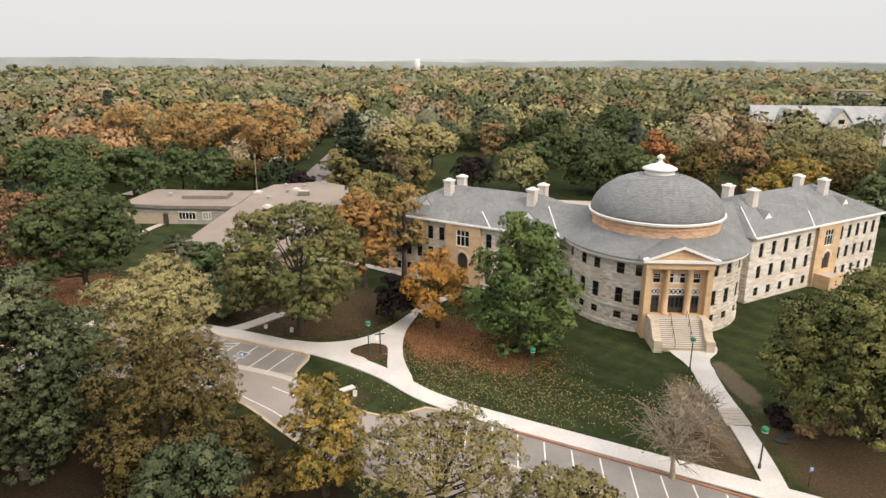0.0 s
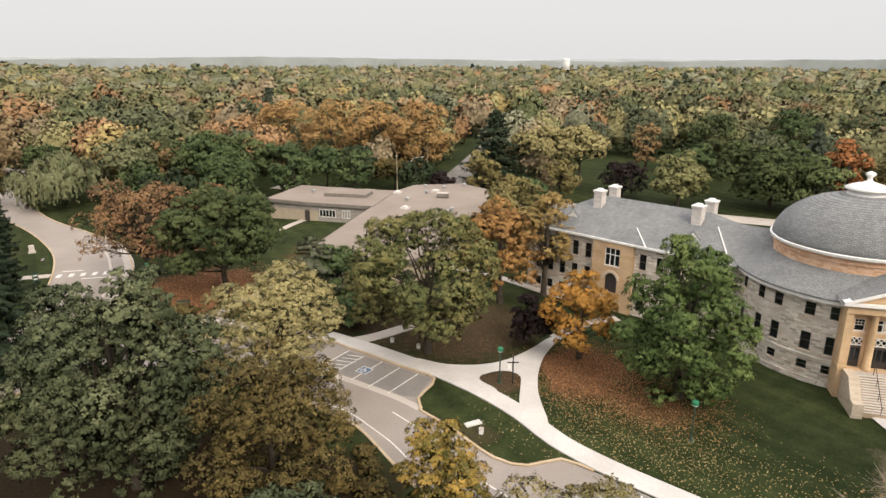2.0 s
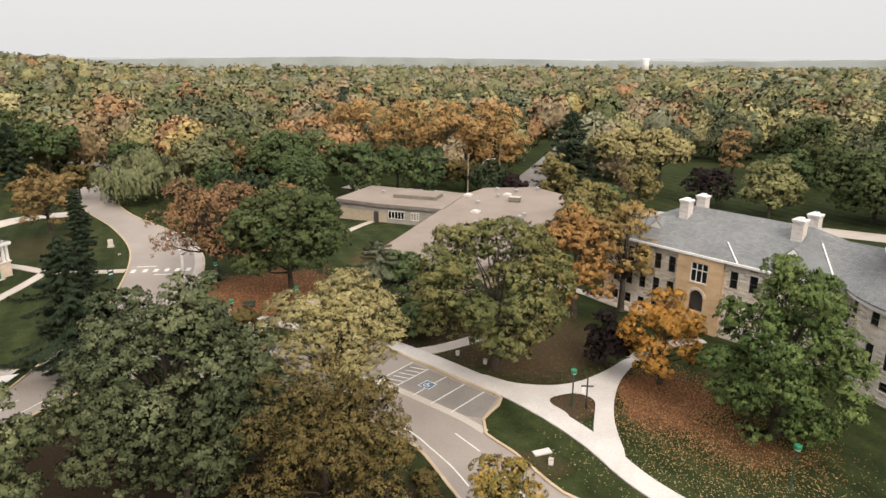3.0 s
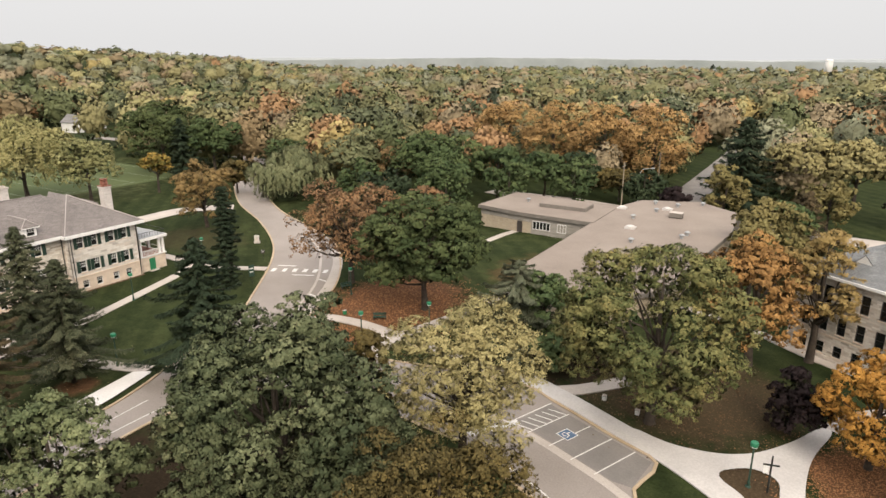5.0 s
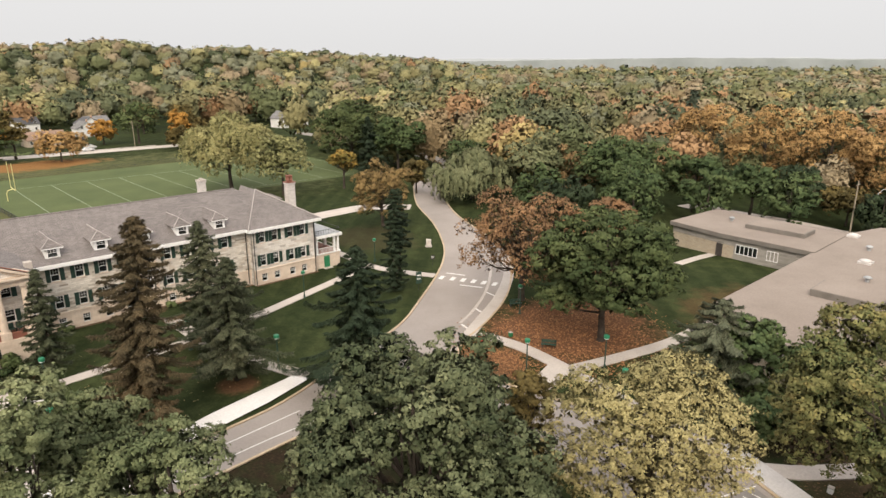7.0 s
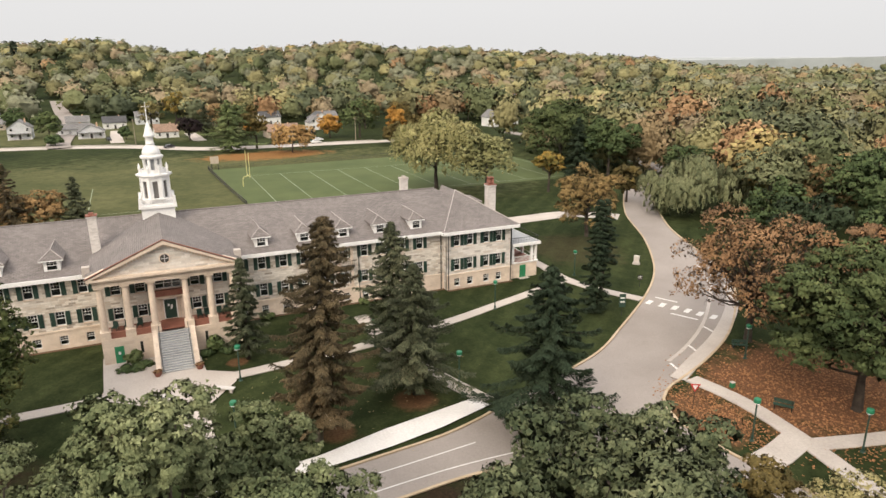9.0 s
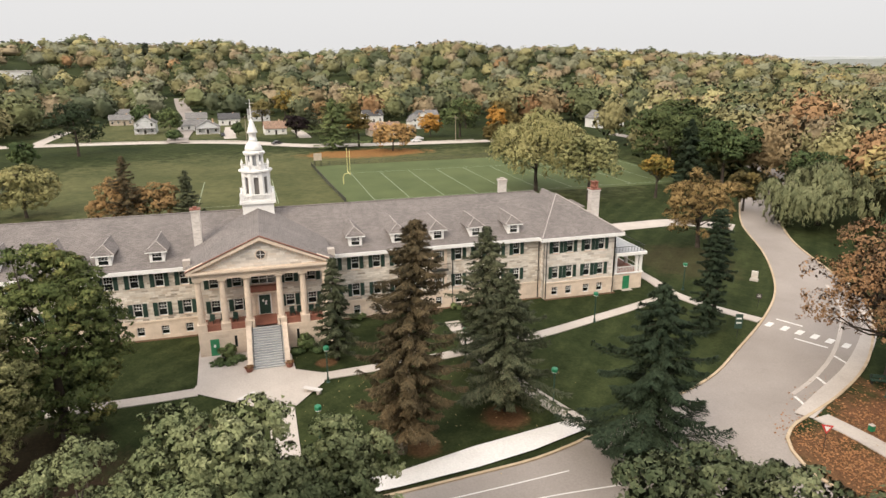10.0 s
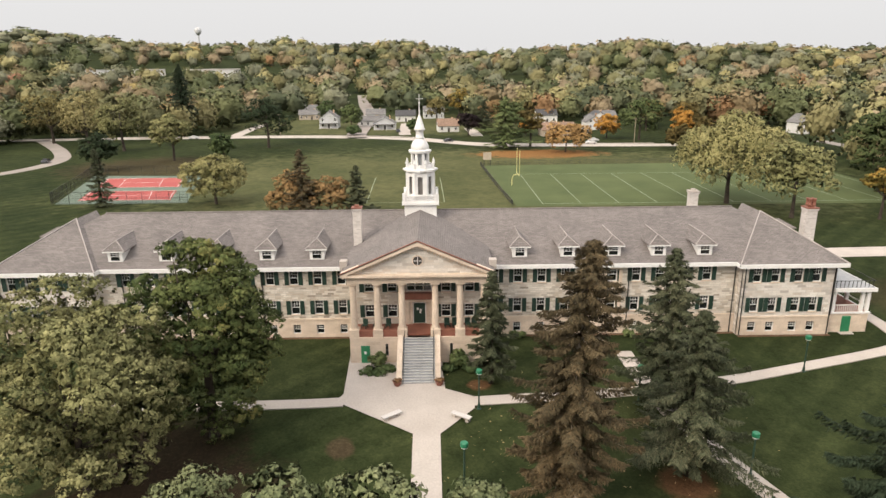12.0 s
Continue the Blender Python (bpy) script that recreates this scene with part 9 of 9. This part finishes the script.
# wayfinding post with two arms in the triangular bed
wf = thing("wayfinding_post", -11.17, 84.8, 0, "dark post with crossed direction arms in a mulch bed", "signpost", turn=15)
part("post", Geo().lathe([(0.09, -0.1), (0.07, 3.4)], 8).mesh("post", M["iron"]), wf, world_space=False)
part("arm", Geo().box(-0.62, -0.03, 2.5, 0.62, 0.03, 2.64).mesh("arm", M["iron"]), wf, world_space=False)
part("hanging_sign", Geo().box(-0.56, -0.02, 1.75, -0.2, 0.02, 2.46).mesh("hanging_sign", M["white"]), wf, "small white hanging panel", world_space=False)
mon = thing("monument", -105, 118.2, ground_z(-105, 118), "pale stone monument on a plinth", "monument", turn=40)
part("plinth", Geo().box(-0.6, -0.4, -0.1, 0.6, 0.4, 0.3).mesh("plinth", M["concrete"]), mon, world_space=False)
part("stone", Geo().box(-0.45, -0.2, 0.3, 0.45, 0.2, 1.5).mesh("stone", M["greystone"]), mon, world_space=False)
for x, y, c in ((-13.02, 74.3, "white"), (-27.2, 92.5, "white"), (-23.5, 91.4, "white"), (-65.2, 96.8, "greenpaint")):
    cb = thing("utility_box", x, y, 0, "small pale utility box on the grass", "utility box")
    part("body", Geo().box(-0.2, -0.2, -0.05, 0.2, 0.2, 0.5).mesh("body", M[c]), cb, world_space=False)
    part("lid", Geo().box(-0.22, -0.22, 0.5, 0.22, 0.22, 0.55).mesh("lid", M["concrete"]), cb, world_space=False)


def line(pts, w, mat="paint_white", name="road_marking", lift=0.045, label="worn white painted line"):
    v, f = ribbon(pts, w, lift, 0.01, 1.2)
    return tagged(new(name, mesh_ob(name, v, f, M[mat])), label, "road marking", kind="structure")


# accessible stalls
hx, hy = Vector((-29.3, 87.8)), Vector((-19.9, 84.0))
down = Vector((-2.1, -5.1))
for i, t in enumerate((0.0, 0.27, 0.53, 0.79)):
    p = hx.lerp(hy, t)
    line([tuple(p), tuple(p + down)], 0.12)
for i in range(6):
    p = Vector((-29.5, 87.6)) + down * (i / 6.0)
    line([tuple(p), tuple(p + Vector((-1.9, 0.1)))], 0.12)
line([(-31.6, 88.9), (-33.4, 84.2)], 0.12)
strip("gutter_pan", [(-36, 83.5), (-31, 82.4), (-27, 80.9), (-22.5, 79.0), (-19.8, 77.4)], 0.9, 0.04, M["concrete"], "pale concrete gutter strip across the lot", "gutter")
bx = Vector((-29.0, 84.2))
bl_ = thing("stall_symbol", bx.x + 0.9, bx.y + 0.1, 0.045, "blue square with a white accessible parking symbol", "road marking", kind="structure", turn=-22)
part("square", Geo().box(-0.75, -0.75, 0, 0.75, 0.75, 0.012).mesh("square", M["paint_blue"]), bl_, world_space=False)
part("border", Geo().box(-0.75, -0.75, 0.012, 0.75, -0.66, 0.02).box(-0.75, 0.66, 0.012, 0.75, 0.75, 0.02).box(-0.75, -0.66, 0.012, -0.66, 0.66, 0.02).box(0.66, -0.66, 0.012, 0.75, 0.66, 0.02).mesh("border", M["paint_white"]), bl_, world_space=False)
part("symbol", Geo().tube([(-0.1, 0.4, 0.02), (-0.1, 0.0, 0.02), (0.25, 0.0, 0.02), (0.35, -0.4, 0.02)], [0.06] * 4, 6).tube([(0.28 * math.cos(a) - 0.1, 0.28 * math.sin(a) - 0.15, 0.02) for a in [2.2 + 0.5 * k for k in range(8)]], [0.04] * 8, 5).mesh("symbol", M["paint_white"]), bl_, world_space=False)
sheet("stall_surface", [(-31.6, 88.7), (-20.2, 84.0), (-20.7, 79.6), (-22.4, 79.6), (-33.2, 84.0)], 0.036, M["asphalt_dark"], "darker asphalt of the accessible stalls", "parking stalls")
# the long row of stalls
k0, k1 = Vector((3.6, 66.6)), Vector((13.0, 61.4))
step = (k1 - k0) / 4.02
off = Vector((-0.6, -5.2))
for i in range(-2, 12):
    p = k0 + step * i
    line([tuple(p), tuple(p + off)], 0.13)
line([tuple(k0 + off + step * -2), tuple(k0 + off + step * 11)], 0.35, "concrete", "gutter", 0.04, "pale concrete gutter strip")
sheet("stall_surface_2", [tuple(k0 + step * -2.2 + Vector((0.1, 0.25))), tuple(k0 + step * 11), tuple(k0 + step * 11 + off), tuple(k0 + step * -2.2 + off)], 0.036, M["asphalt_dark"], "greyer asphalt of the parking stalls", "parking stalls")
line([(-30.7, 76.9), (-26.5, 75.1), (-24.1, 73.4), (-21, 71), (-19, 69.0)], 0.14)
line([(-22.4, 76.2), (-19.4, 74.1)], 0.14)
line([(-36, 79.5), (-33.0, 84.0)], 0.9, label="white painted crossing band")
line([(-17, 71.6), (-11, 66.5), (-3, 61.5)], 0.14)
# the road before the hall
line([(-66.2, 40), (-66.6, 52), (-67, 60), (-67.6, 68)], 0.13)
line([(-64.0, 44), (-64.4, 54), (-64.9, 64), (-64.6, 71)], 0.13)
# crossing
cw = Vector((0.46, -0.89))
for x, y in ((-89.8, 107.6), (-88.1, 108.5), (-86.5, 109.3), (-84.9, 110.1), (-83.3, 110.8), (-81.6, 111.5)):
    p = Vector((x, y))
    line([tuple(p - cw * 0.85), tuple(p + cw * 0.85)], 0.75, label="white painted crossing bar")
line([(-91.0, 109.8), (-88.0, 111.2)], 0.35)
line([(-85.2, 107.3), (-81.8, 108.9)], 0.35)
for x0, y0, x1, y1 in ((-79.7, 107.7, -77.2, 107.2), (-75.8, 101.3, -72.7, 100.4), (-101.3, 130.1, -98.7, 131.6), (-95.7, 125.2, -93.4, 125.7), (-72.8, 95.6, -70.2, 94.8)):
    line([(x0, y0), (x1, y1)], 0.3)
line([(-73.3, 95.8), (-75.8, 101), (-80.2, 108), (-85.8, 115), (-91.8, 121.4), (-100, 127.2)], 0.45, "concrete", "gutter", 0.038, "pale concrete gutter strip")
# walk steps on the slope south of the rotunda
ws = thing("garden_steps", 26, 69.5, 0, "low concrete steps with side kerbs on the walk", "steps")
for i in range(6):
    part("step", Geo().box(24.6 + 0.05 * i, 68.2 + 0.5 * i, -0.2, 27.1 + 0.02 * i, 68.7 + 0.5 * i, 0.08 + 0.035 * i).mesh("step", M["concrete"]), ws, world_space=True)
part("rail", Geo().tube([(27.4, 71.2, 1.0), (27.2, 68.0, 0.95)], [0.03, 0.03], 6).tube([(27.4, 71.2, 0), (27.4, 71.2, 1.0)], [0.03, 0.03], 6).tube([(27.2, 68.0, 0), (27.2, 68.0, 0.95)], [0.03, 0.03], 6).mesh("rail", M["iron"]), ws)


def bush(x, y, r, h, tone, label, n=1800, size=0.16):
    z = ground_z(x, y)
    e = thing("shrub", x, y, z, label, "shrub")
    rg = np.random.default_rng(int(abs(x * 11 + y * 17)))
    q, bc, br = crown_cloud((0, 0, h * 0.45), r, h * 0.52, 18, n, size, rg, 0.9, 0.42, 0.3, 0.0, 0.22)
    part("foliage", card_mesh("foliage", q, M[tone]), e, world_space=False)
    g = Geo()
    for i in range(5):
        g.tube([(0, 0, -0.1), tuple(bc[i])], [0.04, 0.015], 5)
    part("stems", g.mesh("stems", M["bark"]), e, world_space=False)


bush(-99.6, CY - 4.6, 1.05, 1.9, "lf_green", "clipped round green shrub beside the stair")
bush(-99.6, CY + 4.4, 1.05, 2.0, "lf_green", "clipped round green shrub beside the stair")
for x, y in ((-98.7, CY - 3.4), (-97.9, CY - 4.4), (-98.6, CY + 3.3), (-98.2, CY + 5.6), (-99.0, CY + 7.0), (-98.0, CY - 5.6)):
    bush(x, y, 0.8, 0.55, "lf_deep", "low dark green juniper beside the stair", 900)
for x, y in ((-107.0, 56.5), (-107.0, 70), (-107.2, 76)):
    bush(x, y, 0.8, 0.8, "lf_green", "low green shrub against the wall", 700)
for x, y in ((33.5, 70.2), (31.6, 66.6), (30.4, 70.6), (34.6, 66.8), (29.8, 68.2)):
    bush(x, y, 1.0, 0.9, "lf_tan" if x > 31 else "lf_purple", "low brown garden shrub by the walk", 900)
for s in (-1, 1):
    x, y = -95.0, CY + s * 2.2
    pt = thing("planter", x, y, HZ, "round terracotta planter with dark plants", "planter", "planters by the stair")
    part("pot", Geo().lathe([(0.28, 0), (0.42, 0.45), (0.46, 0.5), (0.4, 0.5), (0.36, 0.42)], 16).mesh("pot", M["redfloor"]), pt, world_space=False)
    rg = np.random.default_rng(5)
    q, _, _ = crown_cloud((0, 0, 0.6), 0.4, 0.25, 8, 160, 0.12, rg, 0.9, 0.4, 0.3, 0.0, 0.12)
    part("plants", card_mesh("plants", q, M["lf_rust"]), pt, world_space=False)


def chair(x, y, turn):
    e = thing("porch_chair", x, y, HZ + FL2 + 0.12, "dark green porch armchair", "chair", "porch chairs", turn=turn)
    part("seat", Geo().box(-0.3, -0.3, 0.35, 0.3, 0.3, 0.42).mesh("seat", M["shutter"]), e, world_space=False)
    part("backrest", Geo().box(-0.3, 0.26, 0.42, 0.3, 0.34, 1.05).mesh("backrest", M["shutter"]), e, world_space=False)
    for a in (-0.27, 0.27):
        for b in (-0.27, 0.27):
            part("leg", Geo().box(a - 0.03, b - 0.03, 0, a + 0.03, b + 0.03, 0.35).mesh("leg", M["shutter"]), e, world_space=False)


for dy in (-6.3, -5.0, -3.6, 3.2, 4.1, 5.6, 6.4):
    chair(PX0 + 1.3, CY + dy, 90 + dy * 3)

for x, y, r, h in ((-20.5, 63.6, 1.4, 1.3), (-18.6, 61.4, 1.3, 1.1), (-21.4, 66.2, 1.2, 1.2), (-17.2, 58.8, 1.3, 1.0), (-22.8, 68.4, 1.1, 1.0), (-19.4, 57.4, 1.5, 1.4), (-23.0, 63.6, 1.4, 1.6)):
    bush(x, y, r, h, "lf_brown", "low brown brush on a leaf-strewn bank", 1500, 0.15)

# ---- playing fields ----
M["turf_paint"] = plain("worn_line_paint", (0.2, 0.24, 0.15), (0.3, 0.33, 0.24), 0.8, 0.9, 6.0, 0.0)
sheet("sports_turf", [(-181.5, 65.5), (-243.5, 62.5), (-245.5, 165), (-181, 165)], 0.03, plain("sports_turf", (0.072, 0.094, 0.037), (0.096, 0.118, 0.048), 0.08, 0.95, 3.0, 0.1), "bright mown football turf with yard lines", "sports field")
for i in range(11):
    y = 72 + i * 9.1
    line([(-184, y), (-205, y), (-226, y)], 0.2, "turf_paint", "yard_line", 0.05, "faint chalk yard line on the turf")
line([(-184, 72), (-184, 110), (-184, 163)], 0.2, "turf_paint", "side_line", 0.05, "white side line on the turf")
line([(-226, 72), (-226, 110), (-226, 163)], 0.2, "turf_paint", "side_line", 0.05, "white side line on the turf")
for pts in ([(-187, 30), (-223, 29.2)], [(-187, 48.8), (-222, 48)], [(-187, 30), (-187, 48.8)]):
    line(pts, 0.2, "turf_paint", "pitch_line", 0.05, "white pitch line on the turf")
gp = thing("goal_post", -208.3, 69.1, ground_z(-208, 69), "pale yellow football goal post", "goal post")
part("gooseneck", Geo().tube([(0, -1.6, -0.2), (0, -1.6, 2.0), (0, -1.2, 2.8), (0, 0, 3.05)], [0.12] * 4, 8).mesh("gooseneck", M["yellow"]), gp, world_space=False)
part("crossbar", Geo().tube([(-2.9, 0, 3.05), (2.9, 0, 3.05)], [0.1, 0.1], 8).mesh("crossbar", M["yellow"]), gp, world_space=False)
for s in (-2.9, 2.9):
    part("upright", Geo().tube([(s, 0, 3.05), (s, 0, 9.8)], [0.08, 0.08], 8).mesh("upright", M["yellow"]), gp, world_space=False)


def fence(pts, h, label, gap=3.0, mesh_gap=1.0):
    x0, y0 = pts[0]
    e = thing("fence", x0, y0, ground_z(x0, y0), label, "fence")
    ps = curve_through(pts, gap)
    post = Geo().lathe([(0.045, -0.1), (0.045, h)], 6).mesh("post", M["iron"])
    for x, y in ps:
        part("post", post, e, "", Matrix.Translation((x, y, ground_z(x, y))))
    g = Geo()
    for a, b in zip(ps, ps[1:]):
        za, zb = ground_z(*a), ground_z(*b)
        for k in (0.1, 0.5, 1.0):
            g.tube([(*a, za + h * k), (*b, zb + h * k)], [0.03, 0.03], 4)
        n = 8
        for i in range(n):
            t0, t1 = i / n, (i + 1) / n
            pa = Vector((*a, za)).lerp(Vector((*b, zb)), t0)
            pb = Vector((*a, za)).lerp(Vector((*b, zb)), t1)
            g.tube([pa + Vector((0, 0, 0.1 * h)), pb + Vector((0, 0, h))], [0.012, 0.012], 3)
            g.tube([pa + Vector((0, 0, h)), pb + Vector((0, 0, 0.1 * h))], [0.012, 0.012], 3)
    part("wire_mesh", g.mesh("wire_mesh", M["iron"]), e)


fence([(-181.9, 64.7), (-210, 63), (-244, 61.4)], 1.3, "dark chain-link fence beside the football field")
fence([(-244, 61.4), (-245, 90), (-246, 124), (-246, 165)], 1.3, "dark chain-link fence behind the football field", 4.0)
sb = thing("scoreboard", -243, 63.5, ground_z(-243, 63), "small pinkish scoreboard on two dark posts", "scoreboard", turn=90)
part("panel", Geo().box(-1.3, -0.15, 2.0, 1.3, 0.15, 4.3).mesh("panel", M["sidingtan"]), sb, world_space=False)
for s in (-1.0, 1.0):
    part("post", Geo().box(s - 0.12, -0.12, -0.2, s + 0.12, 0.12, 2.0).mesh("post", M["iron"]), sb, world_space=False)
# tennis courts
sheet("tennis_court", [(-189.5, -46), (-231, -57), (-229, -24), (-189.5, -14)], 0.03, M["courtgreen"], "green tennis court surround", "tennis court")
for i, (a, b, da, db) in enumerate(((-193.5, -206, 0, -3.2), (-211, -226, -4.5, -8.2))):
    sheet("tennis_court_%d" % (i + 2), [(a, -42.5 + da), (b, -42.5 + db), (b, -19.5 + db), (a, -19.5 + da)], 0.045, M["courtred"], "red painted tennis court", "tennis court")
    m_, dm_ = (a + b) / 2, (da + db) / 2
    for pts in ([(a - 0.3, -42 + da), (b + 0.3, -42 + db)], [(a - 0.3, -20 + da), (b + 0.3, -20 + db)], [(a - 0.4, -42 + da), (a - 0.4, -20 + da)], [(b + 0.4, -42 + db), (b + 0.4, -20 + db)], [(m_, -36.5 + dm_), (m_, -25.5 + dm_)], [(a - 1.5, -36.5 + da), (b + 1.5, -36.5 + db)], [(a - 1.5, -25.5 + da), (b + 1.5, -25.5 + db)]):
        line(pts, 0.14, "paint_white", "court_line", 0.06, "white court line")
fence([(-189, -46.5), (-189, -13.5)], 3.0, "dark high fence around the tennis courts")
fence([(-231.5, -57.5), (-229.5, -23.5)], 3.0, "dark high fence around the tennis courts")
fence([(-189, -46.5), (-231.5, -57.5)], 3.0, "dark high fence around the tennis courts")


def car(x, y, turn, mat, label):
    e = thing("car", x, y, ground_z(x, y) + 0.06, label, "car", turn=turn)
    prof = [(-2.2, 0.35), (-2.2, 0.8), (-1.6, 0.95), (-1.0, 1.45), (0.6, 1.5), (1.3, 1.0), (2.1, 0.85), (2.25, 0.4)]
    n = len(prof)
    vs = [(px, s * 0.88 * (0.86 if pz > 1.2 else 1), pz) for s in (-1, 1) for px, pz in prof]
    part("body", mesh_ob("body", vs, [tuple(range(n)), tuple(reversed(range(n, 2 * n)))] + [(i, n + i, n + (i + 1) % n, (i + 1) % n) for i in range(n)], M[mat]), e, world_space=False)
    part("glazing", Geo().box(-1.15, -0.82, 0.98, 0.95, 0.82, 1.36).mesh("glazing", M["glass"]), e, world_space=False)
    for px in (-1.35, 1.4):
        for s in (-0.8, 0.8):
            w = part("wheel", Geo().lathe([(0.33, -0.1), (0.33, 0.1)], 14, Matrix.Translation((px, s, 0.33)) @ pose(0, 0, 0, 90)).mesh("wheel", M["rubber"]), e, world_space=False)
            part("rim", Geo().lathe([(0.19, -0.11), (0.19, 0.11)], 10, Matrix.Translation((px, s, 0.33)) @ pose(0, 0, 0, 90)).mesh("rim", M["sidinggrey"]), w, world_space=False)


car(-309, 52.5, 122, "carblack", "dark saloon car on the far street")
car(-297.5, 110, 92, "carwhite", "pale saloon car on the far street")
car(-306, 113, 92, "carwhite", "pale saloon car in a driveway")
car(-259.5, -88, 10, "carblack", "dark estate car on the lane")
car(-350, 29, 10, "carblack", "dark car in a driveway")
car(-330, -62, 92, "carwhite", "pale car on the far street")
car(-338, 118, 10, "carblack", "dark car beside a house")


def utility_pole(x, y, h):
    e = thing("utility_pole", x, y, ground_z(x, y), "weathered wooden utility pole with a crossarm", "utility pole", "utility poles")
    part("pole", Geo().lathe([(0.17, -0.3), (0.11, h)], 8).mesh("pole", M["bark_grey"]), e, world_space=False)
    part("crossarm", Geo().box(-0.06, -1.2, h - 0.9, 0.06, 1.2, h - 0.75).mesh("crossarm", M["bark_grey"]), e, world_space=False)
    return Vector((x, y, ground_z(x, y) + h - 0.75))


tops = [utility_pole(x, y, 10.5) for x, y in ((-338, -90), (-339, -25), (-331, 40), (-306, 76), (-299, 128))]
for i, (a, b) in enumerate(zip(tops, tops[1:])):
    pts = [a.lerp(b, t / 8) - Vector((0, 0, 4 * 0.9 * (t / 8) * (1 - t / 8))) for t in range(9)]
    tagged(new("power_line", Geo().tube(pts, [0.025] * 9, 4).mesh("power_line", M["iron"])), "thin black power line strung between poles", "power line")
tops = [utility_pole(x, y, 11) for x, y in ((-52, 182), (-49.5, 206))]
sl_ = thing("street_lamp", -50.5, 191, 0, "tall street lamp with a curved arm", "street lamp")
part("pole", Geo().tube([(0, 0, -0.2), (0, 0, 7.5), (0.6, 0.4, 8.3), (2.6, 1.2, 8.6)], [0.1, 0.08, 0.06, 0.05], 8).mesh("pole", M["sidinggrey"]), sl_, world_space=False)
part("head", Geo().box(2.4, 1.0, 8.5, 3.1, 1.4, 8.65).mesh("head", M["sidinggrey"]), sl_, world_space=False)


# ---- fallen leaves ----
def litter(cx, cy, rx, ry, n, size, tone, label):
    rg = np.random.default_rng(int(abs(cx * 3 + cy * 5)))
    a, d = rg.uniform(0, 2 * math.pi, n), np.sqrt(rg.uniform(0, 1, n)) * rg.uniform(0.55, 1.25, n)
    x, y = cx + rx * d * np.cos(a), cy + ry * d * np.sin(a)
    z = np.array([ground_z(float(p), float(q)) + 0.05 for p, q in zip(x, y)])
    nrm = unit(np.stack([rg.normal(size=n) * 0.25, rg.normal(size=n) * 0.25, np.ones(n)], 1))
    tagged(new("fallen_leaves", card_mesh("fallen_leaves", cards(np.stack([x, y, z], 1), nrm, size, rg), M[tone])), label, "fallen leaves", kind="stuff")


litter(-3, 89.5, 8, 8, 9000, 0.12, "litter", "orange fallen leaves scattered under the maple")
litter(3.5, 83, 9, 7, 3200, 0.115, "litter", "brown-orange fallen leaves scattered over the lawn")
litter(0, 78, 13, 9, 2600, 0.1, "litter_pale", "pale fallen leaves scattered over the lawn")
litter(-60, 103, 13, 13, 5000, 0.22, "litter", "rust-coloured carpet of fallen leaves")
litter(-20, 97, 13, 11, 2600, 0.16, "litter_dark", "brown fallen leaves under the oak")
litter(10, 72, 12, 5, 900, 0.1, "litter_pale", "pale fallen leaves scattered over the lawn")
litter(-62, 91, 7, 3, 1200, 0.18, "litter", "rust-coloured fallen leaves beside the kerb")
litter(-86, 60, 16, 16, 260, 0.11, "litter_pale", "pale fallen leaves scattered over the lawn")

# two dark round covers in the bare earth beside the walk
for cx_, cy_ in ((28.7, 65.6), (29.7, 66.5)):
    cv = thing("drain_cover", cx_, cy_, 0, "dark round iron cover in bare earth beside the walk", "drain cover")
    part("rim", Geo().lathe([(0.68, -0.1), (0.68, 0.09), (0.6, 0.1), (0.56, 0.06)], 20).mesh("rim", M["iron"]), cv, world_space=False)
    part("lid", Geo().lathe([(0.55, -0.05), (0.55, 0.07), (0.3, 0.085), (0.0, 0.09)], 20).mesh("lid", M["iron"]), cv, world_space=False)
